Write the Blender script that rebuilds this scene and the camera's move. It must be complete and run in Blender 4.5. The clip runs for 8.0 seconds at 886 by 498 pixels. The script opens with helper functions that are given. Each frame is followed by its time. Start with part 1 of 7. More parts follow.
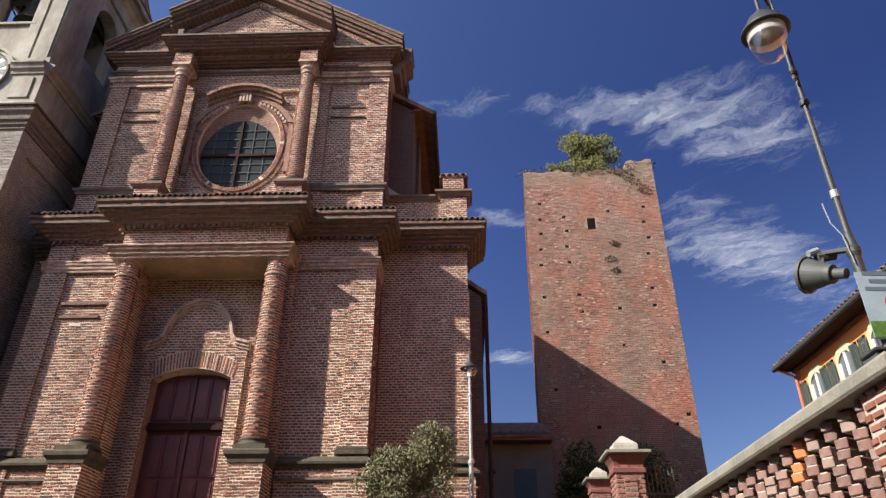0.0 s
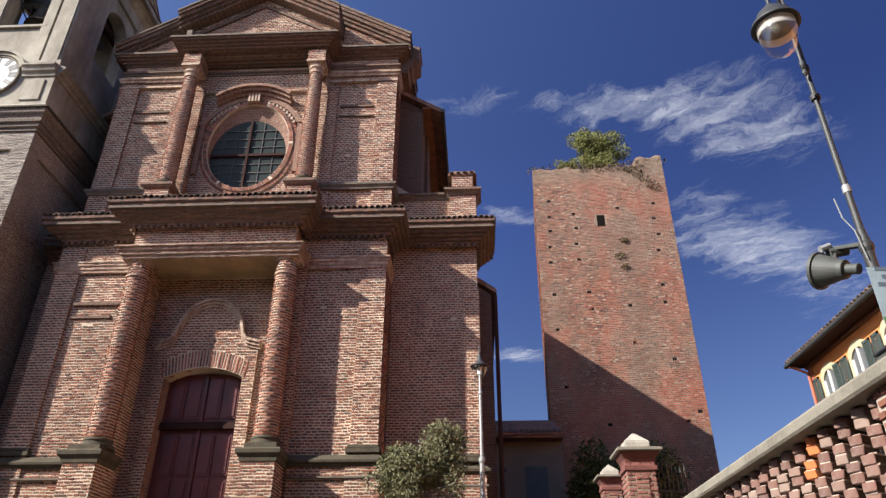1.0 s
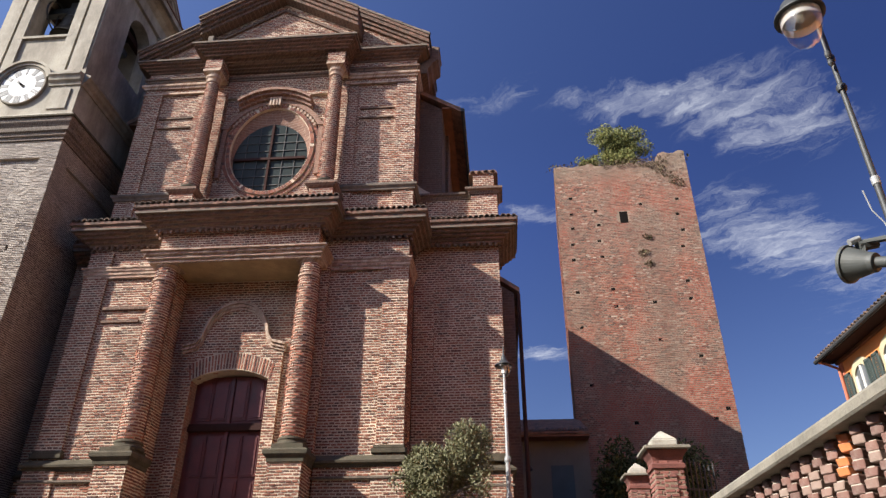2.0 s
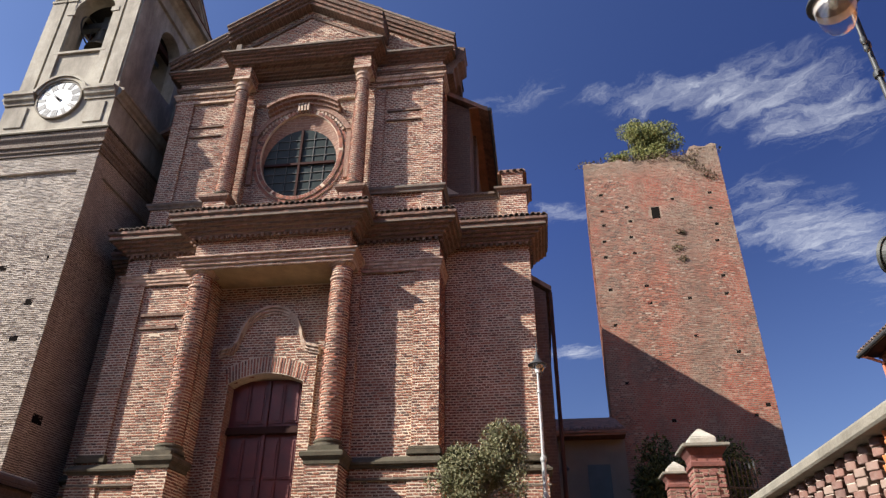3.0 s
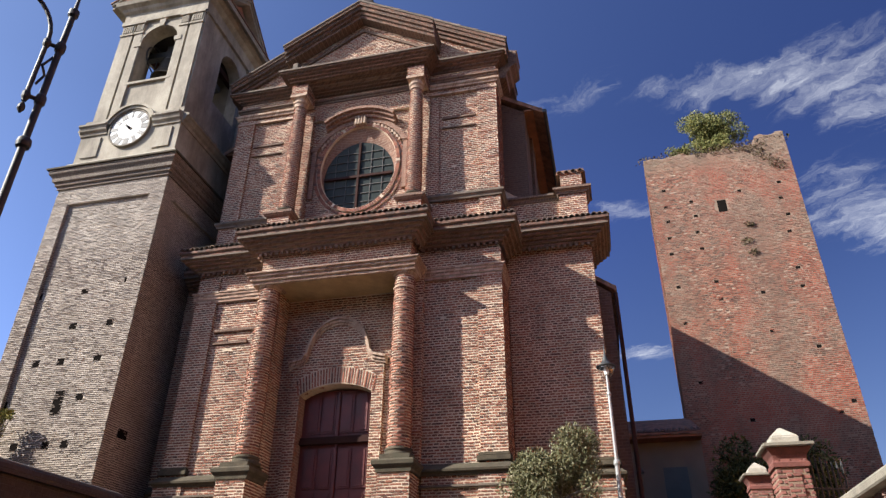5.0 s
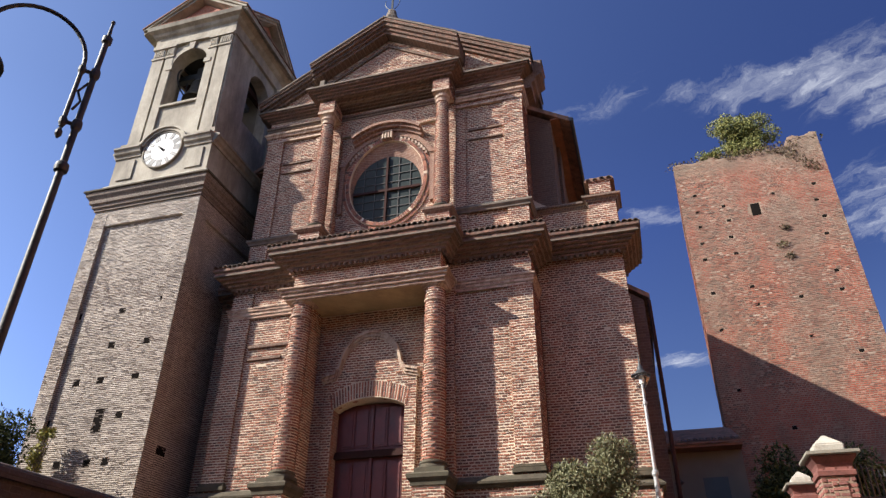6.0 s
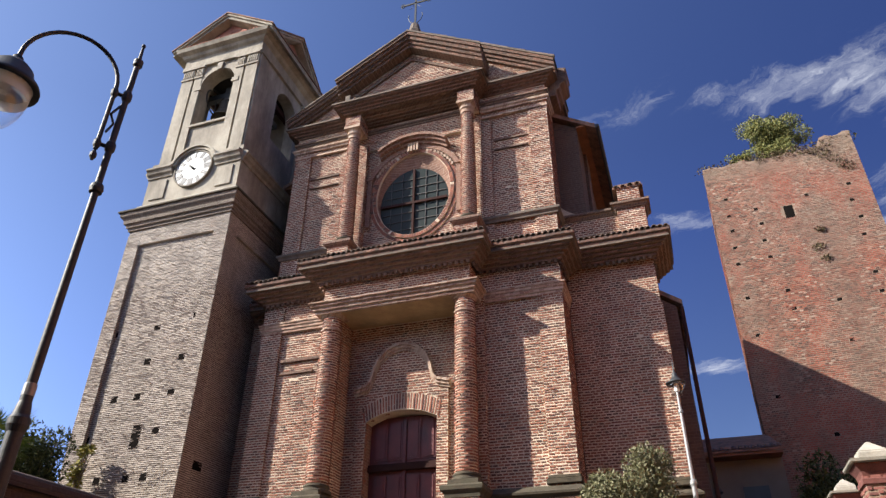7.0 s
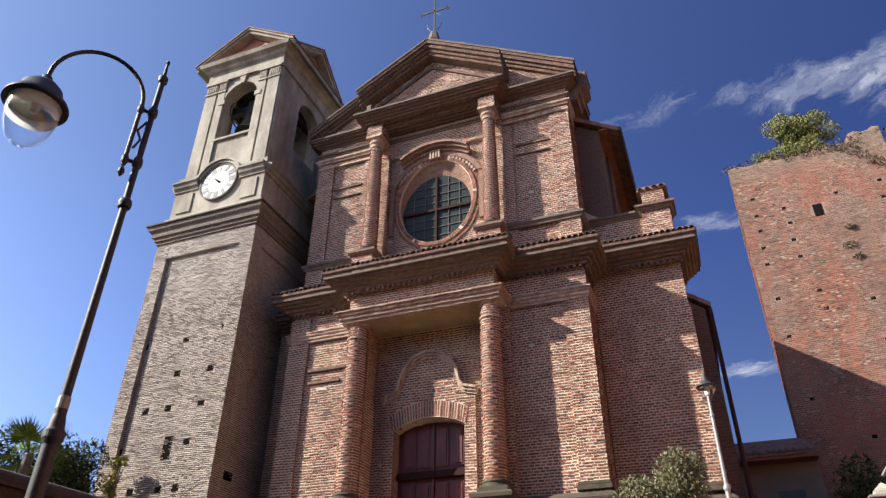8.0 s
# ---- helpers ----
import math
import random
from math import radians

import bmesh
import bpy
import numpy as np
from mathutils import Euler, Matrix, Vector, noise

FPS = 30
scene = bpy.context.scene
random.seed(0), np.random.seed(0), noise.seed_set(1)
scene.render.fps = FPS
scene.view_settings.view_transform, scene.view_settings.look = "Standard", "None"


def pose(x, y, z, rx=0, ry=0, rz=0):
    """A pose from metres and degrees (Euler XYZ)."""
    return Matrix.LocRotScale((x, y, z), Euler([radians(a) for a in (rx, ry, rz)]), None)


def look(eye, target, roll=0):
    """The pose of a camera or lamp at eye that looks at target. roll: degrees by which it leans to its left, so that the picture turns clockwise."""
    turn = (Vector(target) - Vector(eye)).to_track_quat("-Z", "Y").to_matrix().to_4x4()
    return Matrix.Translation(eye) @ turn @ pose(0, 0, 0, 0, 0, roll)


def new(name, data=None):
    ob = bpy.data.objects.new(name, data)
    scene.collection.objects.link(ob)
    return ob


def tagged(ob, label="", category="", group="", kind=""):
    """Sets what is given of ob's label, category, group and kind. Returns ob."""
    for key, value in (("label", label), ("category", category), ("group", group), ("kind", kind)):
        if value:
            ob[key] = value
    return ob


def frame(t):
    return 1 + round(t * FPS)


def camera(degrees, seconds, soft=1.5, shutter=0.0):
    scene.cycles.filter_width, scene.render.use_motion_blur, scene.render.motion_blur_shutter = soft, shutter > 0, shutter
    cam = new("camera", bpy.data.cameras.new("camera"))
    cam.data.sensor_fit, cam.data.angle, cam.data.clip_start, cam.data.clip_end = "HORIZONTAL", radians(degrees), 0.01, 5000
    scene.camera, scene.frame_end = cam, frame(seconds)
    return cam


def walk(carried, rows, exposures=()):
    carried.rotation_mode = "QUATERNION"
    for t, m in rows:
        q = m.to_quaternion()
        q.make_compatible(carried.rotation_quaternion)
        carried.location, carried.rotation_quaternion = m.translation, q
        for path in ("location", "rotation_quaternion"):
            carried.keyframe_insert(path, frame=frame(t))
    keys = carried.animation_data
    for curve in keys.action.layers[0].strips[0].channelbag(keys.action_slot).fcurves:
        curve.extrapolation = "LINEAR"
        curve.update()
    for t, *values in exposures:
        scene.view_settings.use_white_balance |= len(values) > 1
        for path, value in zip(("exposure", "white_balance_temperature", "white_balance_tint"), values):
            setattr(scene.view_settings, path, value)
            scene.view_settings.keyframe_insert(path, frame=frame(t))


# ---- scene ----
# ---------------------------------------------------------------- camera: stands on the street and pans
cam = camera(65.12, 8.0, soft=1.4)
EYE = 1.6
PATH = [(0.0, 1.88, 29.53, -0.10), (0.5, 2.21, 29.47, -0.11), (1.0, 2.75, 29.38, -0.12), (1.5, 3.62, 29.35, -0.15),
        (3.0, 7.66, 29.38, -0.22), (3.5, 9.10, 29.37, -0.23), (4.0, 10.55, 29.31, -0.28), (4.5, 11.92, 29.49, -0.35),
        (6.0, 16.18, 30.78, -0.35), (6.5, 17.49, 31.30, -0.36), (7.0, 18.90, 31.66, -0.37), (7.5, 20.09, 31.96, -0.37),
        (8.0, 21.24, 32.22, -0.34)]
walk(cam, [(t, pose(0, 0, EYE, 90 + p, r, yw)) for t, yw, p, r in PATH],
     exposures=[(0.0, 0.98), (8.0, 1.1)])

# ---------------------------------------------------------------- sun and sky
SUN_WAY = Vector((1.7, 1.0, -1.3)).normalized()
SUN_EL = math.asin(-SUN_WAY.z)
SUN_AZ = math.atan2(-SUN_WAY.x, -SUN_WAY.y)
sun_data = bpy.data.lights.new("sun", "SUN")
sun_data.energy, sun_data.angle, sun_data.color = 5.0, radians(0.53), (1.0, 0.95, 0.87)
sun = new("sun", sun_data)
sun.matrix_world = look(-SUN_WAY * 80, (0, 0, 0))


def node(tree, kind, inputs=(), operation="", use_clamp=False, data_type="", blend_type="", vector_type="", sky=None, squash=None):
    n = tree.nodes.new(kind)
    if data_type:
        n.data_type = data_type
    if blend_type:
        n.blend_type = blend_type
    if operation:
        n.operation = operation
    if vector_type:
        n.vector_type = vector_type
    if use_clamp:
        n.use_clamp = True
    if sky:
        n.sky_type, n.sun_disc, n.sun_elevation, n.sun_rotation, n.altitude, n.air_density, n.dust_density, n.ozone_density = sky
    if squash:
        n.offset_frequency, n.squash, n.squash_frequency = squash
    for k, v in dict(inputs).items():
        if isinstance(v, bpy.types.NodeSocket):
            tree.links.new(v, n.inputs[k])
        else:
            n.inputs[k].default_value = v
    return n


def math_n(tree, op, a, b=0.0, c=0.0, clamp=False):
    return node(tree, "ShaderNodeMath", {0: a, 1: b, 2: c}, operation=op, use_clamp=clamp).outputs[0]


def build_world():
    w = bpy.data.worlds.new("sky")
    scene.world = w
    w.use_nodes = True
    t = w.node_tree
    t.nodes.clear()
    sky = node(t, "ShaderNodeTexSky", sky=("NISHITA", False, SUN_EL, SUN_AZ, 300, 1.0, 1.0, 3.0))
    d = node(t, "ShaderNodeTexCoord").outputs["Generated"]
    sep = node(t, "ShaderNodeSeparateXYZ", {0: d})
    up = math_n(t, "MAXIMUM", sep.outputs["Z"], 0.05)
    # cirrus lie on a high flat layer: the direction is carried to that plane
    px = math_n(t, "DIVIDE", sep.outputs["X"], up)
    py = math_n(t, "DIVIDE", sep.outputs["Y"], up)
    plane = node(t, "ShaderNodeCombineXYZ", {0: px, 1: py, 2: 0.0}).outputs[0]
    warp = node(t, "ShaderNodeTexNoise", {"Vector": plane, "Scale": 4.2, "Detail": 4.0, "Roughness": 0.55})
    off = node(t, "ShaderNodeVectorMath", {0: warp.outputs["Color"], 1: (0.5, 0.5, 0.5)}, operation="SUBTRACT").outputs[0]
    off = node(t, "ShaderNodeVectorMath", {0: off, "Scale": 0.15}, operation="SCALE").outputs[0]
    bent = node(t, "ShaderNodeVectorMath", {0: plane, 1: off}, operation="ADD").outputs[0]
    curl = node(t, "ShaderNodeTexNoise", {"Vector": bent, "Scale": 13.0, "Detail": 5.0, "Roughness": 0.6})
    off = node(t, "ShaderNodeVectorMath", {0: curl.outputs["Color"], 1: (0.5, 0.5, 0.5)}, operation="SUBTRACT").outputs[0]
    off = node(t, "ShaderNodeVectorMath", {0: off, "Scale": 0.11}, operation="SCALE").outputs[0]
    bent = node(t, "ShaderNodeVectorMath", {0: bent, 1: off}, operation="ADD").outputs[0]
    # fibres drawn out along the wind
    lay = node(t, "ShaderNodeMapping", {"Vector": bent, "Rotation": (0, 0, radians(-38)), "Scale": (0.31, 0.09, 1.0)}, vector_type="TEXTURE").outputs[0]
    wisps = node(t, "ShaderNodeTexNoise", {"Vector": lay, "Scale": 1.7, "Detail": 13.0, "Roughness": 0.72}).outputs["Fac"]
    puffs = node(t, "ShaderNodeTexNoise", {"Vector": bent, "Scale": 7.0, "Detail": 8.0, "Roughness": 0.6}).outputs["Fac"]
    wisps = math_n(t, "ADD", math_n(t, "MULTIPLY", wisps, 0.76), math_n(t, "MULTIPLY", puffs, 0.24))
    # where the wisps gather: soft ovals (centre x, y, half sizes, turn, weight)
    total = None
    for cx, cy, ax, ay, turn, weight in ((0.60, 1.23, 0.24, 0.15, 28, 1.0), (0.34, 1.17, 0.24, 0.06, 8, 0.95), (0.86, 1.82, 0.44, 0.17, 37, 1.15),
                                         (0.11, 1.59, 0.09, 0.05, 20, 1.0), (0.19, 2.66, 0.22, 0.09, 10, 1.1), (-0.03, 1.14, 0.12, 0.05, -25, 0.7),
                                         (1.6, 2.4, 0.6, 0.3, 30, 0.6)):
        m = node(t, "ShaderNodeMapping", {"Vector": bent, "Location": (cx, cy, 0), "Rotation": (0, 0, radians(turn)),
                                          "Scale": (ax, ay, 1)}, vector_type="TEXTURE").outputs[0]
        r = node(t, "ShaderNodeVectorMath", {0: m}, operation="LENGTH").outputs["Value"]
        g = math_n(t, "MULTIPLY", math_n(t, "SMOOTH_MIN", math_n(t, "SUBTRACT", 1.35, r, clamp=True), 1.0, 0.3), weight)
        total = g if total is None else math_n(t, "ADD", total, g)
    # thin air eats into the edges, so that only the strongest fibres stand alone
    floor_v = math_n(t, "SUBTRACT", 0.57, math_n(t, "MULTIPLY", math_n(t, "MINIMUM", total, 1.15), 0.235))
    dens = math_n(t, "MULTIPLY", math_n(t, "SUBTRACT", wisps, floor_v, clamp=True), math_n(t, "MULTIPLY", math_n(t, "MULTIPLY", total, 2.2, clamp=True), 2.7), clamp=True)
    dens = math_n(t, "MULTIPLY", math_n(t, "POWER", dens, 1.5), 0.80)
    tint = node(t, "ShaderNodeMix", {0: 1.0, 6: sky.outputs[0], 7: (0.66, 0.74, 1.36, 1)}, data_type="RGBA", blend_type="MULTIPLY").outputs[2]
    pale = node(t, "ShaderNodeMix", {0: 1.0, 6: sky.outputs[0], 7: (1.02, 0.965, 1.03, 1)}, data_type="RGBA", blend_type="MULTIPLY").outputs[2]
    # the sky is paler towards the sun and deep blue away from it
    near = node(t, "ShaderNodeVectorMath", {0: d, 1: tuple(-SUN_WAY)}, operation="DOT_PRODUCT").outputs["Value"]
    near = node(t, "ShaderNodeMapRange", {0: near, 1: -0.3, 2: 0.8, 3: 0.0, 4: 1.0}).outputs[0]
    haze = node(t, "ShaderNodeMapRange", {0: sep.outputs["Z"], 1: 0.15, 2: 0.62, 3: 0.75, 4: 0.0}).outputs[0]
    tint = node(t, "ShaderNodeMix", {0: math_n(t, "MAXIMUM", near, haze), 6: tint, 7: pale}, data_type="RGBA").outputs[2]
    glow = math_n(t, "ADD", math_n(t, "MULTIPLY", math_n(t, "POWER", near, 1.15), 1.60), 0.70)
    tint = node(t, "ShaderNodeVectorMath", {0: tint, "Scale": glow}, operation="SCALE").outputs[0]
    low = node(t, "ShaderNodeMapRange", {0: sep.outputs["Z"], 1: 0.15, 2: 0.62, 3: 1.45, 4: 1.0}).outputs[0]
    tint = node(t, "ShaderNodeVectorMath", {0: tint, "Scale": low}, operation="SCALE").outputs[0]
    mixed = node(t, "ShaderNodeMix", {0: dens, 6: tint, 7: (9.5, 9.9, 11.0, 1)}, data_type="RGBA").outputs[2]
    bg = node(t, "ShaderNodeBackground", {"Color": mixed, "Strength": 0.0445})
    out = node(t, "ShaderNodeOutputWorld")
    t.links.new(bg.outputs[0], out.inputs[0])


build_world()


# ---------------------------------------------------------------- materials
def mat(name, build):
    m = bpy.data.materials.new(name)
    m.use_nodes = True
    t = m.node_tree
    t.nodes.clear()
    out = node(t, "ShaderNodeOutputMaterial")
    b = node(t, "ShaderNodeBsdfPrincipled")
    t.links.new(b.outputs[0], out.inputs[0])
    build(t, b)
    return m


def ramp(t, fac, stops):
    n = node(t, "ShaderNodeValToRGB", {0: fac})
    els = n.color_ramp.elements
    while len(els) < len(stops):
        els.new(0.5)
    for e, (p, c) in zip(els, stops):
        e.position, e.color = p, (*c, 1)
    return n.outputs[0]


def noise_n(t, scale, detail=5.0, rough=0.6, vec=None, stretch=None):
    if vec is None:
        vec = node(t, "ShaderNodeTexCoord").outputs["Object"]
    if stretch:
        vec = node(t, "ShaderNodeMapping", {"Vector": vec, "Scale": stretch}).outputs[0]
    return node(t, "ShaderNodeTexNoise", {"Vector": vec, "Scale": scale, "Detail": detail, "Roughness": rough}).outputs["Fac"]


def mix_c(t, fac, a, b, blend="MIX"):
    a = (*a, 1) if isinstance(a, tuple) else a
    b = (*b, 1) if isinstance(b, tuple) else b
    return node(t, "ShaderNodeMix", {0: fac, 6: a, 7: b}, data_type="RGBA", blend_type=blend).outputs[2]


def bump(t, b, height, strength=0.4, distance=0.01):
    n = node(t, "ShaderNodeBump", {"Height": height, "Strength": strength, "Distance": distance})
    t.links.new(n.outputs[0], b.inputs["Normal"])


def plain(name, colour, rough=0.6, metal=0.0, vary=0.18, scale=3.0, fine=40.0, relief=0.25, dirt=None, dirt_at=(0.52, 0.68)):
    """A surface of one colour with grain, blotches and stains."""
    def build(t, b):
        n1, n2 = noise_n(t, scale, 6), noise_n(t, fine, 4)
        lo, hi = tuple(c * (1 - vary) for c in colour), tuple(min(1, c * (1 + vary)) for c in colour)
        col = ramp(t, math_n(t, "ADD", math_n(t, "MULTIPLY", n1, 0.65), math_n(t, "MULTIPLY", n2, 0.35)), [(0.35, lo), (0.65, hi)])
        if dirt:
            d = noise_n(t, scale * 0.6, 8, 0.7, stretch=(1, 1, 0.35))
            f = node(t, "ShaderNodeMapRange", {0: d, 1: dirt_at[0], 2: dirt_at[1]}).outputs[0]
            col = mix_c(t, math_n(t, "MULTIPLY", f, 0.8), col, dirt)
        t.links.new(col, b.inputs["Base Color"])
        b.inputs["Roughness"].default_value, b.inputs["Metallic"].default_value = rough, metal
        bump(t, b, math_n(t, "ADD", n2, math_n(t, "MULTIPLY", n1, 0.6)), relief)
    return mat(name, build)


def brick_pieces(name, stops, grime=(0.115, 0.085, 0.065), grime_amount=0.6, by_object=False, bloom=0.45, patch=0.55, reach=(0.46, 0.72), fresh=None, lime=None):
    """Fired clay, each piece of its own tone."""
    def build(t, b):
        rnd = node(t, "ShaderNodeObjectInfo").outputs["Random"] if by_object else node(t, "ShaderNodeNewGeometry").outputs["Random Per Island"]
        col = ramp(t, rnd, stops)
        big, fine = noise_n(t, patch, 6, 0.65), noise_n(t, 26, 5)
        f = node(t, "ShaderNodeMapRange", {0: big, 1: reach[0], 2: reach[1]}).outputs[0]
        col = mix_c(t, math_n(t, "MULTIPLY", f, grime_amount), col, mix_c(t, 0.35, grime, col))
        if fresh:
            # patches relaid in younger brick
            p = noise_n(t, 0.33, 5, 0.6, stretch=(1.3, 1.0, 0.8))
            f = node(t, "ShaderNodeMapRange", {0: p, 1: 0.50, 2: 0.60}).outputs[0]
            col = mix_c(t, math_n(t, "MULTIPLY", f, 0.8), col, mix_c(t, 0.4, fresh, col))
        if lime:
            # a limewashed stretch with a ragged lower edge
            h = node(t, "ShaderNodeSeparateXYZ", {0: node(t, "ShaderNodeTexCoord").outputs["Object"]}).outputs[2]
            h = math_n(t, "ADD", h, math_n(t, "MULTIPLY", noise_n(t, 1.3, 6, 0.7), 1.2))
            f = node(t, "ShaderNodeMapRange", {0: h, 1: lime[0] + 0.5, 2: lime[1] + 0.6}).outputs[0]
            col = mix_c(t, math_n(t, "MULTIPLY", f, 0.62), col, lime[2])
        col = mix_c(t, math_n(t, "MULTIPLY", fine, bloom), col, mix_c(t, 0.5, col, (0.52, 0.42, 0.35)))
        t.links.new(col, b.inputs["Base Color"])
        b.inputs["Roughness"].default_value = 0.9
        bump(t, b, fine, 0.6, 0.012)
    return mat(name, build)


def brick_courses(name, stops, mortar, course=0.079, length=0.25, joint=0.014, patches=None):
    """Brickwork too far off to be laid piece by piece."""
    def build(t, b):
        sep = node(t, "ShaderNodeSeparateXYZ", {0: node(t, "ShaderNodeTexCoord").outputs["Object"]})
        along = math_n(t, "ADD", sep.outputs[0], sep.outputs[1])
        v = node(t, "ShaderNodeCombineXYZ", {0: along, 1: sep.outputs[2]}).outputs[0]
        wob = node(t, "ShaderNodeTexNoise", {"Vector": v, "Scale": 5.0, "Detail": 3.0})
        o = node(t, "ShaderNodeVectorMath", {0: wob.outputs["Color"], "Scale": 0.03}, operation="SCALE").outputs[0]
        v = node(t, "ShaderNodeVectorMath", {0: v, 1: o}, operation="ADD").outputs[0]
        br = node(t, "ShaderNodeTexBrick", {"Vector": v, "Color1": (0, 0, 0, 1), "Color2": (1, 1, 1, 1), "Mortar": (0.5, 0.5, 0.5, 1), "Scale": 1.0,
                                            "Mortar Size": joint * 0.5, "Mortar Smooth": 0.35, "Brick Width": length, "Row Height": course},
                  squash=(2, 0.62, 3))
        big, mid, fine = noise_n(t, 0.28, 6, 0.62), noise_n(t, 1.4, 6, 0.7), noise_n(t, 22, 4)
        tone = math_n(t, "ADD", math_n(t, "MULTIPLY", br.outputs["Color"], 0.6), math_n(t, "MULTIPLY", mid, 0.4))
        col = ramp(t, tone, stops)
        if patches:
            f = node(t, "ShaderNodeMapRange", {0: math_n(t, "ADD", math_n(t, "MULTIPLY", big, 0.7), math_n(t, "MULTIPLY", mid, 0.3)), 1: 0.44, 2: 0.60}).outputs[0]
            col = mix_c(t, math_n(t, "MULTIPLY", f, 0.75), col, patches)
        col = mix_c(t, math_n(t, "MULTIPLY", br.outputs["Fac"], 0.8), col, mortar)
        col = mix_c(t, math_n(t, "MULTIPLY", fine, 0.3), col, mix_c(t, 0.5, col, (0.45, 0.36, 0.3)))
        t.links.new(col, b.inputs["Base Color"])
        b.inputs["Roughness"].default_value = 0.92
        h = math_n(t, "SUBTRACT", math_n(t, "MULTIPLY", fine, 0.35), br.outputs["Fac"])
        bump(t, b, h, 0.8, 0.02)
    return mat(name, build)


CLAY = [(0.0, (0.072, 0.030, 0.021)), (0.25, (0.14, 0.045, 0.027)), (0.6, (0.205, 0.062, 0.034)), (0.88, (0.27, 0.088, 0.046)), (1.0, (0.30, 0.125, 0.075))]
PALE = [(0.0, (0.062, 0.043, 0.034)), (0.35, (0.088, 0.061, 0.047)), (0.7, (0.115, 0.083, 0.064)), (1.0, (0.17, 0.135, 0.11))]
M_BRICK = brick_pieces("red_brick", CLAY, (0.10, 0.062, 0.042), 0.42, bloom=0.22)
M_PALE = brick_pieces("pale_brick", PALE, (0.15, 0.082, 0.062), 0.5, bloom=0.3, lime=(12.3, 13.2, (0.31, 0.275, 0.235)))
M_LATTICE = brick_pieces("weathered_brick", [(0.0, (0.085, 0.034, 0.027)), (0.4, (0.14, 0.050, 0.036)), (0.75, (0.175, 0.078, 0.058)), (1.0, (0.24, 0.17, 0.135))],
                         (0.22, 0.17, 0.14), 0.75, by_object=True, patch=14, reach=(0.48, 0.66))
M_MOULDPIECE = brick_pieces("weathered_moulded_brick", [(0.0, (0.050, 0.026, 0.018)), (0.4, (0.115, 0.047, 0.029)), (0.8, (0.185, 0.074, 0.043)), (1.0, (0.25, 0.13, 0.085))], (0.066, 0.044, 0.031), 0.75, bloom=0.3, patch=0.9, reach=(0.40, 0.62))
M_BANDPIECE = brick_pieces("pale_band_brick", [(0.0, (0.19, 0.10, 0.068)), (0.5, (0.33, 0.19, 0.13)), (1.0, (0.46, 0.34, 0.25))], (0.20, 0.135, 0.095), 0.5, bloom=0.4, patch=1.2)
M_MORTAR = plain("lime_mortar", (0.55, 0.445, 0.33), 0.95, vary=0.3, scale=1.2, fine=30, relief=0.5, dirt=(0.27, 0.215, 0.165))
M_PALE_MORTAR = plain("grey_lime_mortar", (0.46, 0.395, 0.325), 0.95, vary=0.25, scale=1.0, fine=30, relief=0.5, dirt=(0.28, 0.22, 0.18))
M_COURSES = brick_courses("church_brickwork", [(0.1, (0.15, 0.058, 0.04)), (0.5, (0.29, 0.11, 0.068)), (0.9, (0.40, 0.20, 0.125))], (0.46, 0.37, 0.30), patches=(0.17, 0.105, 0.08))
M_TOWERPIECE = brick_pieces("old_tower_brick", [(0.0, (0.055, 0.024, 0.018)), (0.3, (0.15, 0.042, 0.025)), (0.7, (0.255, 0.064, 0.033)), (0.9, (0.29, 0.10, 0.058)), (1.0, (0.42, 0.32, 0.24))], (0.135, 0.092, 0.066), 1.0, bloom=0.15, patch=0.30, reach=(0.40, 0.56), fresh=(0.36, 0.062, 0.028), lime=(21.2, 22.0, (0.17, 0.135, 0.095)))
M_TOWERMORTAR = plain("old_tower_mortar", (0.245, 0.175, 0.125), 0.95, vary=0.35, scale=0.8, fine=30, relief=0.5, dirt=(0.16, 0.07, 0.045))
M_MOULD = brick_courses("moulded_brick", [(0.1, (0.064, 0.032, 0.021)), (0.5, (0.122, 0.058, 0.037)), (0.9, (0.19, 0.098, 0.064))], (0.22, 0.16, 0.115), length=0.13, patches=(0.058, 0.043, 0.030))
M_PINK_BAND = brick_courses("pale_moulded_band", [(0.1, (0.24, 0.145, 0.10)), (0.5, (0.37, 0.25, 0.18)), (0.9, (0.50, 0.39, 0.29))], (0.50, 0.41, 0.32), course=0.30, length=0.13)
M_CREAM = plain("cream_stucco", (0.353, 0.316, 0.25), 0.9, vary=0.2, scale=1.4, fine=20, dirt=(0.15, 0.125, 0.095), dirt_at=(0.40, 0.60))
M_SOFFIT = plain("ochre_soffit_plaster", (0.41, 0.295, 0.164), 0.9, vary=0.25, scale=1.6, dirt=(0.24, 0.17, 0.11))
M_STONE = plain("mossy_stone", (0.072, 0.058, 0.037), 0.95, vary=0.4, scale=4, fine=35, relief=0.7, dirt=(0.07, 0.065, 0.04))
M_LIP = plain("weathered_stone_lip", (0.135, 0.105, 0.08), 0.9, vary=0.35, scale=5, fine=40, relief=0.6, dirt=(0.10, 0.085, 0.065))
M_COPING = plain("concrete_coping", (0.221, 0.201, 0.16), 0.95, vary=0.22, scale=3, fine=45, relief=0.7, dirt=(0.13, 0.115, 0.09))
M_CAPSTONE = plain("pale_cap_stone", (0.377, 0.353, 0.295), 0.9, vary=0.2, scale=5, fine=40, relief=0.5, dirt=(0.30, 0.27, 0.22))
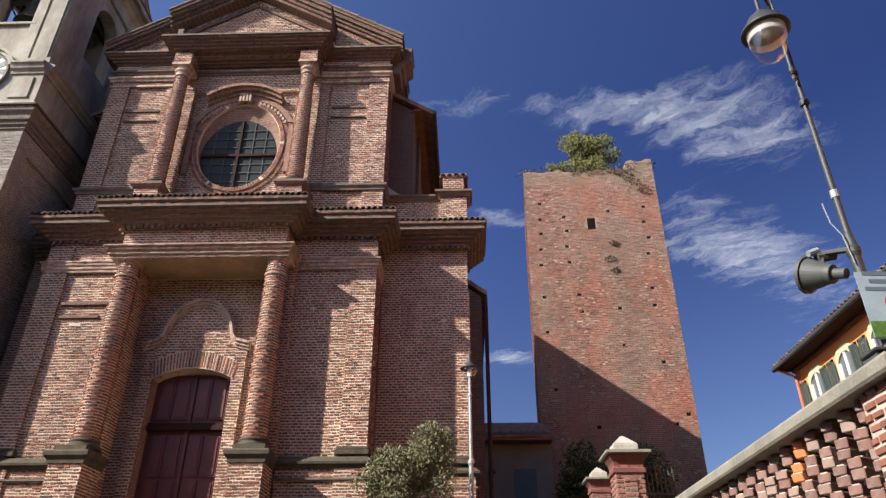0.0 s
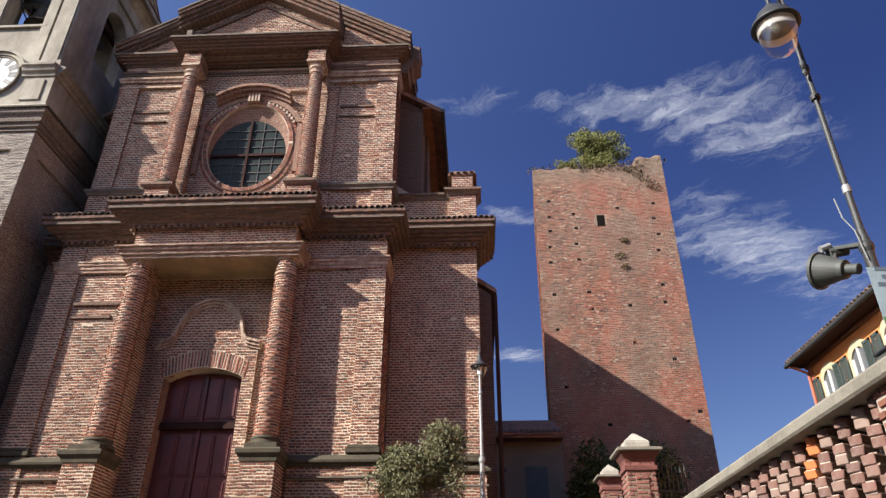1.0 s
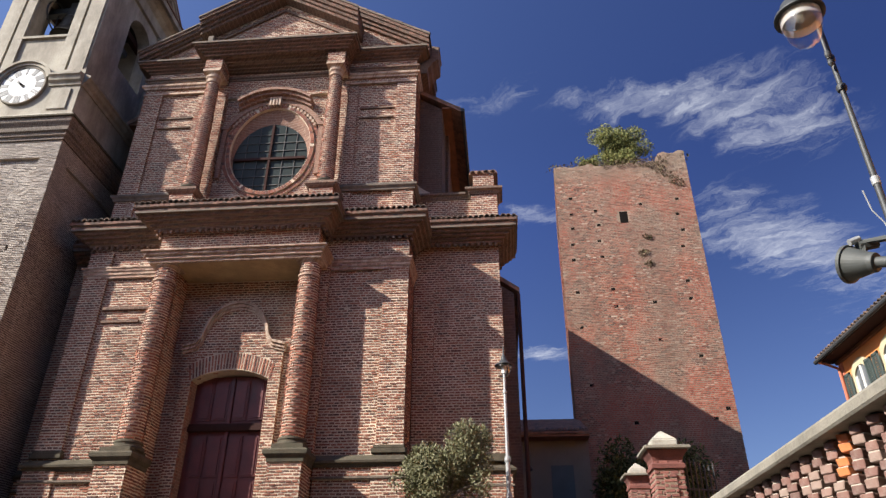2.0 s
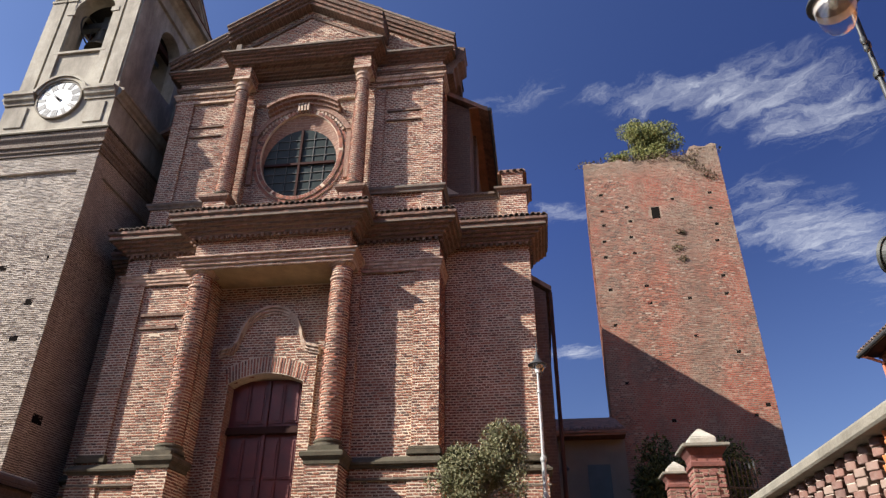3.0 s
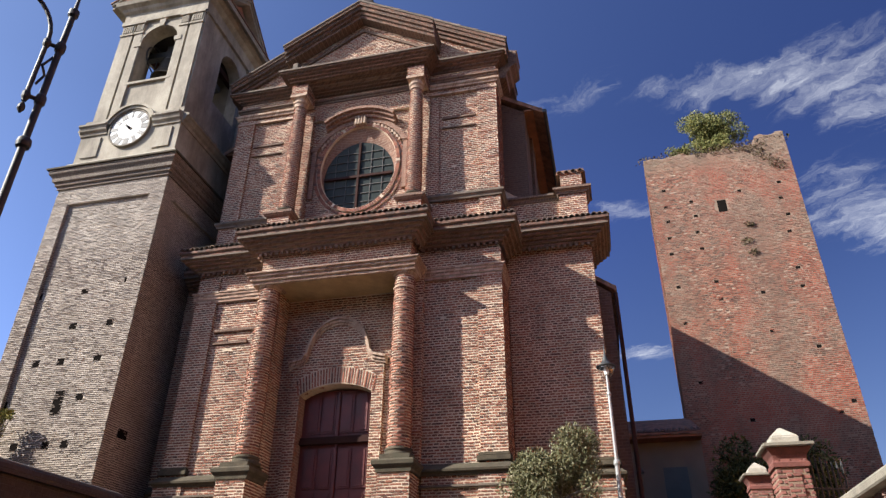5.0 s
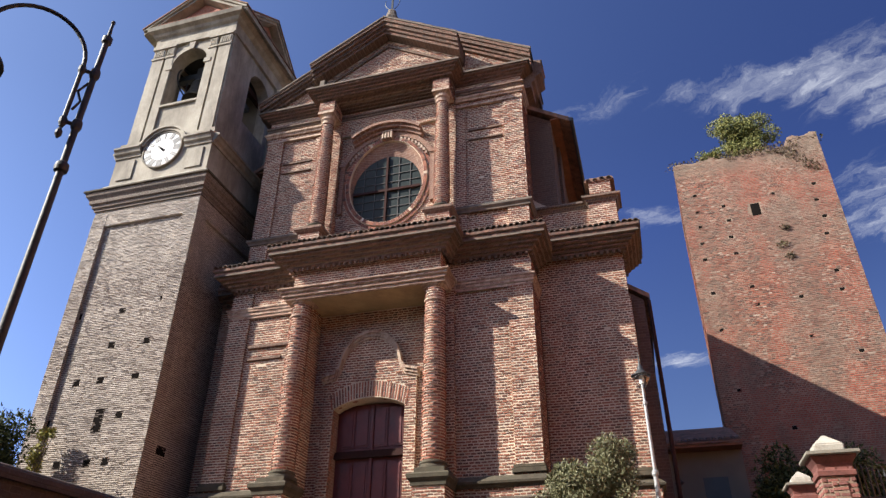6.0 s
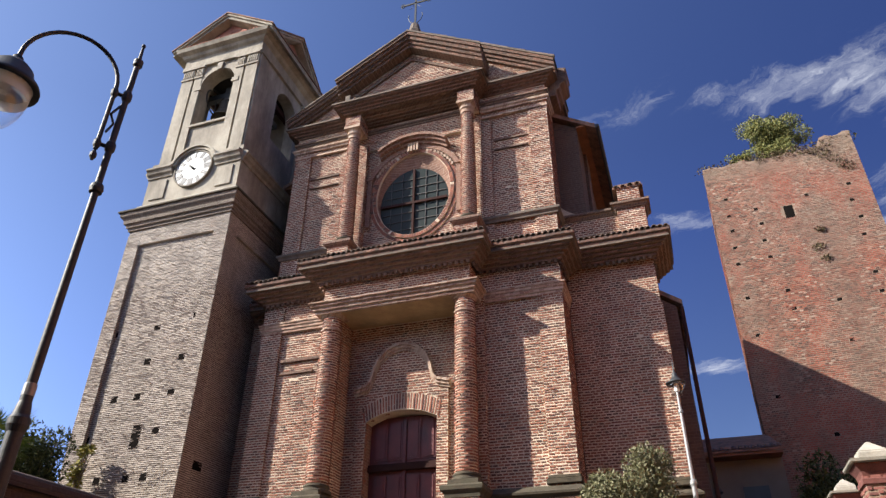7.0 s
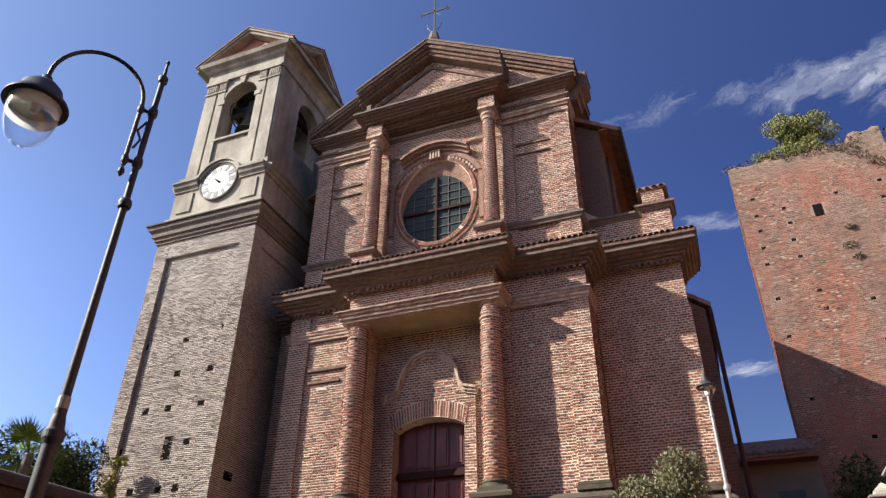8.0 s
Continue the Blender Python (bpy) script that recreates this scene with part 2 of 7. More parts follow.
M_TILE = plain("weathered_clay_tile", (0.22, 0.12, 0.08), 0.92, vary=0.5, scale=4, fine=25, relief=0.6, dirt=(0.08, 0.065, 0.05))
M_DOOR = plain("maroon_painted_wood", (0.12, 0.024, 0.021), 0.5, vary=0.3, scale=3, fine=60, relief=0.2, dirt=(0.05, 0.018, 0.016))
M_IRON = plain("dark_iron", (0.045, 0.047, 0.048), 0.55, 0.2, vary=0.25, scale=10, relief=0.15)
M_STEEL = plain("pale_grey_enamel", (0.312, 0.316, 0.312), 0.45, 0.2, vary=0.1, scale=8, relief=0.1)
M_GREYBOX = plain("grey_metal_box", (0.0615, 0.0656, 0.0615), 0.6, 0.0, vary=0.15, scale=8, relief=0.1)
M_DIAL = plain("white_dial_enamel", (0.377, 0.377, 0.369), 0.4, vary=0.05, scale=3, relief=0.05, dirt=(0.6, 0.57, 0.5), dirt_at=(0.6, 0.8))
M_BLACK = plain("black_paint", (0.015, 0.016, 0.02), 0.55, vary=0.2, relief=0.05)
M_DARK = plain("dark_interior", (0.03, 0.026, 0.024), 0.95, vary=0.3)
M_WOOD = plain("brown_eave_boards", (0.20, 0.085, 0.04), 0.8, vary=0.3, scale=2, fine=30, dirt=(0.09, 0.045, 0.03))
M_ORANGE = plain("orange_house_plaster", (0.70, 0.265, 0.08), 0.85, vary=0.08, scale=2, fine=30, relief=0.15)
M_SALMON = plain("salmon_plaster", (0.41, 0.139, 0.082), 0.85, vary=0.1, scale=2, relief=0.15)
M_CREAMTRIM = plain("cream_window_surround", (0.492, 0.418, 0.271), 0.7, vary=0.06, relief=0.1)
M_WHITE = plain("white_window_paint", (0.656, 0.648, 0.623), 0.5, vary=0.05, relief=0.05)
M_SHUTTER = plain("grey_green_shutter_paint", (0.055, 0.075, 0.07), 0.55, vary=0.15, relief=0.1)
M_BRONZE = plain("bell_bronze", (0.07, 0.06, 0.045), 0.45, 0.8, vary=0.3)
M_OCHRE = plain("ochre_bounce_plaster", (0.377, 0.254, 0.139), 0.9, vary=0.12, scale=1.2, dirt=(0.28, 0.20, 0.12))
M_WING = plain("grey_plaster", (0.18, 0.156, 0.115), 0.9, vary=0.12, scale=1.2, dirt=(0.20, 0.18, 0.14))
M_GROUND = plain("packed_gravel", (0.0861, 0.0722, 0.0558), 0.95, vary=0.3, scale=1.5, fine=30, relief=0.6)
M_BARK = plain("grey_bark", (0.16, 0.13, 0.10), 0.95, vary=0.35, scale=8, fine=40, relief=0.8)


def leaf_mat(name, stops):
    def build(t, b):
        rnd = node(t, "ShaderNodeNewGeometry").outputs["Random Per Island"]
        t.links.new(ramp(t, rnd, stops), b.inputs["Base Color"])
        b.inputs["Roughness"].default_value = 0.7
        b.inputs["Specular IOR Level"].default_value = 0.25
    return mat(name, build)


M_OLIVE = leaf_mat("olive_leaves", [(0.0, (0.075, 0.077, 0.033)), (0.5, (0.15, 0.148, 0.07)), (1.0, (0.26, 0.245, 0.15))])
M_GREEN = leaf_mat("green_leaves", [(0.0, (0.05, 0.065, 0.018)), (0.5, (0.11, 0.125, 0.035)), (1.0, (0.20, 0.19, 0.06))])
M_DARKLEAF = leaf_mat("dark_evergreen_leaves", [(0.0, (0.022, 0.034, 0.013)), (0.5, (0.050, 0.070, 0.025)), (1.0, (0.11, 0.13, 0.042))])
M_YELLOW = leaf_mat("yellow_green_leaves", [(0.0, (0.12, 0.12, 0.03)), (1.0, (0.36, 0.32, 0.07))])
M_TOWERLEAF = leaf_mat("sunlit_green_leaves", [(0.0, (0.075, 0.09, 0.025)), (0.5, (0.15, 0.16, 0.05)), (1.0, (0.28, 0.26, 0.09))])
M_VINE = leaf_mat("dry_vine_leaves", [(0.0, (0.05, 0.03, 0.018)), (0.6, (0.11, 0.07, 0.035)), (1.0, (0.10, 0.10, 0.04))])


def glass_mat(name, colour, rough, clear):
    def build(t, b):
        b.inputs["Base Color"].default_value = (*colour, 1)
        b.inputs["Roughness"].default_value = rough
        b.inputs["Transmission Weight"].default_value = clear
        b.inputs["IOR"].default_value = 1.45
        bump(t, b, noise_n(t, 3.0, 2), 0.05)
    return mat(name, build)


M_PANE = glass_mat("dark_leaded_glass", (0.035, 0.042, 0.04), 0.32, 0.0)
M_PANE.node_tree.nodes["Principled BSDF"].inputs["Specular IOR Level"].default_value = 0.07
M_HOUSEPANE = glass_mat("house_window_glass", (0.12, 0.13, 0.14), 0.08, 0.0)


def globe_glass(t, b):
    # thin clear plastic: mostly lets the sky through
    clear = node(t, "ShaderNodeBsdfTransparent", {"Color": (0.93, 0.94, 0.96, 1)})
    shine = node(t, "ShaderNodeBsdfGlossy", {"Color": (1, 1, 1, 1), "Roughness": 0.06})
    f = node(t, "ShaderNodeLayerWeight", {"Blend": 0.28}).outputs["Facing"]
    m = node(t, "ShaderNodeMixShader", {0: math_n(t, "MULTIPLY", f, 0.55), 1: clear.outputs[0], 2: shine.outputs[0]})
    outs = [n for n in t.nodes if n.bl_idname == "ShaderNodeOutputMaterial"]
    t.links.new(m.outputs[0], outs[0].inputs[0])


M_GLOBE = mat("clear_globe", globe_glass)
def frosted(t, b):
    white = node(t, "ShaderNodeBsdfDiffuse", {"Color": (0.80, 0.77, 0.70, 1)})
    let = node(t, "ShaderNodeBsdfTranslucent", {"Color": (0.85, 0.82, 0.74, 1)})
    m = node(t, "ShaderNodeMixShader", {0: 0.55, 1: white.outputs[0], 2: let.outputs[0]})
    outs = [n for n in t.nodes if n.bl_idname == "ShaderNodeOutputMaterial"]
    t.links.new(m.outputs[0], outs[0].inputs[0])


M_FROSTBAND = mat("sun_catch_globe_band", frosted)
M_FROST = plain("frosted_reflector", (0.78, 0.75, 0.68), 0.5, vary=0.10, scale=12, relief=0.05, dirt=(0.52, 0.46, 0.38), dirt_at=(0.55, 0.7))


# ---------------------------------------------------------------- mesh helpers
def thing(name, at, label, category, group="", kind=""):
    ob = new(name)
    ob.empty_display_size = 0.3
    ob.location = at
    return tagged(ob, label, category, group, kind)


def hang(ob, parent):
    if parent is not None:
        ob.parent = parent
        ob.matrix_parent_inverse = Matrix.Translation(-parent.location)
    return ob


def part(name, bm, material, parent=None, label="", kind="", smooth=False):
    if isinstance(bm, bmesh.types.BMesh):
        me = bpy.data.meshes.new(name)
        bmesh.ops.recalc_face_normals(bm, faces=bm.faces)
        bm.to_mesh(me)
        bm.free()
    else:
        me = bm
    if smooth:
        me.shade_smooth()
    if not me.materials:
        me.materials.append(material)
    return tagged(hang(new(name, me), parent), label, "", "", kind)


def box(bm, x0, x1, y0, y1, z0, z1):
    v = [bm.verts.new(p) for p in ((x0, y0, z0), (x1, y0, z0), (x1, y1, z0), (x0, y1, z0), (x0, y0, z1), (x1, y0, z1), (x1, y1, z1), (x0, y1, z1))]
    for f in ((0, 3, 2, 1), (4, 5, 6, 7), (0, 1, 5, 4), (1, 2, 6, 5), (2, 3, 7, 6), (3, 0, 4, 7)):
        bm.faces.new([v[i] for i in f])
    return v


def boxes(*dims, bevel=0.0):
    bm = bmesh.new()
    for d in dims:
        box(bm, *d)
    if bevel:
        bmesh.ops.bevel(bm, geom=bm.edges[:], offset=bevel, segments=2, affect="EDGES")
    return bm


def prism(bm, poly, y0, y1, axis="y"):
    """A polygon in x, z (or y, z) drawn out along y (or x)."""
    put = (lambda a, b, c: (a, c, b)) if axis == "y" else (lambda a, b, c: (c, a, b))
    A = [bm.verts.new(put(a, b, y0)) for a, b in poly]
    B = [bm.verts.new(put(a, b, y1)) for a, b in poly]
    n = len(poly)
    bm.faces.new(A)
    bm.faces.new(B[::-1])
    for i in range(n):
        bm.faces.new((A[i], B[i], B[(i + 1) % n], A[(i + 1) % n]))


def lathe(bm, profile, at=(0, 0, 0), segs=20):
    """A turned shape: profile of (radius, height)."""
    rings = []
    for r, z in profile:
        rings.append([bm.verts.new((at[0] + r * math.cos(2 * math.pi * i / segs), at[1] + r * math.sin(2 * math.pi * i / segs), at[2] + z)) for i in range(segs)])
    for a, b in zip(rings, rings[1:]):
        for i in range(segs):
            bm.faces.new((a[i], a[(i + 1) % segs], b[(i + 1) % segs], b[i]))
    if profile[0][0] > 1e-4:
        bm.faces.new(rings[0][::-1])
    if profile[-1][0] > 1e-4:
        bm.faces.new(rings[-1])


def tube(bm, pts, r, segs=10, r_end=None):
    """A round bar along points."""
    pts = [Vector(p) for p in pts]
    rings, side = [], None
    for i, p in enumerate(pts):
        d = (pts[min(i + 1, len(pts) - 1)] - pts[max(i - 1, 0)]).normalized()
        if side is None:
            side = d.orthogonal().normalized()
        side = (side - d * side.dot(d)).normalized()
        other = d.cross(side)
        rr = r if r_end is None else r + (r_end - r) * i / (len(pts) - 1)
        rings.append([bm.verts.new(p + rr * (math.cos(2 * math.pi * k / segs) * side + math.sin(2 * math.pi * k / segs) * other)) for k in range(segs)])
    for a, b in zip(rings, rings[1:]):
        for k in range(segs):
            bm.faces.new((a[k], a[(k + 1) % segs], b[(k + 1) % segs], b[k]))
    bm.faces.new(rings[0][::-1])
    bm.faces.new(rings[-1])


def sweep(bm, path, profile):
    """A moulding: profile of (outwards, height) carried along a plan path with mitred corners; outwards is to the right of the way."""
    path = [Vector(p) for p in path]
    norms = []
    for a, b in zip(path, path[1:]):
        d = (b - a).normalized()
        norms.append(Vector((d.y, -d.x)))
    rows = []
    for i, p in enumerate(path):
        if i == 0:
            m = norms[0]
        elif i == len(path) - 1:
            m = norms[-1]
        else:
            s = norms[i - 1] + norms[i]
            m = s / max(0.2, s.dot(norms[i]))
        rows.append([bm.verts.new((p.x + m.x * o, p.y + m.y * o, z)) for o, z in profile])
    for a, b in zip(rows, rows[1:]):
        for k in range(len(profile) - 1):
            bm.faces.new((a[k], a[k + 1], b[k + 1], b[k]))
    for r in (rows[0], rows[-1]):
        bm.faces.new(r)


def ribbon(bm, line, width, y0, y1, closed=False):
    """A flat band of that width along a line in x, z, standing out from y1 to y0."""
    n = len(line)
    a, b = [], []
    for i, p in enumerate(line):
        p = Vector(p)
        q = Vector(line[(i + 1) % n] if closed else line[min(i + 1, n - 1)])
        o = Vector(line[(i - 1) % n] if closed else line[max(i - 1, 0)])
        d = (q - o).normalized()
        m = Vector((-d.y, d.x)) * width / 2
        a.append(p + m)
        b.append(p - m)
    va = [[bm.verts.new((p.x, y, p.y)) for p in a] for y in (y0, y1)]
    vb = [[bm.verts.new((p.x, y, p.y)) for p in b] for y in (y0, y1)]
    for i in range(n if closed else n - 1):
        j = (i + 1) % n
        bm.faces.new((va[0][i], va[0][j], vb[0][j], vb[0][i]))
        bm.faces.new((va[0][i], va[0][j], va[1][j], va[1][i]))
        bm.faces.new((vb[0][i], vb[0][j], vb[1][j], vb[1][i]))
    if not closed:
        for i in (0, n - 1):
            bm.faces.new((va[0][i], vb[0][i], vb[1][i], va[1][i]))


# ---------------------------------------------------------------- brickwork laid piece by piece
COURSE = 0.0705


class Masonry:
    """Solid cores with a skin of single bricks on chosen faces; every block is a part of its own."""

    def __init__(self, seed, course=COURSE):
        self.course = course
        self.core, self.v, self.f, self.rng, self.more = bmesh.new(), [], [], random.Random(seed), []

    def lay(self, v, f, origin, along, out, width, height, z0, hole=None, course=None, lift=0.010):
        origin, along, out, up = Vector(origin), Vector(along), Vector(out), Vector((0, 0, 1))
        rng = self.rng
        rows = max(1, round(height / (course or self.course)))
        course = height / rows
        o = origin + up * z0
        for r in range(rows):
            u = -0.072 * (r % 2) - rng.uniform(0.0, 0.016)
            while u < width - 0.02:
                ln = (0.288 if rng.random() < 0.06 else 0.144) + rng.uniform(-0.009, 0.009)
                g = rng.uniform(0.008, 0.012)
                a, b = max(u, 0.0) + (g if u > 0 else 0), min(u + ln, width) - (g if u + ln < width else 0)
                u += ln
                if b - a < 0.03 or rng.random() < 0.001:
                    continue
                lo, hi = r * course + 0.0138 + rng.uniform(-0.004, 0.004), (r + 1) * course - 0.0138 + rng.uniform(-0.004, 0.004)
                if hole and hole((a + b) / 2, z0 + (lo + hi) / 2):
                    continue
                sag = rng.uniform(-0.005, 0.005) + 0.006 * math.sin(1.7 * u + 0.9 * r * course)
                lo, hi = lo + sag, hi + sag
                d = lift + rng.uniform(-0.007, 0.008)
                skew = rng.uniform(-0.003, 0.003)
                n = len(v)
                for (uu, ww, dd) in ((a, lo, -0.03), (b, lo, -0.03), (b, hi, -0.03), (a, hi, -0.03), (a + 0.003, lo + 0.003 + skew, d), (b - 0.003, lo + 0.003 - skew, d),
                                     (b - 0.003, hi - 0.003 - skew, d), (a + 0.003, hi - 0.003 + skew, d)):
                    v.append(o + along * uu + up * ww + out * dd)
                f += [(n + 4, n + 5, n + 6, n + 7), (n, n + 1, n + 5, n + 4), (n + 1, n + 2, n + 6, n + 5), (n + 2, n + 3, n + 7, n + 6), (n + 3, n, n + 4, n + 7)]

    def face(self, origin, along, out, width, height, z0, hole=None):
        self.lay(self.v, self.f, origin, along, out, width, height, z0, hole)

    def block(self, x0, x1, y0, y1, z0, z1, faces="f", name="", label=""):
        core, v, f = bmesh.new(), [], []
        box(core, x0, x1, y0, y1, z0, z1)
        h = z1 - z0
        if "f" in faces:
            self.lay(v, f, (x0, y0, 0), (1, 0, 0), (0, -1, 0), x1 - x0, h, z0)
        if "r" in faces:
            self.lay(v, f, (x1, y0, 0), (0, 1, 0), (1, 0, 0), y1 - y0, h, z0)
        if "l" in faces:
            self.lay(v, f, (x0, y0, 0), (0, 1, 0), (-1, 0, 0), y1 - y0, h, z0)
        self.more.append((name, label, core, v, f))

    def finish(self, name, parent, label="", brick=None, mortar=None):
        first = None
        pieces = ([(name, label, self.core, self.v, self.f)] if self.v else []) + self.more
        for nm, lb, core, v, f in pieces:
            wall = part(nm or name, core, mortar or M_MORTAR, parent, lb or label)
            me = bpy.data.meshes.new("bricks")
            me.from_pydata([tuple(p) for p in v], [], f)
            part("bricks", me, brick or M_BRICK, wall, kind="stuff")
            first = first or wall
        return first


def band_bricks(v, f, rng, origin, along, up, out, width, height, lift=0.006, length=0.13):
    """One row of header bricks on a narrow face that may slope."""
    u = -rng.uniform(0.0, 0.1)
    while u < width - 0.02:
        ln = length + rng.uniform(-0.012, 0.012)
        a, b = max(u, 0.0) + 0.006, min(u + ln, width) - 0.006
        u += ln
        if b - a < 0.03 or rng.random() < 0.03:
            continue
        lo, hi, d = 0.007 + rng.uniform(-0.004, 0.004), height - 0.007 + rng.uniform(-0.004, 0.004), lift + rng.uniform(-0.005, 0.007)
        n = len(v)
        for uu, ww, dd in ((a, lo, -0.03), (b, lo, -0.03), (b, hi, -0.03), (a, hi, -0.03), (a, lo, d), (b, lo, d), (b, hi, d), (a, hi, d)):
            v.append(tuple(origin + along * uu + up * ww + out * dd))
        f += [(n + 4, n + 5, n + 6, n + 7), (n, n + 1, n + 5, n + 4), (n + 1, n + 2, n + 6, n + 5), (n + 2, n + 3, n + 7, n + 6), (n + 3, n, n + 4, n + 7)]


def sweep_bricks(v, f, rng, path, profile):
    """Header bricks on the upright faces of a swept moulding."""
    path = [Vector(p) for p in path]
    norms = [Vector(((b - a).normalized().y, -(b - a).normalized().x)) for a, b in zip(path, path[1:])]

    def mitre(i):
        if i == 0 or i == len(path) - 1:
            return norms[0 if i == 0 else -1]
        s = norms[i - 1] + norms[i]
        return s / max(0.2, s.dot(norms[i]))
    for (o0, z0), (o1, z1) in zip(profile, profile[1:]):
        if abs(o1 - o0) > 0.03 or z1 - z0 < 0.035:
            continue
        o = max(o0, o1)
        for i, nrm in enumerate(norms):
            a, b = path[i] + mitre(i) * o, path[i + 1] + mitre(i + 1) * o
            d = b - a
            if d.length > 0.1 and nrm.y < 0.5:
                band_bricks(v, f, rng, Vector((a.x, a.y, z0)), Vector((d.x, d.y, 0)).normalized(), Vector((0, 0, 1)), Vector((nrm.x, nrm.y, 0)), d.length, z1 - z0)


def brick_skin(v, f, parent, material=None):
    me = bpy.data.meshes.new("bricks")
    me.from_pydata(v, [], f)
    return part("bricks", me, material or M_MOULDPIECE, parent, kind="stuff")


# ================================================================ the ground
STREET, TERRACE = 0.0, 3.4


def build_ground():
    bm = bmesh.new()
    xs = [-900, -60, -30, -7.6, -7.3, 2.8, 2.95, 30, 60, 900]
    ys = [-900, -60, -12, 13.5, 13.6, 34, 60, 900]
    # the street lies low; the churchyard behind its retaining walls lies high
    def high(x, y):
        if y < -12.1 or abs(x) > 61 or y > 61:
            return STREET
        return TERRACE if y > 13.55 or x < -7.4 else (1.2 if x > 2.9 else STREET)
    grid = [[bm.verts.new((x, y, high(x, y))) for x in xs] for y in ys]
    for j in range(len(ys) - 1):
        for i in range(len(xs) - 1):
            bm.faces.new((grid[j][i], grid[j][i + 1], grid[j + 1][i + 1], grid[j + 1][i]))
    tagged(part("ground", bm, M_GROUND), "packed gravel churchyard above a lower street", "ground", kind="structure")


build_ground()

# ================================================================ the church
XC = -6.73
Y_OUT, Y_BAY, Y_ALC, Y_ENT = 17.1, 16.0, 16.5, 15.25
Y_UP, Y_UENT = 16.42, 15.75
church = thing("church", (XC, 16.5, TERRACE), "red brick baroque church front with columns, cornices and gable", "church")


def arch_pts(cx, half, spring, rise, n=14):
    """Points of a segmental arch from left to right."""
    r = (half * half + rise * rise) / (2 * rise)
    cz = spring + rise - r
    a = math.asin(min(1.0, half / r))
    if rise > half:
        a = math.pi - a
    return [(cx + r * math.sin(-a + 2 * a * i / n), cz + r * math.cos(-a + 2 * a * i / n)) for i in range(n + 1)]


DOOR_H, DOOR_SPRING, DOOR_RISE = 1.0, 7.31, 0.26
XD = XC - 0.09


def in_door(u, z, x0):
    x = abs(x0 + u - XD)
    return x < DOOR_H + 0.03 and z < DOOR_SPRING + DOOR_RISE * max(0, 1 - (x / DOOR_H) ** 2)


def build_lower():
    m = Masonry(1)
    # outer bays, side bays with a pilaster, alcove round the door
    m.block(XC + 4.45, XC + 6.83, Y_OUT + 0.17, Y_OUT + 0.8, TERRACE, 11.6, "fr")
    m.block(XC - 5.55, XC - 4.40, Y_OUT, Y_OUT + 0.8, TERRACE, 11.3, "f")
    m.block(XC + 6.40, XC + 6.87, Y_OUT + 0.10, Y_OUT + 0.8, TERRACE, 10.0, "fr", "pilaster", "brick corner pilaster")
    m.block(XC + 4.46, XC + 5.0, Y_OUT + 0.10, Y_OUT + 0.2, TERRACE, 10.0, "fr", "pilaster", "flat brick pilaster")
    for s in (-1, 1):
        a, b = sorted((XC + s * 1.74, XC + s * 4.40))
        m.block(a, b, Y_BAY + 0.07, Y_OUT + 0.02, TERRACE, 11.3, "fr" if s < 0 else "f", "bay_wall")
        a, b = sorted((XC + s * 3.80, XC + s * 4.45))
        m.block(a, b, Y_BAY, Y_OUT + 0.01, TERRACE, 10.9, "fr", "pilaster", "flat brick pilaster")
        a, b = sorted((XC + s * 1.74, XC + s * 2.36))
        m.block(a, b, Y_BAY - 0.10, Y_BAY + 0.07, TERRACE, 10.22, "fr", "column_pier", "brick pier behind the column")
    left, right = XC - 1.74, XC + 1.74
    box(m.core, left, XD - DOOR_H, Y_ALC, Y_OUT, TERRACE, DOOR_SPRING)
    box(m.core, XD + DOOR_H, right, Y_ALC, Y_OUT, TERRACE, DOOR_SPRING)
    prism(m.core, [(left, DOOR_SPRING)] + arch_pts(XD, DOOR_H, DOOR_SPRING, DOOR_RISE) + [(right, DOOR_SPRING), (right, 11.3), (left, 11.3)], Y_ALC, Y_OUT)
    m.face((left, Y_ALC, 0), (1, 0, 0), (0, -1, 0), 3.48, 10.1 - TERRACE, TERRACE, lambda u, z: in_door(u, z, left))
    m.finish("lower_facade_wall", church, "weathered red brick wall in bays with pale mortar")
    # door surround: jambs and shouldered gable standing proud
    m = Masonry(2)
    for s in (-1, 1):
        a, b = sorted((XD + s * DOOR_H, XD + s * 1.30))
        m.block(a, b, Y_ALC - 0.10, Y_ALC + 0.05, TERRACE, 8.15, "fr", "door_jamb", "brick door jamb")
    top = [(-1.0, 8.26), (-0.88, 8.42), (-0.82, 8.68), (-0.68, 9.00), (-0.44, 9.24), (-0.2, 9.34), (0, 9.37), (0.2, 9.34), (0.44, 9.24), (0.68, 9.00), (0.82, 8.68), (0.88, 8.42), (1.0, 8.26)]
    poly = arch_pts(XD, DOOR_H, DOOR_SPRING, DOOR_RISE) + [(XD + DOOR_H, 8.15)] + [(XD + a, b) for a, b in top[::-1]] + [(XD - DOOR_H, 8.15)]
    prism(m.core, poly, Y_ALC - 0.10, Y_ALC + 0.05)

    def off(u, z):
        x = u - 1.0
        t = next((p for p in zip(top, top[1:]) if p[0][0] <= x <= p[1][0]), None)
        lim = t[0][1] + (t[1][1] - t[0][1]) * (x - t[0][0]) / (t[1][0] - t[0][0]) if t else 8.15
        return z > lim - 0.05 or z < DOOR_SPRING + DOOR_RISE * max(0, 1 - (x / DOOR_H) ** 2) + 0.47
    m.face((XD - 1.0, Y_ALC - 0.10, 0), (1, 0, 0), (0, -1, 0), 2.0, 2.0, 7.3, off)
    surround = m.finish("door_surround", church, "shouldered brick surround curving over the portal")
    # standing bricks of the flat arch
    shapes = {}
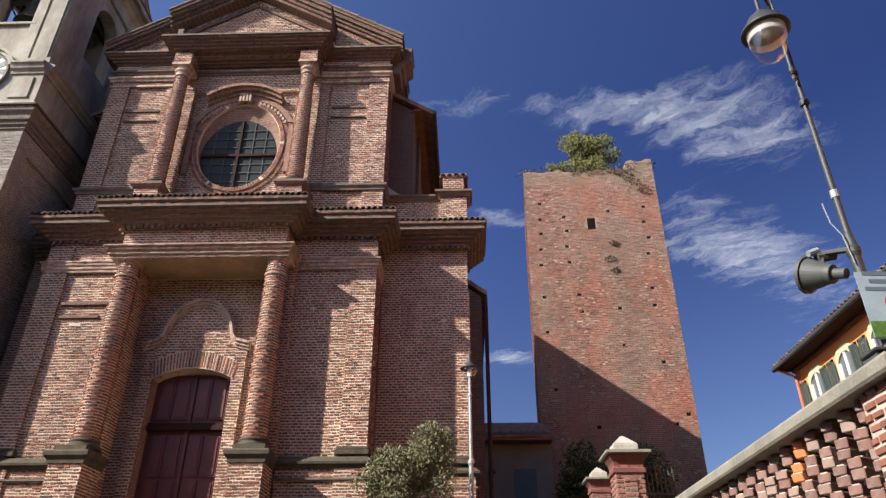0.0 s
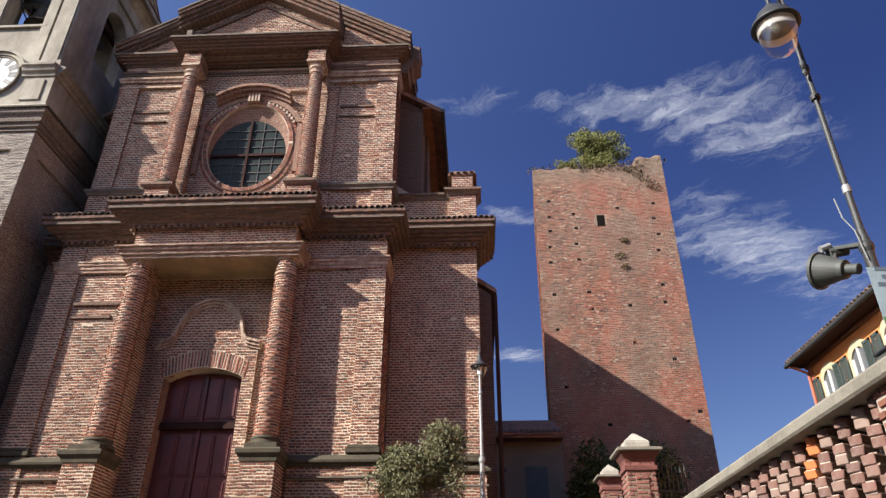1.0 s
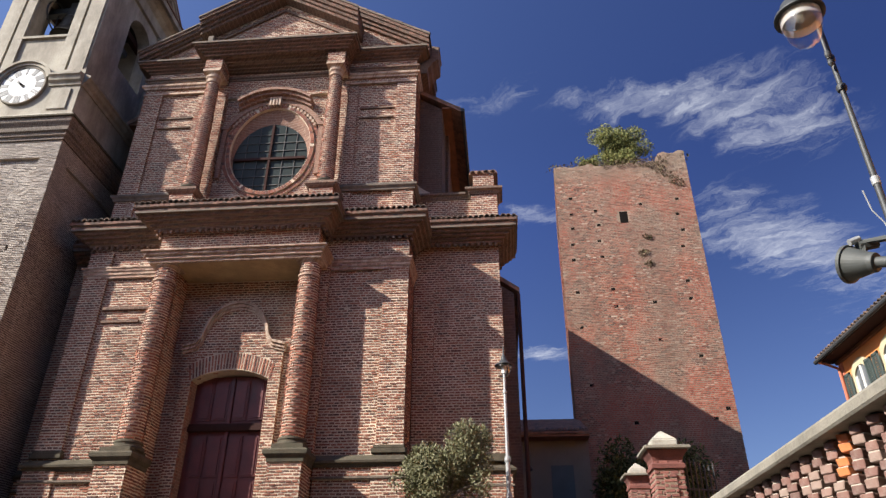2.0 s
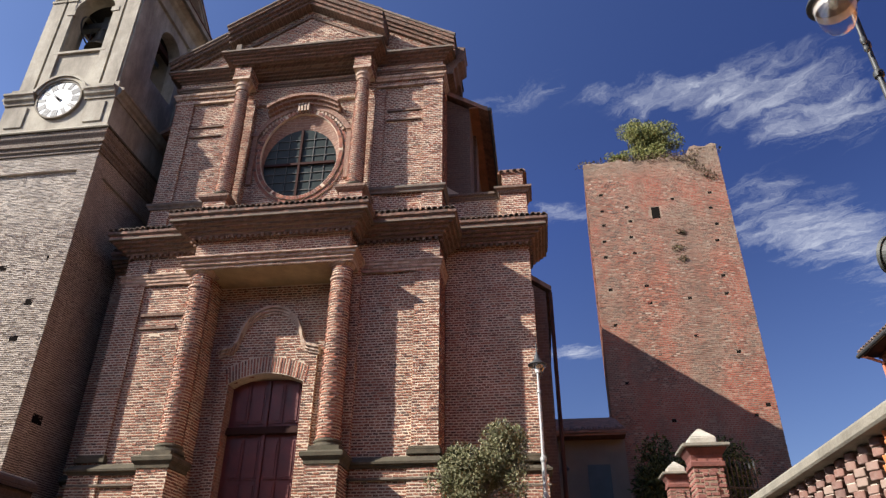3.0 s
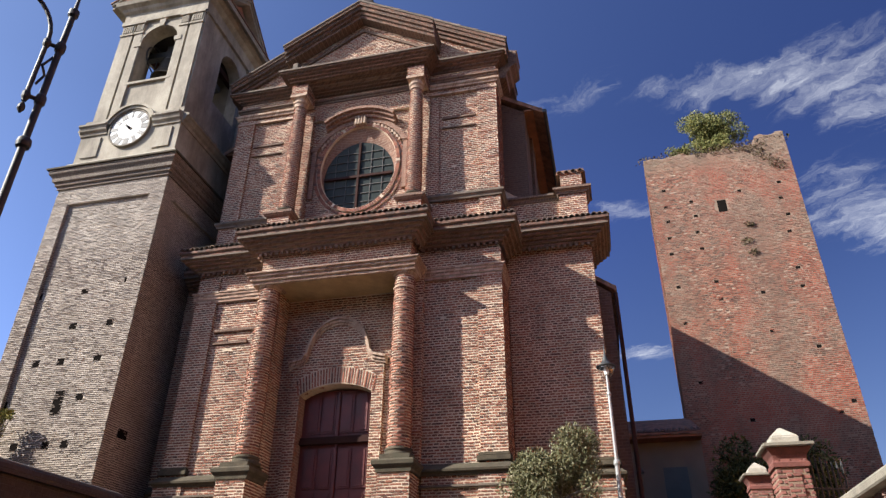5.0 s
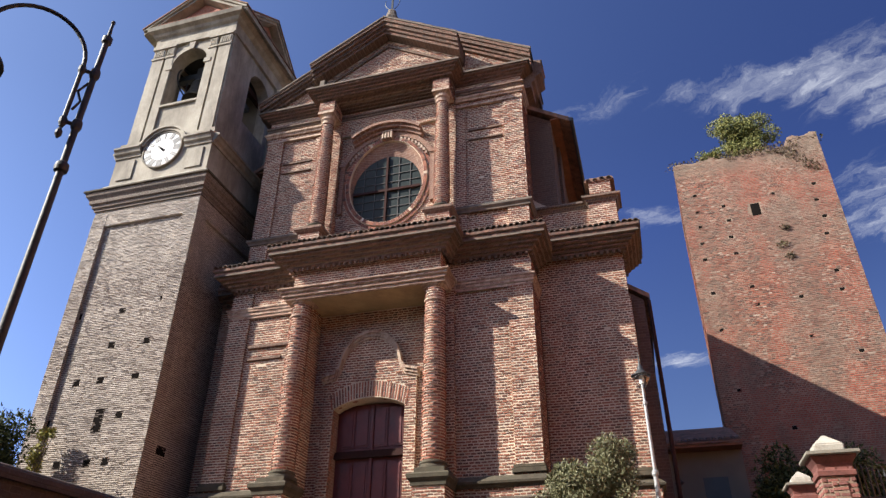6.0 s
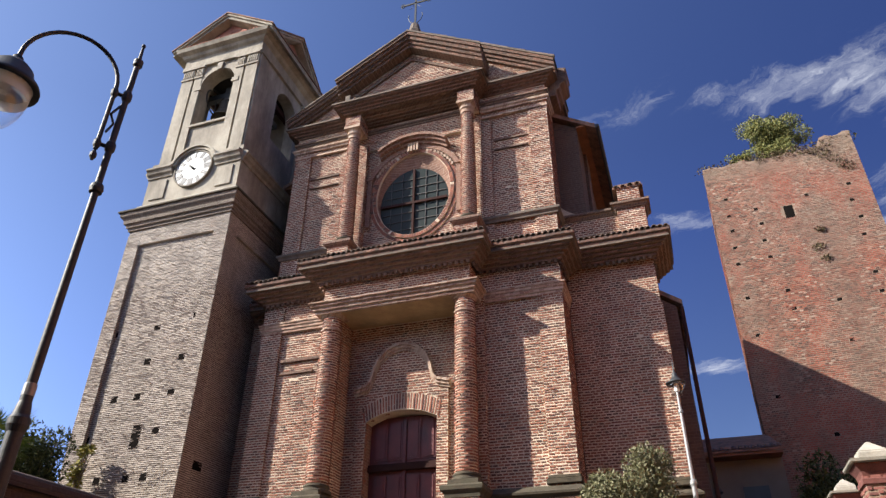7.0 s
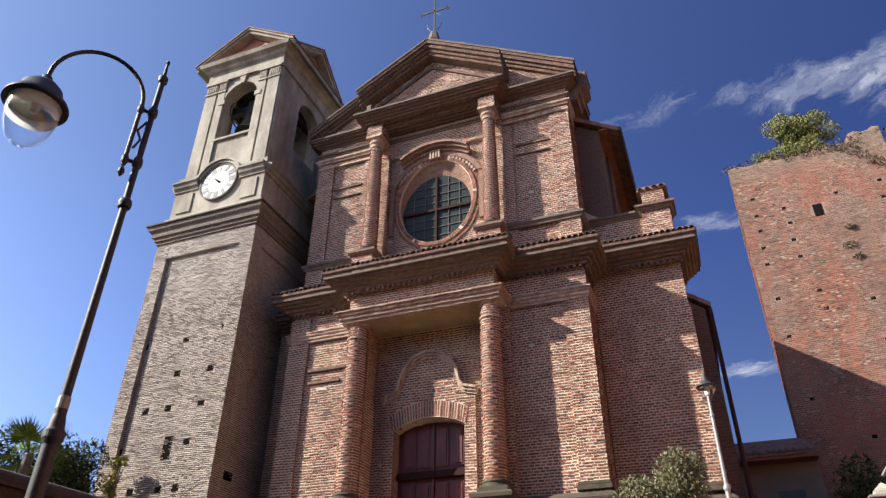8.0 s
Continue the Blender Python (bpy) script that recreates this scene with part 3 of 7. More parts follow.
    for h in (0.07, 0.145):
        bm = boxes((-0.019, 0.019, -0.014, 0.10, -h + 0.008, h - 0.008))
        me = shapes[h] = bpy.data.meshes.new("arch_brick")
        bm.to_mesh(me)
        bm.free()
        me.materials.append(M_BRICK_OB)
    n = 28
    for i in range(n):
        x = -DOOR_H - 0.1 + (2 * DOOR_H + 0.2) * (i + 0.5) / n
        z = DOOR_SPRING + DOOR_RISE * (1 - (x / DOOR_H) ** 2) + 0.235
        for h, dz in ((0.07, -0.145), (0.145, 0.07)) if i % 2 else ((0.145, -0.07), (0.07, 0.145)):
            ob = part("arch_brick", shapes[h], None, surround)
            ob.matrix_basis = Matrix.Translation((XD + x, Y_ALC - 0.105 + 0.006 * (i % 3), z)) @ Matrix.Rotation(x * 0.16, 4, "Y") @ Matrix.Translation((0, 0, dz))
    # hood moulding of the surround
    bm = bmesh.new()
    line = [(XD - 1.36, 8.20)] + [(XD + a, b + 0.03) for a, b in top] + [(XD + 1.36, 8.20)]
    ribbon(bm, line, 0.07, Y_ALC - 0.25, Y_ALC - 0.02)
    ribbon(bm, [(a, b - 0.08) for a, b in line], 0.07, Y_ALC - 0.20, Y_ALC - 0.02)
    ribbon(bm, [(a, b - 0.15) for a, b in line], 0.06, Y_ALC - 0.15, Y_ALC - 0.02)
    part("hood_moulding", bm, M_PINK_BAND, surround, "curved brick hood moulding")


M_BRICK_OB = brick_pieces("arch_red_brick", [(p, tuple(c * 1.15 for c in q)) for p, q in CLAY], (0.10, 0.062, 0.042), 0.0, by_object=True, bloom=0.22)
build_lower()


M_REVEAL = brick_courses("reveal_brick", [(0.1, (0.14, 0.062, 0.042)), (0.9, (0.25, 0.125, 0.082))], (0.33, 0.25, 0.185))


M_WOOD_DARK = plain("brown_window_wood", (0.035, 0.014, 0.011), 0.8, vary=0.2)
M_WOOD_DARK.node_tree.nodes["Principled BSDF"].inputs["Specular IOR Level"].default_value = 0.15


def build_door():
    bm = boxes((XD - DOOR_H - 0.05, XD + DOOR_H + 0.05, Y_ALC + 0.30, Y_ALC + 0.36, TERRACE, 7.5))
    door = tagged(part("portal_door", bm, M_DOOR, church, "tall maroon panelled wooden double door, closed"))
    y = Y_ALC + 0.30
    bars = [(XD - DOOR_H, XD + DOOR_H, y - 0.14, y + 0.01, 6.08, 6.20), (XD - DOOR_H, XD + DOOR_H, y - 0.10, y + 0.01, 6.20, 6.27)]
    for s in (-1, 1):
        a, b = sorted((XD + s * (DOOR_H - 0.004), XD + s * (DOOR_H + 0.01)))
        part("door_reveal", boxes((a, b, Y_ALC - 0.095, Y_ALC + 0.31, TERRACE, DOOR_SPRING + 0.005)), M_REVEAL, church, "brick door reveal")
    part("transom", boxes(*bars, bevel=0.008), M_WOOD_DARK, door, "projecting transom rail")
    for s in (-1, 1):
        for z0, z1 in ((3.6, 4.9), (4.98, 5.98), (6.36, 7.40)):
            for k in (0, 1):
                a = XD + s * (0.06 + 0.43 * k)
                b = XD + s * (0.06 + 0.43 * k + 0.37)
                a, b = sorted((a, b))
                bm = boxes((a, b, y - 0.035, y + 0.01, z0, z1), bevel=0.012)
                for q in ((a + 0.06, b - 0.06, y - 0.055, y - 0.03, z0 + 0.06, z1 - 0.06),):
                    box(bm, *q)
                part("panel", bm, M_DOOR, door)
    part("meeting_post", boxes((XD - 0.045, XD + 0.045, y - 0.075, y + 0.01, TERRACE, 7.45), bevel=0.01), M_DOOR, door)


build_door()

# plan line of the lower storey's wall face, from the tower round to the side
LOW = [(XC - 5.5, Y_OUT), (XC - 4.45, Y_OUT), (XC - 4.45, Y_BAY), (XC - 2.24, Y_BAY), (XC - 2.24, Y_ENT), (XC + 2.24, Y_ENT),
       (XC + 2.24, Y_BAY), (XC + 4.45, Y_BAY), (XC + 4.45, Y_OUT), (XC + 6.85, Y_OUT), (XC + 6.85, Y_OUT + 1.5)]
# tile: a half round clay tile, its mouth at the origin, running back along +y
def tile_mesh():
    bm = bmesh.new()
    n = 7
    rows = []
    for y, r, z in ((0, 0.072, 0.0), (0.42, 0.06, 0.10)):
        for rr in (r, r - 0.016):
            rows.append([bm.verts.new((rr * math.cos(math.pi * i / n), y, z + rr * math.sin(math.pi * i / n))) for i in range(n + 1)])
    o0, i0, o1, i1 = rows
    for i in range(n):
        bm.faces.new((o0[i], o0[i + 1], o1[i + 1], o1[i]))
        bm.faces.new((i0[i], i0[i + 1], i1[i + 1], i1[i]))
        bm.faces.new((o0[i], o0[i + 1], i0[i + 1], i0[i]))
    me = bpy.data.meshes.new("roof_tile")
    bmesh.ops.recalc_face_normals(bm, faces=bm.faces)
    bm.to_mesh(me)
    bm.free()
    me.materials.append(M_TILE_OB)
    return me


def tile_look(t, b):
    rnd = node(t, "ShaderNodeObjectInfo").outputs["Random"]
    n = noise_n(t, 9, 6, 0.7)
    col = ramp(t, math_n(t, "ADD", math_n(t, "MULTIPLY", rnd, 0.5), math_n(t, "MULTIPLY", n, 0.5)),
               [(0.2, (0.05, 0.04, 0.032)), (0.5, (0.12, 0.085, 0.065)), (0.72, (0.22, 0.145, 0.105)), (0.88, (0.36, 0.31, 0.25))])
    t.links.new(col, b.inputs["Base Color"])
    b.inputs["Roughness"].default_value = 0.95
    bump(t, b, n, 0.6)


M_TILE_OB = mat("old_roof_tile", tile_look)
TILE = tile_mesh()
tile_rng = random.Random(5)


def tile_row(a, b, out, z, parent, step=0.15):
    """Tiles side by side along an edge from a to b in plan, mouths facing out."""
    a, b, out = Vector(a), Vector(b), Vector(out)
    n = max(1, int((b - a).length / step))
    turn = math.atan2(-out.x, out.y) + math.pi
    for i in range(n):
        p = a + (b - a) * ((i + 0.5) / n)
        ob = part("roof_tile", TILE, None, parent)
        ob.matrix_basis = (Matrix.Translation((p.x, p.y, z + tile_rng.uniform(-0.012, 0.015))) @ Matrix.Rotation(turn + tile_rng.uniform(-0.05, 0.05), 4, "Z")
                           @ Matrix.Rotation(tile_rng.uniform(-0.05, 0.05), 4, "Y"))


LIFT = 0.30  # the wing's entablature sits higher than that of the bays
MAIN, WING = LOW[:9], [(XC + 4.55, Y_OUT), (XC + 6.85, Y_OUT), (XC + 6.85, Y_OUT + 1.5)]


def storey_band(profile):
    bm = bmesh.new()
    sweep(bm, MAIN, profile)
    sweep(bm, WING, [(o, z + LIFT) for o, z in profile])
    return bm


def build_entablature():
    archi = [(-0.05, 10.10), (0.03, 10.10), (0.03, 10.17), (0.09, 10.19), (0.09, 10.26), (0.15, 10.29), (0.15, 10.35), (0.21, 10.37), (0.21, 10.41), (-0.05, 10.46)]
    slight = [(o * 0.5, z) for o, z in archi]
    bm = bmesh.new()
    sweep(bm, MAIN[3:7], archi)
    for pts in (MAIN[:4], MAIN[6:]):
        sweep(bm, pts, slight)
    band = part("architrave", bm, M_PINK_BAND, church, "stepped architrave of pale moulded brick")
    v, f, rng = [], [], random.Random(51)
    sweep_bricks(v, f, rng, MAIN[3:7], archi)
    for pts in (MAIN[:4], MAIN[6:]):
        sweep_bricks(v, f, rng, pts, slight)
    brick_skin(v, f, band, M_BANDPIECE)
    m = Masonry(3)
    m.block(XC - 2.14, XC + 2.14, Y_ENT + 0.14, Y_ALC + 0.05, 10.42, 11.18, "fr")
    m.finish("frieze", church)
    part("portal_soffit", boxes((XC - 2.20, XC + 2.20, Y_ENT + 0.03, Y_BAY + 0.5, 10.13, 10.40)), M_SOFFIT, church, "stained ochre plaster soffit")
    deep = [(-0.05, 11.06), (0.06, 11.06), (0.07, 11.12), (0.15, 11.14), (0.16, 11.20), (0.26, 11.22), (0.27, 11.28), (0.37, 11.30), (0.38, 11.36), (0.46, 11.38), (0.46, 11.50), (0.52, 11.53), (0.52, 11.62), (-0.05, 11.84)]
    cornice = part("lower_cornice", storey_band(deep), M_MOULD, church, "deep moulded brick cornice darkened by weather")
    v, f, rng = [], [], random.Random(52)
    sweep_bricks(v, f, rng, MAIN, deep)
    sweep_bricks(v, f, rng, WING, [(o, z + LIFT) for o, z in deep])
    brick_skin(v, f, cornice)
    # a pale stone lip runs under the tiles
    bm = storey_band([(0.44, 11.375), (0.485, 11.375), (0.485, 11.42), (0.44, 11.42)])
    part("stone_lip", bm, M_LIP, cornice)
    # dentils
    edges = [(a, b, 0.0) for a, b in zip(MAIN, MAIN[1:])] + [(a, b, LIFT) for a, b in zip(WING, WING[1:])]
    for a, b, up in edges:
        a, b = Vector(a), Vector(b)
        d = (b - a).normalized()
        out = Vector((d.y, -d.x))
        n = int((b - a).length / 0.16)
        bm = bmesh.new()
        for i in range(n):
            p = a + d * ((i + 0.5) * (b - a).length / n) + out * 0.035
            q = Vector((d.x, d.y)) * 0.04 + out * 0.03
            box(bm, p.x - abs(q.x), p.x + abs(q.x), p.y - abs(q.y), p.y + abs(q.y), 10.98 + up, 11.07 + up)
        if n:
            part("dentil_course", bm, M_MOULD, cornice, kind="stuff")
        else:
            bm.free()
    E = 0.50
    for (x0, x1, y) in ((XC - 5.45, XC - 4.95, Y_OUT), (XC - 4.95, XC - 2.72, Y_BAY), (XC - 2.76, XC + 2.76, Y_ENT), (XC + 2.72, XC + 4.95, Y_BAY), (XC + 4.95, XC + 7.37, Y_OUT)):
        tile_row((x0, y - E - 0.06), (x1, y - E - 0.06), (0, -1), 11.63 + (LIFT if x0 > XC + 4.9 else 0), cornice)
    tile_row((XC + 7.40, Y_OUT - 0.5), (XC + 7.40, Y_OUT + 1.4), (1, 0), 11.63 + LIFT, cornice)
    # tiled slope behind the edge
    bm = storey_band([(0.40, 11.66), (0.42, 11.72), (-0.45, 12.05), (-0.45, 11.66)])
    part("tiled_slope", bm, M_TILE, cornice)


build_entablature()


def radial_brick(r, half, low, high, deep, shift=0.0):
    """Corner points of one brick of a round shaft: a flat outer face at radius r, narrowing inwards."""
    k = (r - deep) / r * 0.94
    return [(r + shift - (deep if b else 0.0), a * half * (k if b else 1.0), z) for b in (0, 1) for a, z in ((-1, low), (1, low), (1, high), (-1, high))]


RADIAL_FACES = [(0, 1, 2, 3), (4, 0, 3, 7), (1, 5, 6, 2), (3, 2, 6, 7), (4, 5, 1, 0)]


def radial_mesh(r, half, course, seed):
    rng = random.Random(seed)
    pts = radial_brick(r, half, 0.017, course - 0.017, 0.09)
    me = bpy.data.meshes.new("brick")
    me.from_pydata([(x + rng.uniform(-0.004, 0.004), y + rng.uniform(-0.005, 0.005), z + rng.uniform(-0.003, 0.003)) for x, y, z in pts], [], RADIAL_FACES)
    me.materials.append(M_BRICK_OB)
    return me


def build_column(name, x, y, z0, z1, r, parent, taper=0.10, tall_cap=False, single=0):
    """A brick column: every course a ring of flat-faced bricks turned against the one below; the lowest courses are single pieces."""
    n = round((z1 - z0) / COURSE)
    course = (z1 - z0) / n
    rng = random.Random(name + str(x))
    bm = bmesh.new()
    lathe(bm, [(1.003 * r * (1 - taper * max(0.0, i / 12 - 0.25) ** 1.2 / 0.75 ** 1.2), z0 - 0.02 + (z1 - z0 + 0.04) * i / 12) for i in range(13)], (x, y, 0), 32)
    col = part(name, bm, M_MORTAR, parent, "round column laid in coarse brick courses", smooth=True)
    count = 9
    half = r * math.tan(math.pi / count) * 0.88
    shapes = [radial_mesh(r * 1.02, half, course, 300 + k) for k in range(4)] if single else []
    v, f = [], []
    for i in range(n):
        k = 1 - taper * max(0.0, i / n - 0.25) ** 1.2 / 0.75 ** 1.2
        spin = i * math.pi / count + rng.uniform(-0.08, 0.08)
        for j in range(count):
            a = spin + 2 * math.pi * j / count
            turn = Matrix.Translation((x, y, z0 + i * course)) @ Matrix.Rotation(a, 4, "Z")
            push = rng.uniform(0.0, 0.012)
            if i < single:
                ob = part("brick", shapes[rng.randrange(4)], None, col)
                ob.matrix_basis = turn @ Matrix.Translation((push, 0, 0))
                continue
            o = len(v)
            v += [tuple(turn @ Vector(p)) for p in radial_brick(r * k * 1.02, half * k, 0.017 + rng.uniform(-0.003, 0.003), course - 0.017 + rng.uniform(-0.003, 0.003), 0.08, push)]
            f += [tuple(o + q for q in face) for face in RADIAL_FACES]
    me = bpy.data.meshes.new("bricks")
    me.from_pydata(v, [], f)
    part("bricks", me, M_BRICK, col, kind="stuff")
    bm = bmesh.new()
    lathe(bm, [(r + 0.10, z0 - 0.16), (r + 0.11, z0 - 0.12), (r + 0.10, z0 - 0.08), (r + 0.045, z0 - 0.06), (r + 0.04, z0 - 0.02), (r + 0.06, z0 + 0.01), (r + 0.05, z0 + 0.05), (r, z0 + 0.07)], (x, y, 0), 28)
    part("base", bm, M_STONE, col, "mossy stone column base")
    rt = r * (1.0 - taper)
    bm = bmesh.new()
    zn = z1 - (0.10 if tall_cap else 0.44)
    lathe(bm, [(rt - 0.005, zn), (rt + 0.04, zn + 0.01), (rt + 0.04, zn + 0.05), (rt - 0.005, zn + 0.07)], (x, y, 0), 28)
    part("necking", bm, M_PINK_BAND, col)
    bm = bmesh.new()
    if tall_cap:
        lathe(bm, [(rt, z1 - 0.02), (rt + 0.02, z1 + 0.05), (rt + 0.065, z1 + 0.09), (rt + 0.065, z1 + 0.15), (rt + 0.02, z1 + 0.17), (rt + 0.03, z1 + 0.24), (rt + 0.08, z1 + 0.28)], (x, y, 0), 28)
        q = rt + 0.10
        box(bm, x - q, x + q, y - q, y + q, z1 + 0.28, z1 + 0.36)
    else:
        lathe(bm, [(rt, z1 - 0.06), (rt + 0.05, z1 - 0.03), (rt + 0.07, z1), (rt + 0.07, z1 + 0.02)], (x, y, 0), 28)
        q = rt + 0.09
        box(bm, x - q, x + q, y - q, y + q, z1 + 0.015, z1 + 0.085)
    part("capital", bm, M_PINK_BAND, col, "plain moulded brick capital")
    return col


def build_pedestals():
    for s in (-1, 1):
        x = XC + s * 1.98
        m = Masonry(10 + s)
        m.block(x - 0.37, x + 0.37, 15.13, Y_BAY + 0.02, TERRACE, 5.0, "frl")
        ped = m.finish("column_pedestal", church, "brick pedestal with a mossy stone cap")
        bm = bmesh.new()
        sweep(bm, [(x - 0.37, Y_BAY), (x - 0.37, 15.13), (x + 0.37, 15.13), (x + 0.37, Y_BAY)], [(-0.02, 4.96), (0.04, 4.96), (0.05, 5.04), (0.12, 5.12), (0.13, 5.20), (0.10, 5.24), (-0.02, 5.27)])
        box(bm, x - 0.36, x + 0.36, 15.15, 15.9, 5.20, 5.37)
        part("cap", bm, M_STONE, ped, "mossy moulded stone cap")
        build_column("portal_column", XC + (1.955 if s > 0 else -1.905), 15.56, 78 * COURSE, 143 * COURSE, 0.272, church, 0.07, single=32)
    # plinth ledge along the bays
    for pts in ([(XC - 5.5, Y_OUT), (XC - 4.45, Y_OUT), (XC - 4.45, Y_BAY), (XC - 2.3, Y_BAY)],
                [(XC + 2.3, Y_BAY), (XC + 4.45, Y_BAY), (XC + 4.45, Y_OUT), (XC + 6.85, Y_OUT), (XC + 6.85, Y_OUT + 0.8)]):
        bm = bmesh.new()
        sweep(bm, pts, [(-0.02, 4.99), (0.11, 5.0), (0.13, 5.05), (0.19, 5.08), (0.20, 5.13), (0.17, 5.15), (0.04, 5.27), (-0.02, 5.28)])
        part("plinth_ledge", bm, M_STONE, church, "mossy stone ledge")
        bm = bmesh.new()
        sweep(bm, pts, [(-0.02, 4.74), (0.14, 4.74), (0.14, 4.785), (-0.02, 4.80)])
        part("plinth_moulding", bm, M_LIP, church, "thin pale moulding")
    m = Masonry(20)
    for x0, x1, y0, y1 in ((XC + 2.4, XC + 4.0, Y_BAY - 0.05, Y_BAY + 0.1), (XC + 3.75, XC + 4.54, Y_BAY - 0.10, Y_OUT), (XC + 6.3, XC + 6.94, Y_OUT - 0.12, Y_OUT + 0.5), (XC + 4.5, XC + 6.3, Y_OUT - 0.04, Y_OUT + 0.1),
                           (XC - 4.0, XC - 2.4, Y_BAY - 0.05, Y_BAY + 0.1), (XC - 4.54, XC - 3.75, Y_BAY - 0.10, Y_OUT)):
        m.block(x0, x1, y0, y1, TERRACE, 5.0, "fr")
    m.finish("plinth", church, "brick plinth")
    # stone bases of the bay pilasters
    for x0, x1, y in ((XC + 3.72, XC + 4.52, Y_BAY), (XC - 4.52, XC - 3.72, Y_BAY), (XC + 6.32, XC + 6.94, Y_OUT - 0.07)):
        part("pilaster_base", boxes((x0, x1, y - 0.09, y + 0.3, 5.30, 5.42), (x0 + 0.03, x1 - 0.03, y - 0.05, y + 0.3, 5.42, 5.50), bevel=0.015), M_STONE, church)
    # flat mouldings at the heads of the bays
    for s in (-1, 1):
        a, b = sorted((XC + s * 2.40, XC + s * 3.72))
        if s > 0:
            continue
        part("panel_head", boxes((a, b, Y_BAY - 0.01, Y_BAY + 0.1, 9.16, 9.26), (a, b - 0.25, Y_BAY + 0.01, Y_BAY + 0.1, 8.80, 8.88), bevel=0.01), M_MOULD, church)


build_pedestals()

OC_Z, OC_A, OC_B = 14.52, 1.12, 1.32


def oval(k, n=48, a=OC_A, b=OC_B, rise=0.0):
    return [(XC + (a + k) * math.cos(2 * math.pi * i / n), OC_Z + rise * (0.5 + 0.5 * math.sin(2 * math.pi * i / n)) + (b + k) * math.sin(2 * math.pi * i / n)) for i in range(n)]


def build_upper():
    m = Masonry(4)
    # centre with the oval opening
    bm, half, z0, z1, n = m.core, 2.3, 11.3, 18.2, 48
    inner = oval(0.12, rise=0.26)
    deep = [(x - 0.05, z - 0.13) for x, z in oval(0.03)]
    rim = []
    for x, z in inner:
        dx, dz = x - XC, z - OC_Z
        k = min(half / abs(dx) if abs(dx) > 1e-6 else 9e9, ((z1 - OC_Z) / dz if dz > 1e-6 else ((z0 - OC_Z) / dz if dz < -1e-6 else 9e9)))
        rim.append((XC + dx * k, OC_Z + dz * k))
    va = [bm.verts.new((x, Y_UP + 0.12, z)) for x, z in inner]
    vb = [bm.verts.new((x, Y_UP + 0.12, z)) for x, z in rim]
    rv = bmesh.new()
    ra = [rv.verts.new((x, Y_UP + 0.12, z)) for x, z in inner]
    rc = [rv.verts.new((x, Y_UP + 0.30, z)) for x, z in deep]
    for i in range(n):
        rv.faces.new((ra[i], ra[(i + 1) % n], rc[(i + 1) % n], rc[i]))
    for i in range(n):
        j = (i + 1) % n
        bm.faces.new((va[i], va[j], vb[j], vb[i]))
    m.face((XC - half, Y_UP + 0.12, 0), (1, 0, 0), (0, -1, 0), 2 * half, 16.9 - 11.8, 11.8,
           lambda u, z: ((u - half) / (OC_A + 0.26)) ** 2 + ((z - OC_Z - 0.13) / (OC_B + 0.36)) ** 2 < 1)
    box(bm, XC - half, XC + half, Y_UP + 0.12, Y_UP + 0.7, 11.0, 11.31)
    for s in (-1, 1):
        a, b = sorted((XC + s * 2.28, XC + s * 4.43))
        m.block(a, b, Y_UP + 0.05, Y_UP + 1.98, 11.3, 18.2, "fr" if s > 0 else "f", "bay_wall")
        a, b = sorted((XC + s * 3.85, XC + s * 4.45))
        m.block(a, b, Y_UP - 0.03, Y_UP + 0.81, 11.3, 17.2, "fr", "pilaster", "flat brick pilaster")
        a, b = sorted((XC + s * 2.28, XC + s * 2.62))
        m.block(a, b, Y_UP - 0.02, Y_UP + 0.2, 11.9, 16.9, "fr", "pilaster", "flat brick pilaster")
        a, b = sorted((XC + s * 1.66, XC + s * 2.32))
        m.block(a, b, Y_UP - 0.10, Y_UP + 0.2, 11.9, 16.9, "fr", "column_pier", "brick pier behind the column")
    m.finish("upper_facade_wall", church, "weathered red brick wall of the upper storey")
    # ring of the round window
    frame = part("round_window", bm_ring([(0.19, 0.13, Y_UP + 0.03, 0.26), (0.33, 0.12, Y_UP + 0.075, 0.26)]), M_MORTAR, church, "large oval window in a moulded brick ring")
    v, f, rng = [], [], random.Random(57)
    for k, w, y in ((0.19, 0.13, Y_UP + 0.03), (0.33, 0.12, Y_UP + 0.075)):
        line = oval(k, n=104, rise=0.26)
        for i in range(0, 104):
            p, q = Vector(line[i]), Vector(line[(i + 1) % 104])
            run = Vector((q.x - p.x, 0, q.y - p.y)).normalized()
            band_bricks(v, f, rng, Vector((p.x, y, p.y)) - Vector((0, -1, 0)).cross(run) * (w / 2 - 0.004), run, Vector((0, -1, 0)).cross(run), Vector((0, -1, 0)), (q - p).length, w - 0.008, 0.012, (q - p).length + 0.15)
    brick_skin(v, f, frame, M_BRICK)
    XW, ZW = XC - 0.05, OC_Z - 0.13
    part("reveal", rv, M_REVEAL, frame, "splayed reddish brick reveal")
    bm = bmesh.new()
    bm.faces.new([bm.verts.new((x, Y_UP + 0.28, z)) for x, z in ((x - 0.05, z - 0.13) for x, z in oval(0.05))])
    part("pane", bm, M_PANE, frame, "dark leaded glass")
    bars = []
    for x in (-0.035,):
        bars.append((XW + x, XW + x + 0.07, Y_UP + 0.20, Y_UP + 0.27, ZW - OC_B, ZW + OC_B))
    bars.append((XW - OC_A, XW + OC_A, Y_UP + 0.195, Y_UP + 0.265, ZW - 0.04, ZW + 0.04))
    for d in bars:
        part("cross_bar", boxes(d), M_WOOD_DARK, frame, "brown wooden bar")
    thin = []
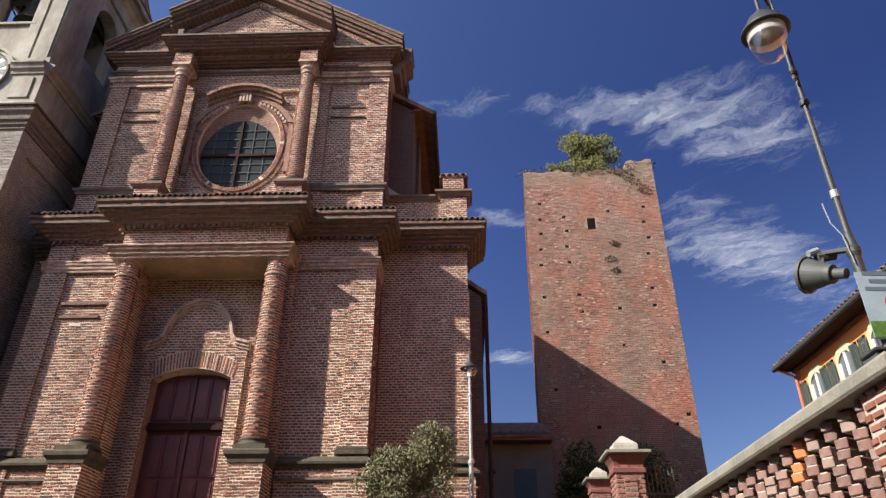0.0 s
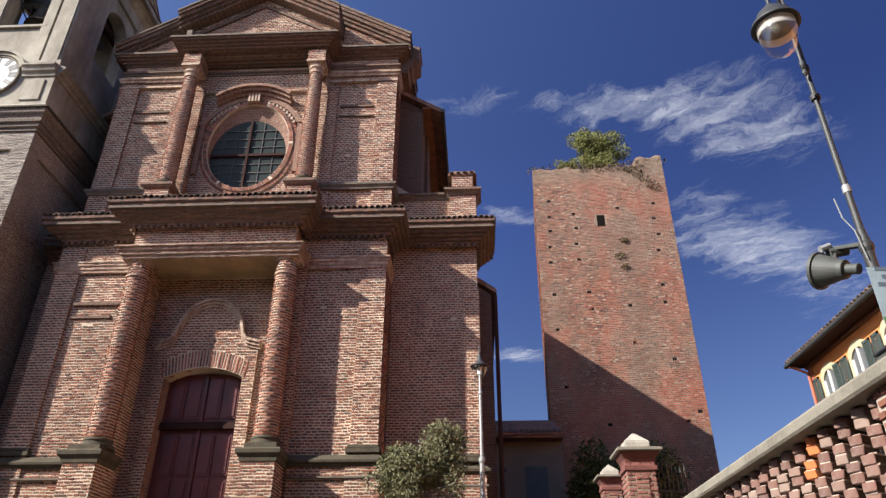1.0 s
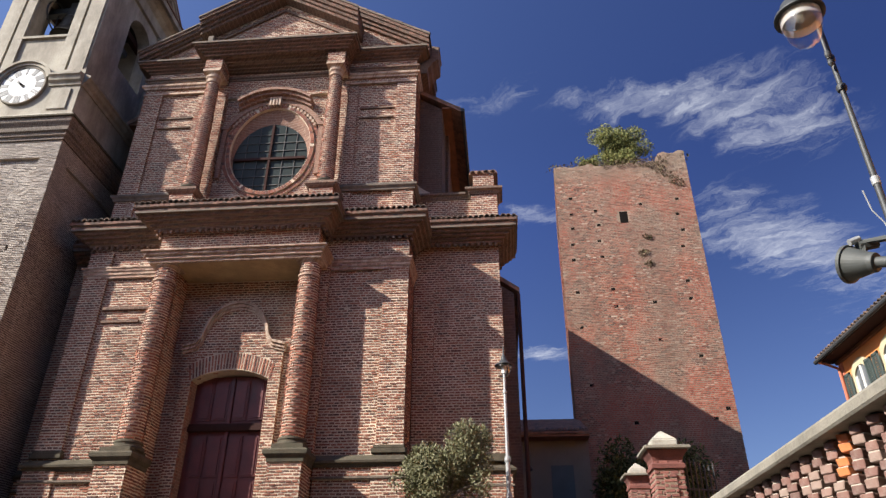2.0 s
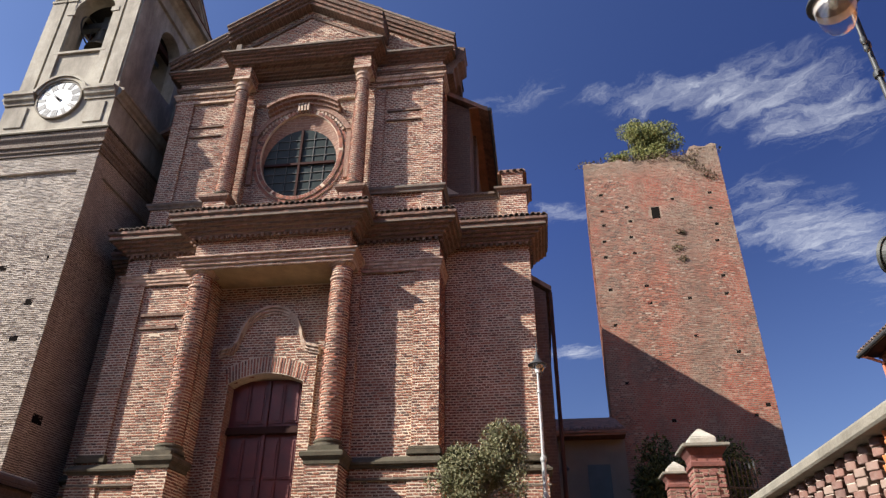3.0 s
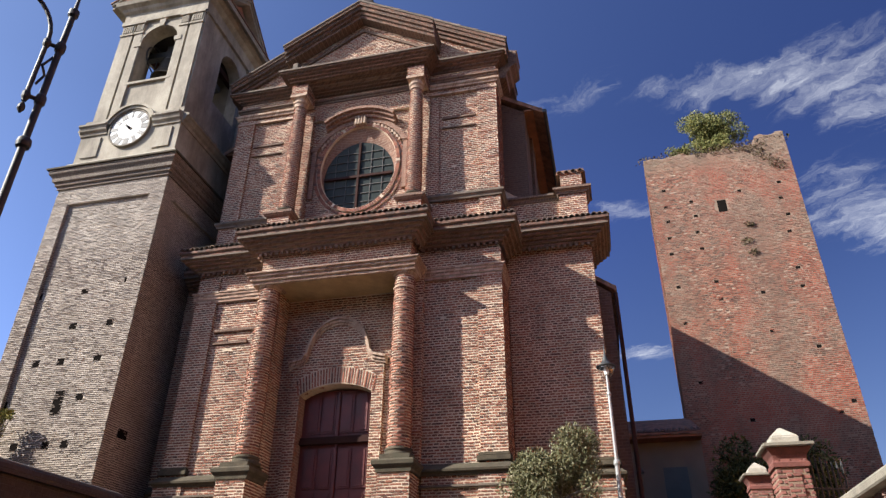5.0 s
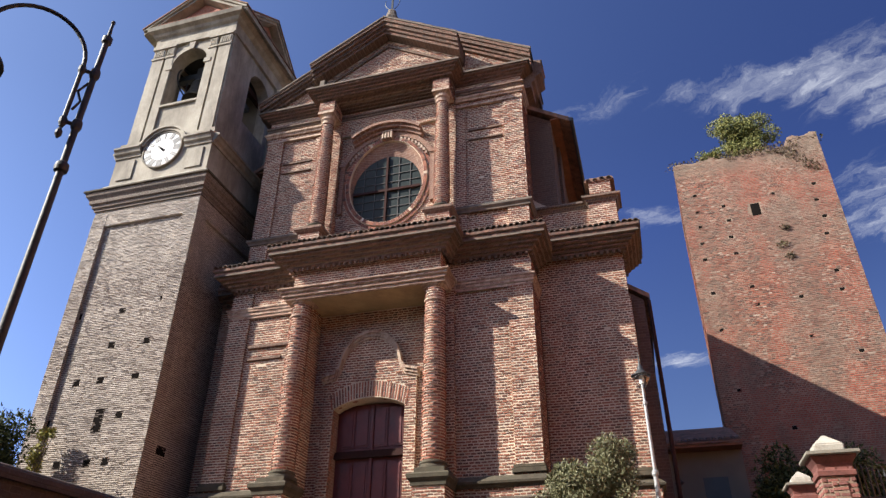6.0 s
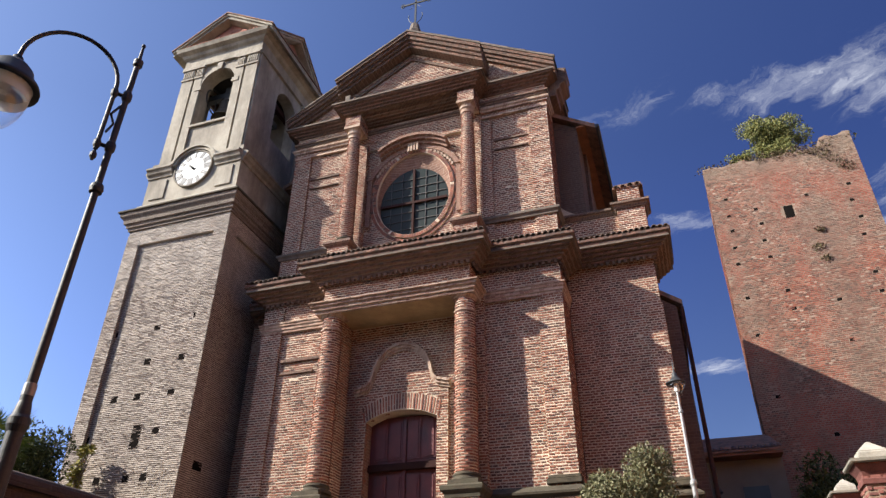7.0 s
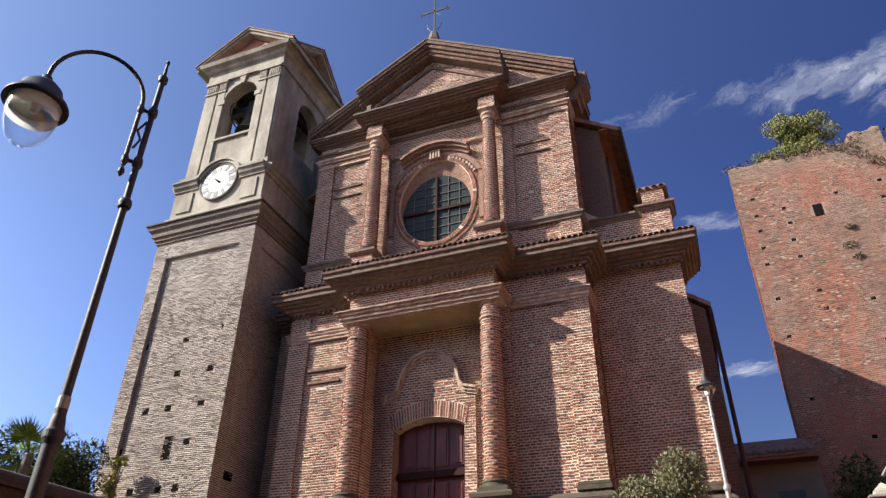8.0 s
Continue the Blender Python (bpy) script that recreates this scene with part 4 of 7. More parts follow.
    for k in (-0.78, -0.40, 0.40, 0.78):
        h = OC_B * math.sqrt(max(0, 1 - (k / (OC_A + 0.1)) ** 2))
        thin.append((XW + k - 0.010, XW + k + 0.010, Y_UP + 0.25, Y_UP + 0.275, ZW - h, ZW + h))
    for k in (-0.95, -0.63, -0.32, 0.32, 0.63, 0.95):
        h = OC_A * math.sqrt(max(0, 1 - (k / (OC_B + 0.1)) ** 2))
        thin.append((XW - h, XW + h, Y_UP + 0.248, Y_UP + 0.272, ZW + k - 0.010, ZW + k + 0.010))
    for d in thin:
        part("glazing_bar", boxes(d), M_STEEL_DULL, frame)
    # arched crown over the window with a fluted key
    bm = bmesh.new()
    arc = [(XC + 1.62 * math.cos(a), OC_Z + 0.32 + 1.62 * math.sin(a)) for a in [radians(20 + 140 * i / 24) for i in range(25)]]
    ribbon(bm, arc, 0.16, Y_UP + 0.0, Y_UP + 0.14)
    for s in (-1, 1):
        x = XC + s * 1.52
        box(bm, x - 0.07, x + 0.07, Y_UP + 0.01, Y_UP + 0.14, OC_Z - 0.9, OC_Z + 0.98)
        box(bm, x - 0.12, x + 0.12, Y_UP - 0.03, Y_UP + 0.14, OC_Z + 0.92, OC_Z + 1.04)
    part("window_crown", bm, M_REVEAL, frame, "arched brick band round the window head")
    bm = bmesh.new()
    n = 46
    for i in range(n):
        a = radians(28 + 124 * i / (n - 1))
        x, z = XC + (OC_A + 0.36) * math.cos(a), OC_Z + 0.24 + (OC_B + 0.26) * math.sin(a)
        if i % 2 == 0:
            box(bm, x - 0.035, x + 0.035, Y_UP + 0.02, Y_UP + 0.14, z - 0.06, z + 0.06)
    part("dentil_ring", bm, M_PINK_BAND, frame, kind="stuff")
    bm = boxes(*[(XC + d - 0.035, XC + d + 0.035, Y_UP - 0.12, Y_UP + 0.14, OC_Z + 1.72, OC_Z + 2.06) for d in (-0.15, -0.05, 0.05, 0.15)], bevel=0.01)
    part("key", bm, M_PINK_BAND, frame, "fluted keystone")
    bm = bmesh.new()
    for k, (w, y) in enumerate(((0.10, -0.30), (0.09, -0.20), (0.10, -0.08))):
        hood = [(XC + 1.9 * math.sin(a), OC_Z + 0.36 + 1.9 * math.cos(a) - 0.10 * k) for a in [radians(-38 + 76 * i / 20) for i in range(21)]]
        ribbon(bm, hood, w, Y_UP + y, Y_UP + 0.14)
    part("window_hood", bm, M_REVEAL, frame, "curved brick hood over the window")
    # ledge under the storey and the base of the pilasters
    UPB = [(XC - 4.45, Y_UP + 0.8), (XC - 4.45, Y_UP - 0.03), (XC - 2.32, Y_UP - 0.03), (XC + 2.32, Y_UP - 0.03), (XC + 4.45, Y_UP - 0.03), (XC + 4.45, Y_UP + 0.8)]
    for pts in (UPB[:3], UPB[3:]):
        bm = bmesh.new()
        sweep(bm, pts, [(-0.02, 12.86), (0.05, 12.86), (0.06, 12.92), (0.12, 12.98), (0.12, 13.05), (0.02, 13.12), (-0.02, 13.12)])
        part("storey_ledge", bm, M_LIP, church, "thin weathered ledge")
        bm = bmesh.new()
        sweep(bm, pts, [(-0.02, 16.98), (0.03, 16.98), (0.03, 17.05), (-0.02, 17.05)])
        sweep(bm, pts, [(-0.02, 17.20), (0.05, 17.20), (0.06, 17.26), (0.11, 17.29), (0.12, 17.35), (-0.02, 17.38)])
        part("pilaster_capital_band", bm, M_PINK_BAND, church)
    for s in (-1, 1):
        x = XC + s * 1.995
        m = Masonry(30 + s)
        m.block(x - 0.33, x + 0.33, 15.57, Y_UP + 0.02, 11.4, 12.52, "frl")
        ped = m.finish("upper_pedestal", church, "brick pedestal of the upper column")
        bm = bmesh.new()
        sweep(bm, [(x - 0.33, Y_UP), (x - 0.33, 15.57), (x + 0.33, 15.57), (x + 0.33, Y_UP)], [(-0.02, 12.48), (0.04, 12.50), (0.12, 12.58), (0.12, 12.66), (0.02, 12.70), (-0.02, 12.70)])
        box(bm, x - 0.31, x + 0.31, 15.6, 16.3, 12.60, 12.74)
        part("cap", bm, M_MOULD, ped, "moulded brick cap")
        build_column("upper_column", XC + (2.0 if s > 0 else -1.95), 15.90, 182 * COURSE, 240 * COURSE, 0.222, church, 0.20, tall_cap=True)
        a, b = sorted((XC + s * 2.70, XC + s * 3.78))
        part("panel_moulding", boxes((a, b, Y_UP - 0.01, Y_UP + 0.08, 15.98, 16.06), (a, b, Y_UP - 0.02, Y_UP + 0.08, 15.60, 15.66), bevel=0.008), M_MOULD, church)


def bm_ring(specs):
    bm = bmesh.new()
    for k, w, y, rise in specs:
        ribbon(bm, oval(k, rise=rise), w, y, Y_UP + 0.2, closed=True)
    return bm


M_STEEL_DULL = plain("dull_glazing_bar", (0.06, 0.055, 0.05), 0.6, 0.2, vary=0.2)
build_upper()


def rake(bm, x0, z0, x1, z1, y0, y1, lift, depth):
    """A band along a slope: from (x0, z0) to (x1, z1), its top raised by lift, hanging depth."""
    prism(bm, [(x0, z0 + lift - depth), (x1, z1 + lift - depth), (x1, z1 + lift), (x0, z0 + lift)], y0, y1)


GABLE_C, GABLE_S = 20.95, 21.63


def build_gable():
    m = Masonry(6)
    up = [(XC - 4.45, Y_UP + 2.0), (XC - 4.45, Y_UP), (XC - 2.30, Y_UP), (XC - 2.30, Y_UENT), (XC + 2.30, Y_UENT), (XC + 2.30, Y_UP), (XC + 4.45, Y_UP), (XC + 4.45, Y_UP + 2.0)]
    m.block(XC - 2.30, XC + 2.30, Y_UP + 0.0, Y_UP + 0.3, 16.72, 17.95, "f")
    for s in (-1, 1):
        x = XC + s * 1.99
        m.block(x - 0.27, x + 0.27, Y_UENT + 0.0, Y_UP, 17.28, 17.80, "frl", "entablature_block", "brick block above the column")
    for s in (-1, 1):
        a, b = sorted((XC + s * 2.30, XC + s * 4.45))
        m.block(a, b, Y_UP, Y_UP + 0.3, 17.0, 17.95, "fr")
    m.finish("upper_frieze", church, "brick frieze under the gable")
    bm = bmesh.new()
    sweep(bm, [(XC - 1.7, Y_UP), (XC + 1.7, Y_UP)], [(-0.02, 17.40), (0.04, 17.40), (0.05, 17.46), (0.09, 17.48), (0.09, 17.53), (-0.02, 17.56)])
    for pts in (up[:3], up[5:]):
        sweep(bm, pts, [(-0.02, 17.52), (0.04, 17.52), (0.05, 17.58), (0.10, 17.60), (0.10, 17.66), (-0.02, 17.70)])
    part("upper_architrave", bm, M_MOULD, church)
    bm = bmesh.new()
    sweep(bm, up, [(-0.02, 17.90), (0.04, 17.91), (0.05, 17.96), (0.12, 17.98), (0.13, 18.03), (0.21, 18.05), (0.22, 18.10), (0.31, 18.12), (0.31, 18.20), (-0.02, 18.30)])
    steps = [(XC - 2.29, XC + 2.29, Y_UP - 0.66 * (k + 1) / 6, Y_UP + 0.01, 17.70 + 0.045 * k, 17.70 + 0.045 * (k + 1)) for k in range(6)]
    for d in steps:
        part("corbel_course", boxes(d), M_MOULD, church)
    part("cornice_soffit", boxes((XC - 2.295, XC + 2.295, Y_UENT + 0.005, Y_UP + 0.1, 17.965, 18.0)), M_MOULD, church, "dark brick soffit")
    cor = part("upper_cornice", bm, M_MOULD, church, "moulded brick cornice under the gable")
    v, f, rng = [], [], random.Random(53)
    sweep_bricks(v, f, rng, up, [(0.04, 17.91), (0.05, 17.96), (0.12, 17.98), (0.13, 18.03), (0.21, 18.05), (0.22, 18.10), (0.31, 18.12), (0.31, 18.20)])
    brick_skin(v, f, cor)
    bm = bmesh.new()
    sweep(bm, up, [(0.20, 18.20), (0.37, 18.18), (0.37, 18.245), (-0.02, 18.33)])
    part("stone_lip", bm, M_LIP, cor, "pale slate lip")
    # tympanum walls
    m = Masonry(7)
    slope_c, slope_s = (GABLE_C - 19.40) / 2.62, (GABLE_S - 18.70) / 4.88
    zc = GABLE_C - 0.55
    prism(m.core, [(XC - 2.45, 18.2), (XC + 2.45, 18.2), (XC + 2.45, zc - 2.45 * slope_c), (XC, zc), (XC - 2.45, zc - 2.45 * slope_c)], Y_UENT + 0.26, Y_UP + 0.3)
    part("gable_shelf", boxes((XC - 2.28, XC + 2.28, Y_UENT + 0.03, Y_UENT + 0.25, 18.1, 18.26)), M_TILE, church)
    m.face((XC - 2.45, Y_UENT + 0.26, 0), (1, 0, 0), (0, -1, 0), 4.9, 2.2, 18.25, lambda u, z: z > zc - abs(u - 2.45) * slope_c - 0.06)
    zs = GABLE_S - 0.45
    prism(m.core, [(XC - 4.45, 18.2), (XC + 4.45, 18.2), (XC + 4.45, zs - 4.45 * slope_s), (XC, zs), (XC - 4.45, zs - 4.45 * slope_s)], Y_UP + 0.02, Y_UP + 1.95)
    m.face((XC - 4.45, Y_UP + 0.02, 0), (1, 0, 0), (0, -1, 0), 8.9, 2.2, 18.25, lambda u, z: z > zs - abs(u - 4.45) * slope_s - 0.06 or abs(u - 4.45) < 2.4)
    m.finish("gable_wall", church, "brick gable field")
    for s in (-1, 1):
        bm = bmesh.new()
        X0, X1 = XC, XC + s * 2.62
        for y, lift, d in ((Y_UENT - 0.10, -0.42, 0.14), (Y_UENT - 0.18, -0.30, 0.14), (Y_UENT - 0.28, -0.17, 0.15), (Y_UENT - 0.36, -0.05, 0.13)):
            rake(bm, X0, GABLE_C, X1, GABLE_C - 2.62 * slope_c, y, Y_UP + 0.5, lift, d)
        c = part("raking_cornice", bm, M_MOULD, church, "sloping moulded brick cornice")
        v, f, rng = [], [], random.Random(54 + s)
        for y, lift, d in ((Y_UENT - 0.10, -0.42, 0.12), (Y_UENT - 0.18, -0.30, 0.12), (Y_UENT - 0.28, -0.17, 0.11), (Y_UENT - 0.36, -0.055, 0.075)):
            run = Vector((s, 0, -slope_c)).normalized()
            band_bricks(v, f, rng, Vector((XC, y, GABLE_C + lift - d)), run, Vector((0, 0, 1)), Vector((0, -1, 0)), 2.62 * math.hypot(1, slope_c), d)
        brick_skin(v, f, c)
        bm = bmesh.new()
        rake(bm, X0, GABLE_C, X1 + s * 0.03, GABLE_C - 2.65 * slope_c, Y_UENT - 0.40, Y_UP + 0.5, 0.0, 0.055)
        part("stone_lip", bm, M_LIP, c)
        bm = bmesh.new()
        X0, X1 = XC + s * 2.0, XC + s * 4.86
        for y, lift, d in ((Y_UP - 0.10, -0.40, 0.14), (Y_UP - 0.18, -0.28, 0.14), (Y_UP - 0.28, -0.16, 0.15), (Y_UP - 0.34, -0.05, 0.12)):
            rake(bm, X0, GABLE_S - 2.0 * slope_s, X1, GABLE_S - 4.86 * slope_s, y, Y_UP + 2.3, lift, d)
        c2 = part("raking_cornice", bm, M_MOULD, church, "sloping moulded brick cornice")
        v, f, rng = [], [], random.Random(58 + s)
        for y, lift, d in ((Y_UP - 0.10, -0.40, 0.12), (Y_UP - 0.18, -0.28, 0.12), (Y_UP - 0.28, -0.16, 0.11), (Y_UP - 0.34, -0.055, 0.07)):
            run = Vector((s, 0, -slope_s)).normalized()
            band_bricks(v, f, rng, Vector((X0, y, GABLE_S - 2.0 * slope_s + lift - d)), run, Vector((0, 0, 1)), Vector((0, -1, 0)), 2.86 * math.hypot(1, slope_s), d)
        brick_skin(v, f, c2)
        bm = bmesh.new()
        rake(bm, X0, GABLE_S - 2.0 * slope_s, X1 + s * 0.04, GABLE_S - 4.90 * slope_s, Y_UP - 0.38, Y_UP + 2.35, 0.0, 0.055)
        part("stone_lip", bm, M_LIP, c2)
        # tiles lapping down the slopes
        for (xa, xb, top, sl, yf, cc) in ((0.1, 2.62, GABLE_C, slope_c, Y_UENT - 0.42, c), (2.5, 4.92, GABLE_S, slope_s, Y_UP - 0.40, c2)):
            n = int((xb - xa) / 0.27)
            for i in range(n):
                x = xa + (xb - xa) * (i + 0.9) / n
                ob = part("roof_tile", TILE, None, cc)
                ob.matrix_basis = (Matrix.Translation((XC + s * x, yf + 0.12, top - x * sl + 0.02 + tile_rng.uniform(0, 0.02))) @ Matrix.Rotation(s * math.pi / 2 * 1, 4, "Z")
                                   @ Matrix.Rotation(math.atan(sl) - 0.23, 4, "X"))
    # entablature of the flank, set out farther than the front's
    bm = bmesh.new()
    sweep(bm, [(XC + 4.72, 16.66), (XC + 4.72, 17.5)], [(-0.3, 17.55), (0.04, 17.56), (0.06, 17.78), (0.16, 17.84), (0.18, 17.98), (0.34, 18.08), (0.40, 18.14), (0.40, 18.62), (0.44, 18.66), (-0.3, 18.85)])
    flank = part("flank_cornice", bm, M_MOULD, church, "moulded brick cornice turning along the flank")
    tile_row((XC + 5.12, 16.72), (XC + 5.12, 17.5), (1, 0), 18.70, flank)
    # inner frame of the gable field
    bm = bmesh.new()
    zi = zc - 0.32
    w = 2.05
    ribbon(bm, [(XC - w, 18.62), (XC - w, zi - w * slope_c), (XC, zi), (XC + w, zi - w * slope_c), (XC + w, 18.62)], 0.10, Y_UENT + 0.19, Y_UENT + 0.29)
    part("gable_moulding", bm, M_MOULD, church)
    part("gable_pedestal", boxes((XC - 2.32, XC - 2.12, Y_UENT - 0.12, Y_UENT + 0.1, 18.3, 18.75), bevel=0.02), M_LIP, church)


build_gable()


def build_cross():
    y, z = 16.2, 21.36
    m = thing("cross", (XC - 0.05, y, z), "wrought iron cross on a stone base at the gable top", "cross")
    x = XC - 0.05
    bm = bmesh.new()
    lathe(bm, [(0.34, z - 0.45), (0.34, z + 0.25), (0.24, z + 0.35), (0.16, z + 0.75), (0.05, z + 0.85)], (x, y, 0), 8)
    part("stone_base", bm, M_LIP, m)
    bm = boxes((x - 0.035, x + 0.035, y - 0.02, y + 0.02, z + 0.8, z + 2.75), (x - 0.48, x + 0.48, y - 0.02, y + 0.02, z + 1.98, z + 2.05))
    part("iron_bars", bm, M_IRON, m)
    for dx, dz in ((-0.5, 2.015), (0.5, 2.015), (0, 2.8)):
        bm = bmesh.new()
        for a in (0, 1, 2):
            ang = {(-0.5): math.pi, 0.5: 0, 0: math.pi / 2}[dx] + (a - 1) * 1.2
            cx, cz = x + dx + 0.06 * math.cos(ang), z + dz + 0.06 * math.sin(ang)
            ring = [(cx + 0.055 * math.cos(k * math.pi / 6), y, cz + 0.055 * math.sin(k * math.pi / 6)) for k in range(13)]
            tube(bm, ring, 0.013, 6)
        part("trefoil", bm, M_IRON, m)
    for s in (-1, 1):
        bm = bmesh.new()
        tube(bm, [(x + s * (0.02 + 0.26 * math.sin(k * 0.22)), y, z + 0.85 + 0.55 * (k / 9) ** 1.2) for k in range(10)], 0.014, 6)
        tube(bm, [(x + s * (0.02 + 0.22 * k / 6), y, z + 1.95 - 0.25 * (k / 6)) for k in range(7)], 0.008, 5)
        part("scroll", bm, M_IRON, m)


build_cross()


def build_body():
    """Nave, roofs, side chapel and the scrolled shoulder of the front."""
    m = Masonry(8)
    y0 = Y_OUT
    x1 = XC + 6.83
    up = 0.33
    # attic shoulder: curved wall, pedestal at its end
    curve = [(XC + 4.4, 11.6), (x1 - 0.08, 11.6), (x1 - 0.08, 13.55), (x1 - 0.45, 13.62)] + [(XC + 6.35 - 1.95 * k / 12, 13.50 - 0.62 * math.sin(math.pi * min(1, k / 12 * 0.62 + 0.04)) + 0.62 * (k / 12) ** 2.4) for k in range(13)]
    prism(m.core, [(a, b + 0.1) for a, b in curve], y0 + 0.20, y0 + 0.62)
    m.face((XC + 4.4, y0 + 0.20, 0), (1, 0, 0), (0, -1, 0), 2.35, 1.2, 12.0, None)
    m.block(x1 - 0.75, x1 + 0.02, y0 - 0.06, y0 + 0.6, 11.7, 12.75 + up, "fr", "end_pedestal")
    m.block(x1 - 0.68, x1 - 0.06, y0 - 0.02, y0 + 0.6, 12.85 + up, 13.42 + up, "fr", "end_pedestal")
    m.finish("shoulder_wall", church, "curved brick shoulder with an end pedestal")
    bm = bmesh.new()
    sweep(bm, [(XC + 4.5, y0 + 0.20), (x1 - 0.75, y0 + 0.20), (x1 - 0.75, y0 - 0.06), (x1 + 0.02, y0 - 0.06), (x1 + 0.02, y0 + 0.6)], [(o, z + up) for o, z in ((-0.02, 12.68), (0.04, 12.68), (0.08, 12.76), (0.16, 12.80), (0.16, 12.87), (-0.02, 12.92))])
    cap = part("shoulder_cornice", bm, M_MOULD, church, "thin brick cornice on the shoulder")
    tile_row((x1 - 0.78, y0 - 0.12), (x1 + 0.02, y0 - 0.12), (0, -1), 13.44 + up, cap, 0.17)
    bm = bmesh.new()
    prism(bm, [(x1 - 0.80, 13.42 + up), (x1 + 0.06, 13.42 + up), (x1 - 0.0, 13.55 + up), (x1 - 0.74, 13.55 + up)], y0 - 0.05, y0 + 0.6)
    part("shoulder_roof", bm, M_TILE, cap)
    # nave behind the upper storey
    XE, ZE = -1.55, 16.95
    xl = 2 * XC - XE
    bm = boxes((xl, XE, 17.62, 33.0, TERRACE, ZE - 0.1))
    prism(bm, [(xl, ZE - 0.12), (XE, ZE - 0.12), (XC, ZE + 3.2)], 17.62, 33.0)
    part("nave_wall", bm, M_NAVE, church, "plain brown brick nave wall")
    for yy in (18.9, 23.5):
        part("nave_pilaster", boxes((XE, XE + 0.10, yy, yy + 0.9, 12.0, ZE - 0.15), bevel=0.01), M_NAVE, church)
    for s in (-1, 1):
        bm = bmesh.new()
        xa, xb = XC, XC + s * (XE - XC + 0.62)
        slope = 3.3 / (XE - XC)
        rake(bm, xa, ZE + 3.35, xb, ZE + 3.35 - abs(xb - xa) * slope, 17.45, 33.3, 0.10, 0.16)
        roof = part("nave_roof", bm, M_TILE, church, "old clay tile roof")
        bm = bmesh.new()
        zb = ZE + 3.35 - abs(xb - xa) * slope
        a, b = sorted((XC + s * (XE - XC), xb - s * 0.03))
        box(bm, a, b, 17.5, 33.2, ZE - 0.20, ZE - 0.14)
        part("eave_soffit", bm, M_WOOD, roof, "brown boarded eaves")
        bm = bmesh.new()
        tube(bm, [(xb + s * 0.05, 17.4, zb - 0.02), (xb + s * 0.05, 33.2, zb - 0.02)], 0.07, 8)
        part("gutter", bm, M_IRON, roof, "dark metal gutter")
    # side aisle and chapel
    x2 = 0.48
    bm = bmesh.new()
    prism(bm, [(-4, TERRACE), (x2, TERRACE), (x2, 10.05), (-1.6, 11.6), (-4, 11.6)], 17.66, 31.0)
    part("aisle_wall", bm, M_NAVE, church, "brown brick aisle wall")
    bm = bmesh.new()
    rake(bm, -1.6, 11.72, x2 + 0.16, 10.08, 17.60, 31.2, 0.12, 0.14)
    roof = part("aisle_roof", bm, M_TILE, church, "clay tile lean-to roof")
    bm = bmesh.new()
    tube(bm, [(x2 + 0.12, 17.62, 10.0), (x2 + 0.12, 17.62, TERRACE)], 0.055, 10)
    part("downpipe", bm, M_WOOD_DARK, church, "dark brown downpipe")
    bm = bmesh.new()
    prism(bm, [(2 * XC + 4, TERRACE), (2 * XC - x2 + 0.9, TERRACE), (2 * XC - x2 + 0.9, 10.05), (2 * XC + 1.6, 11.6), (2 * XC + 4, 11.6)], 21.0, 31.0)
    part("aisle_wall", bm, M_NAVE, church)


M_NAVE = brick_courses("nave_brickwork", [(0.1, (0.055, 0.024, 0.015)), (0.5, (0.09, 0.042, 0.026)), (0.9, (0.13, 0.066, 0.04))], (0.13, 0.095, 0.07), patches=(0.065, 0.034, 0.021))
build_body()


# ================================================================ the bell tower
TOWER_K = 0.92  # the drawing of the tower is made larger than it stands


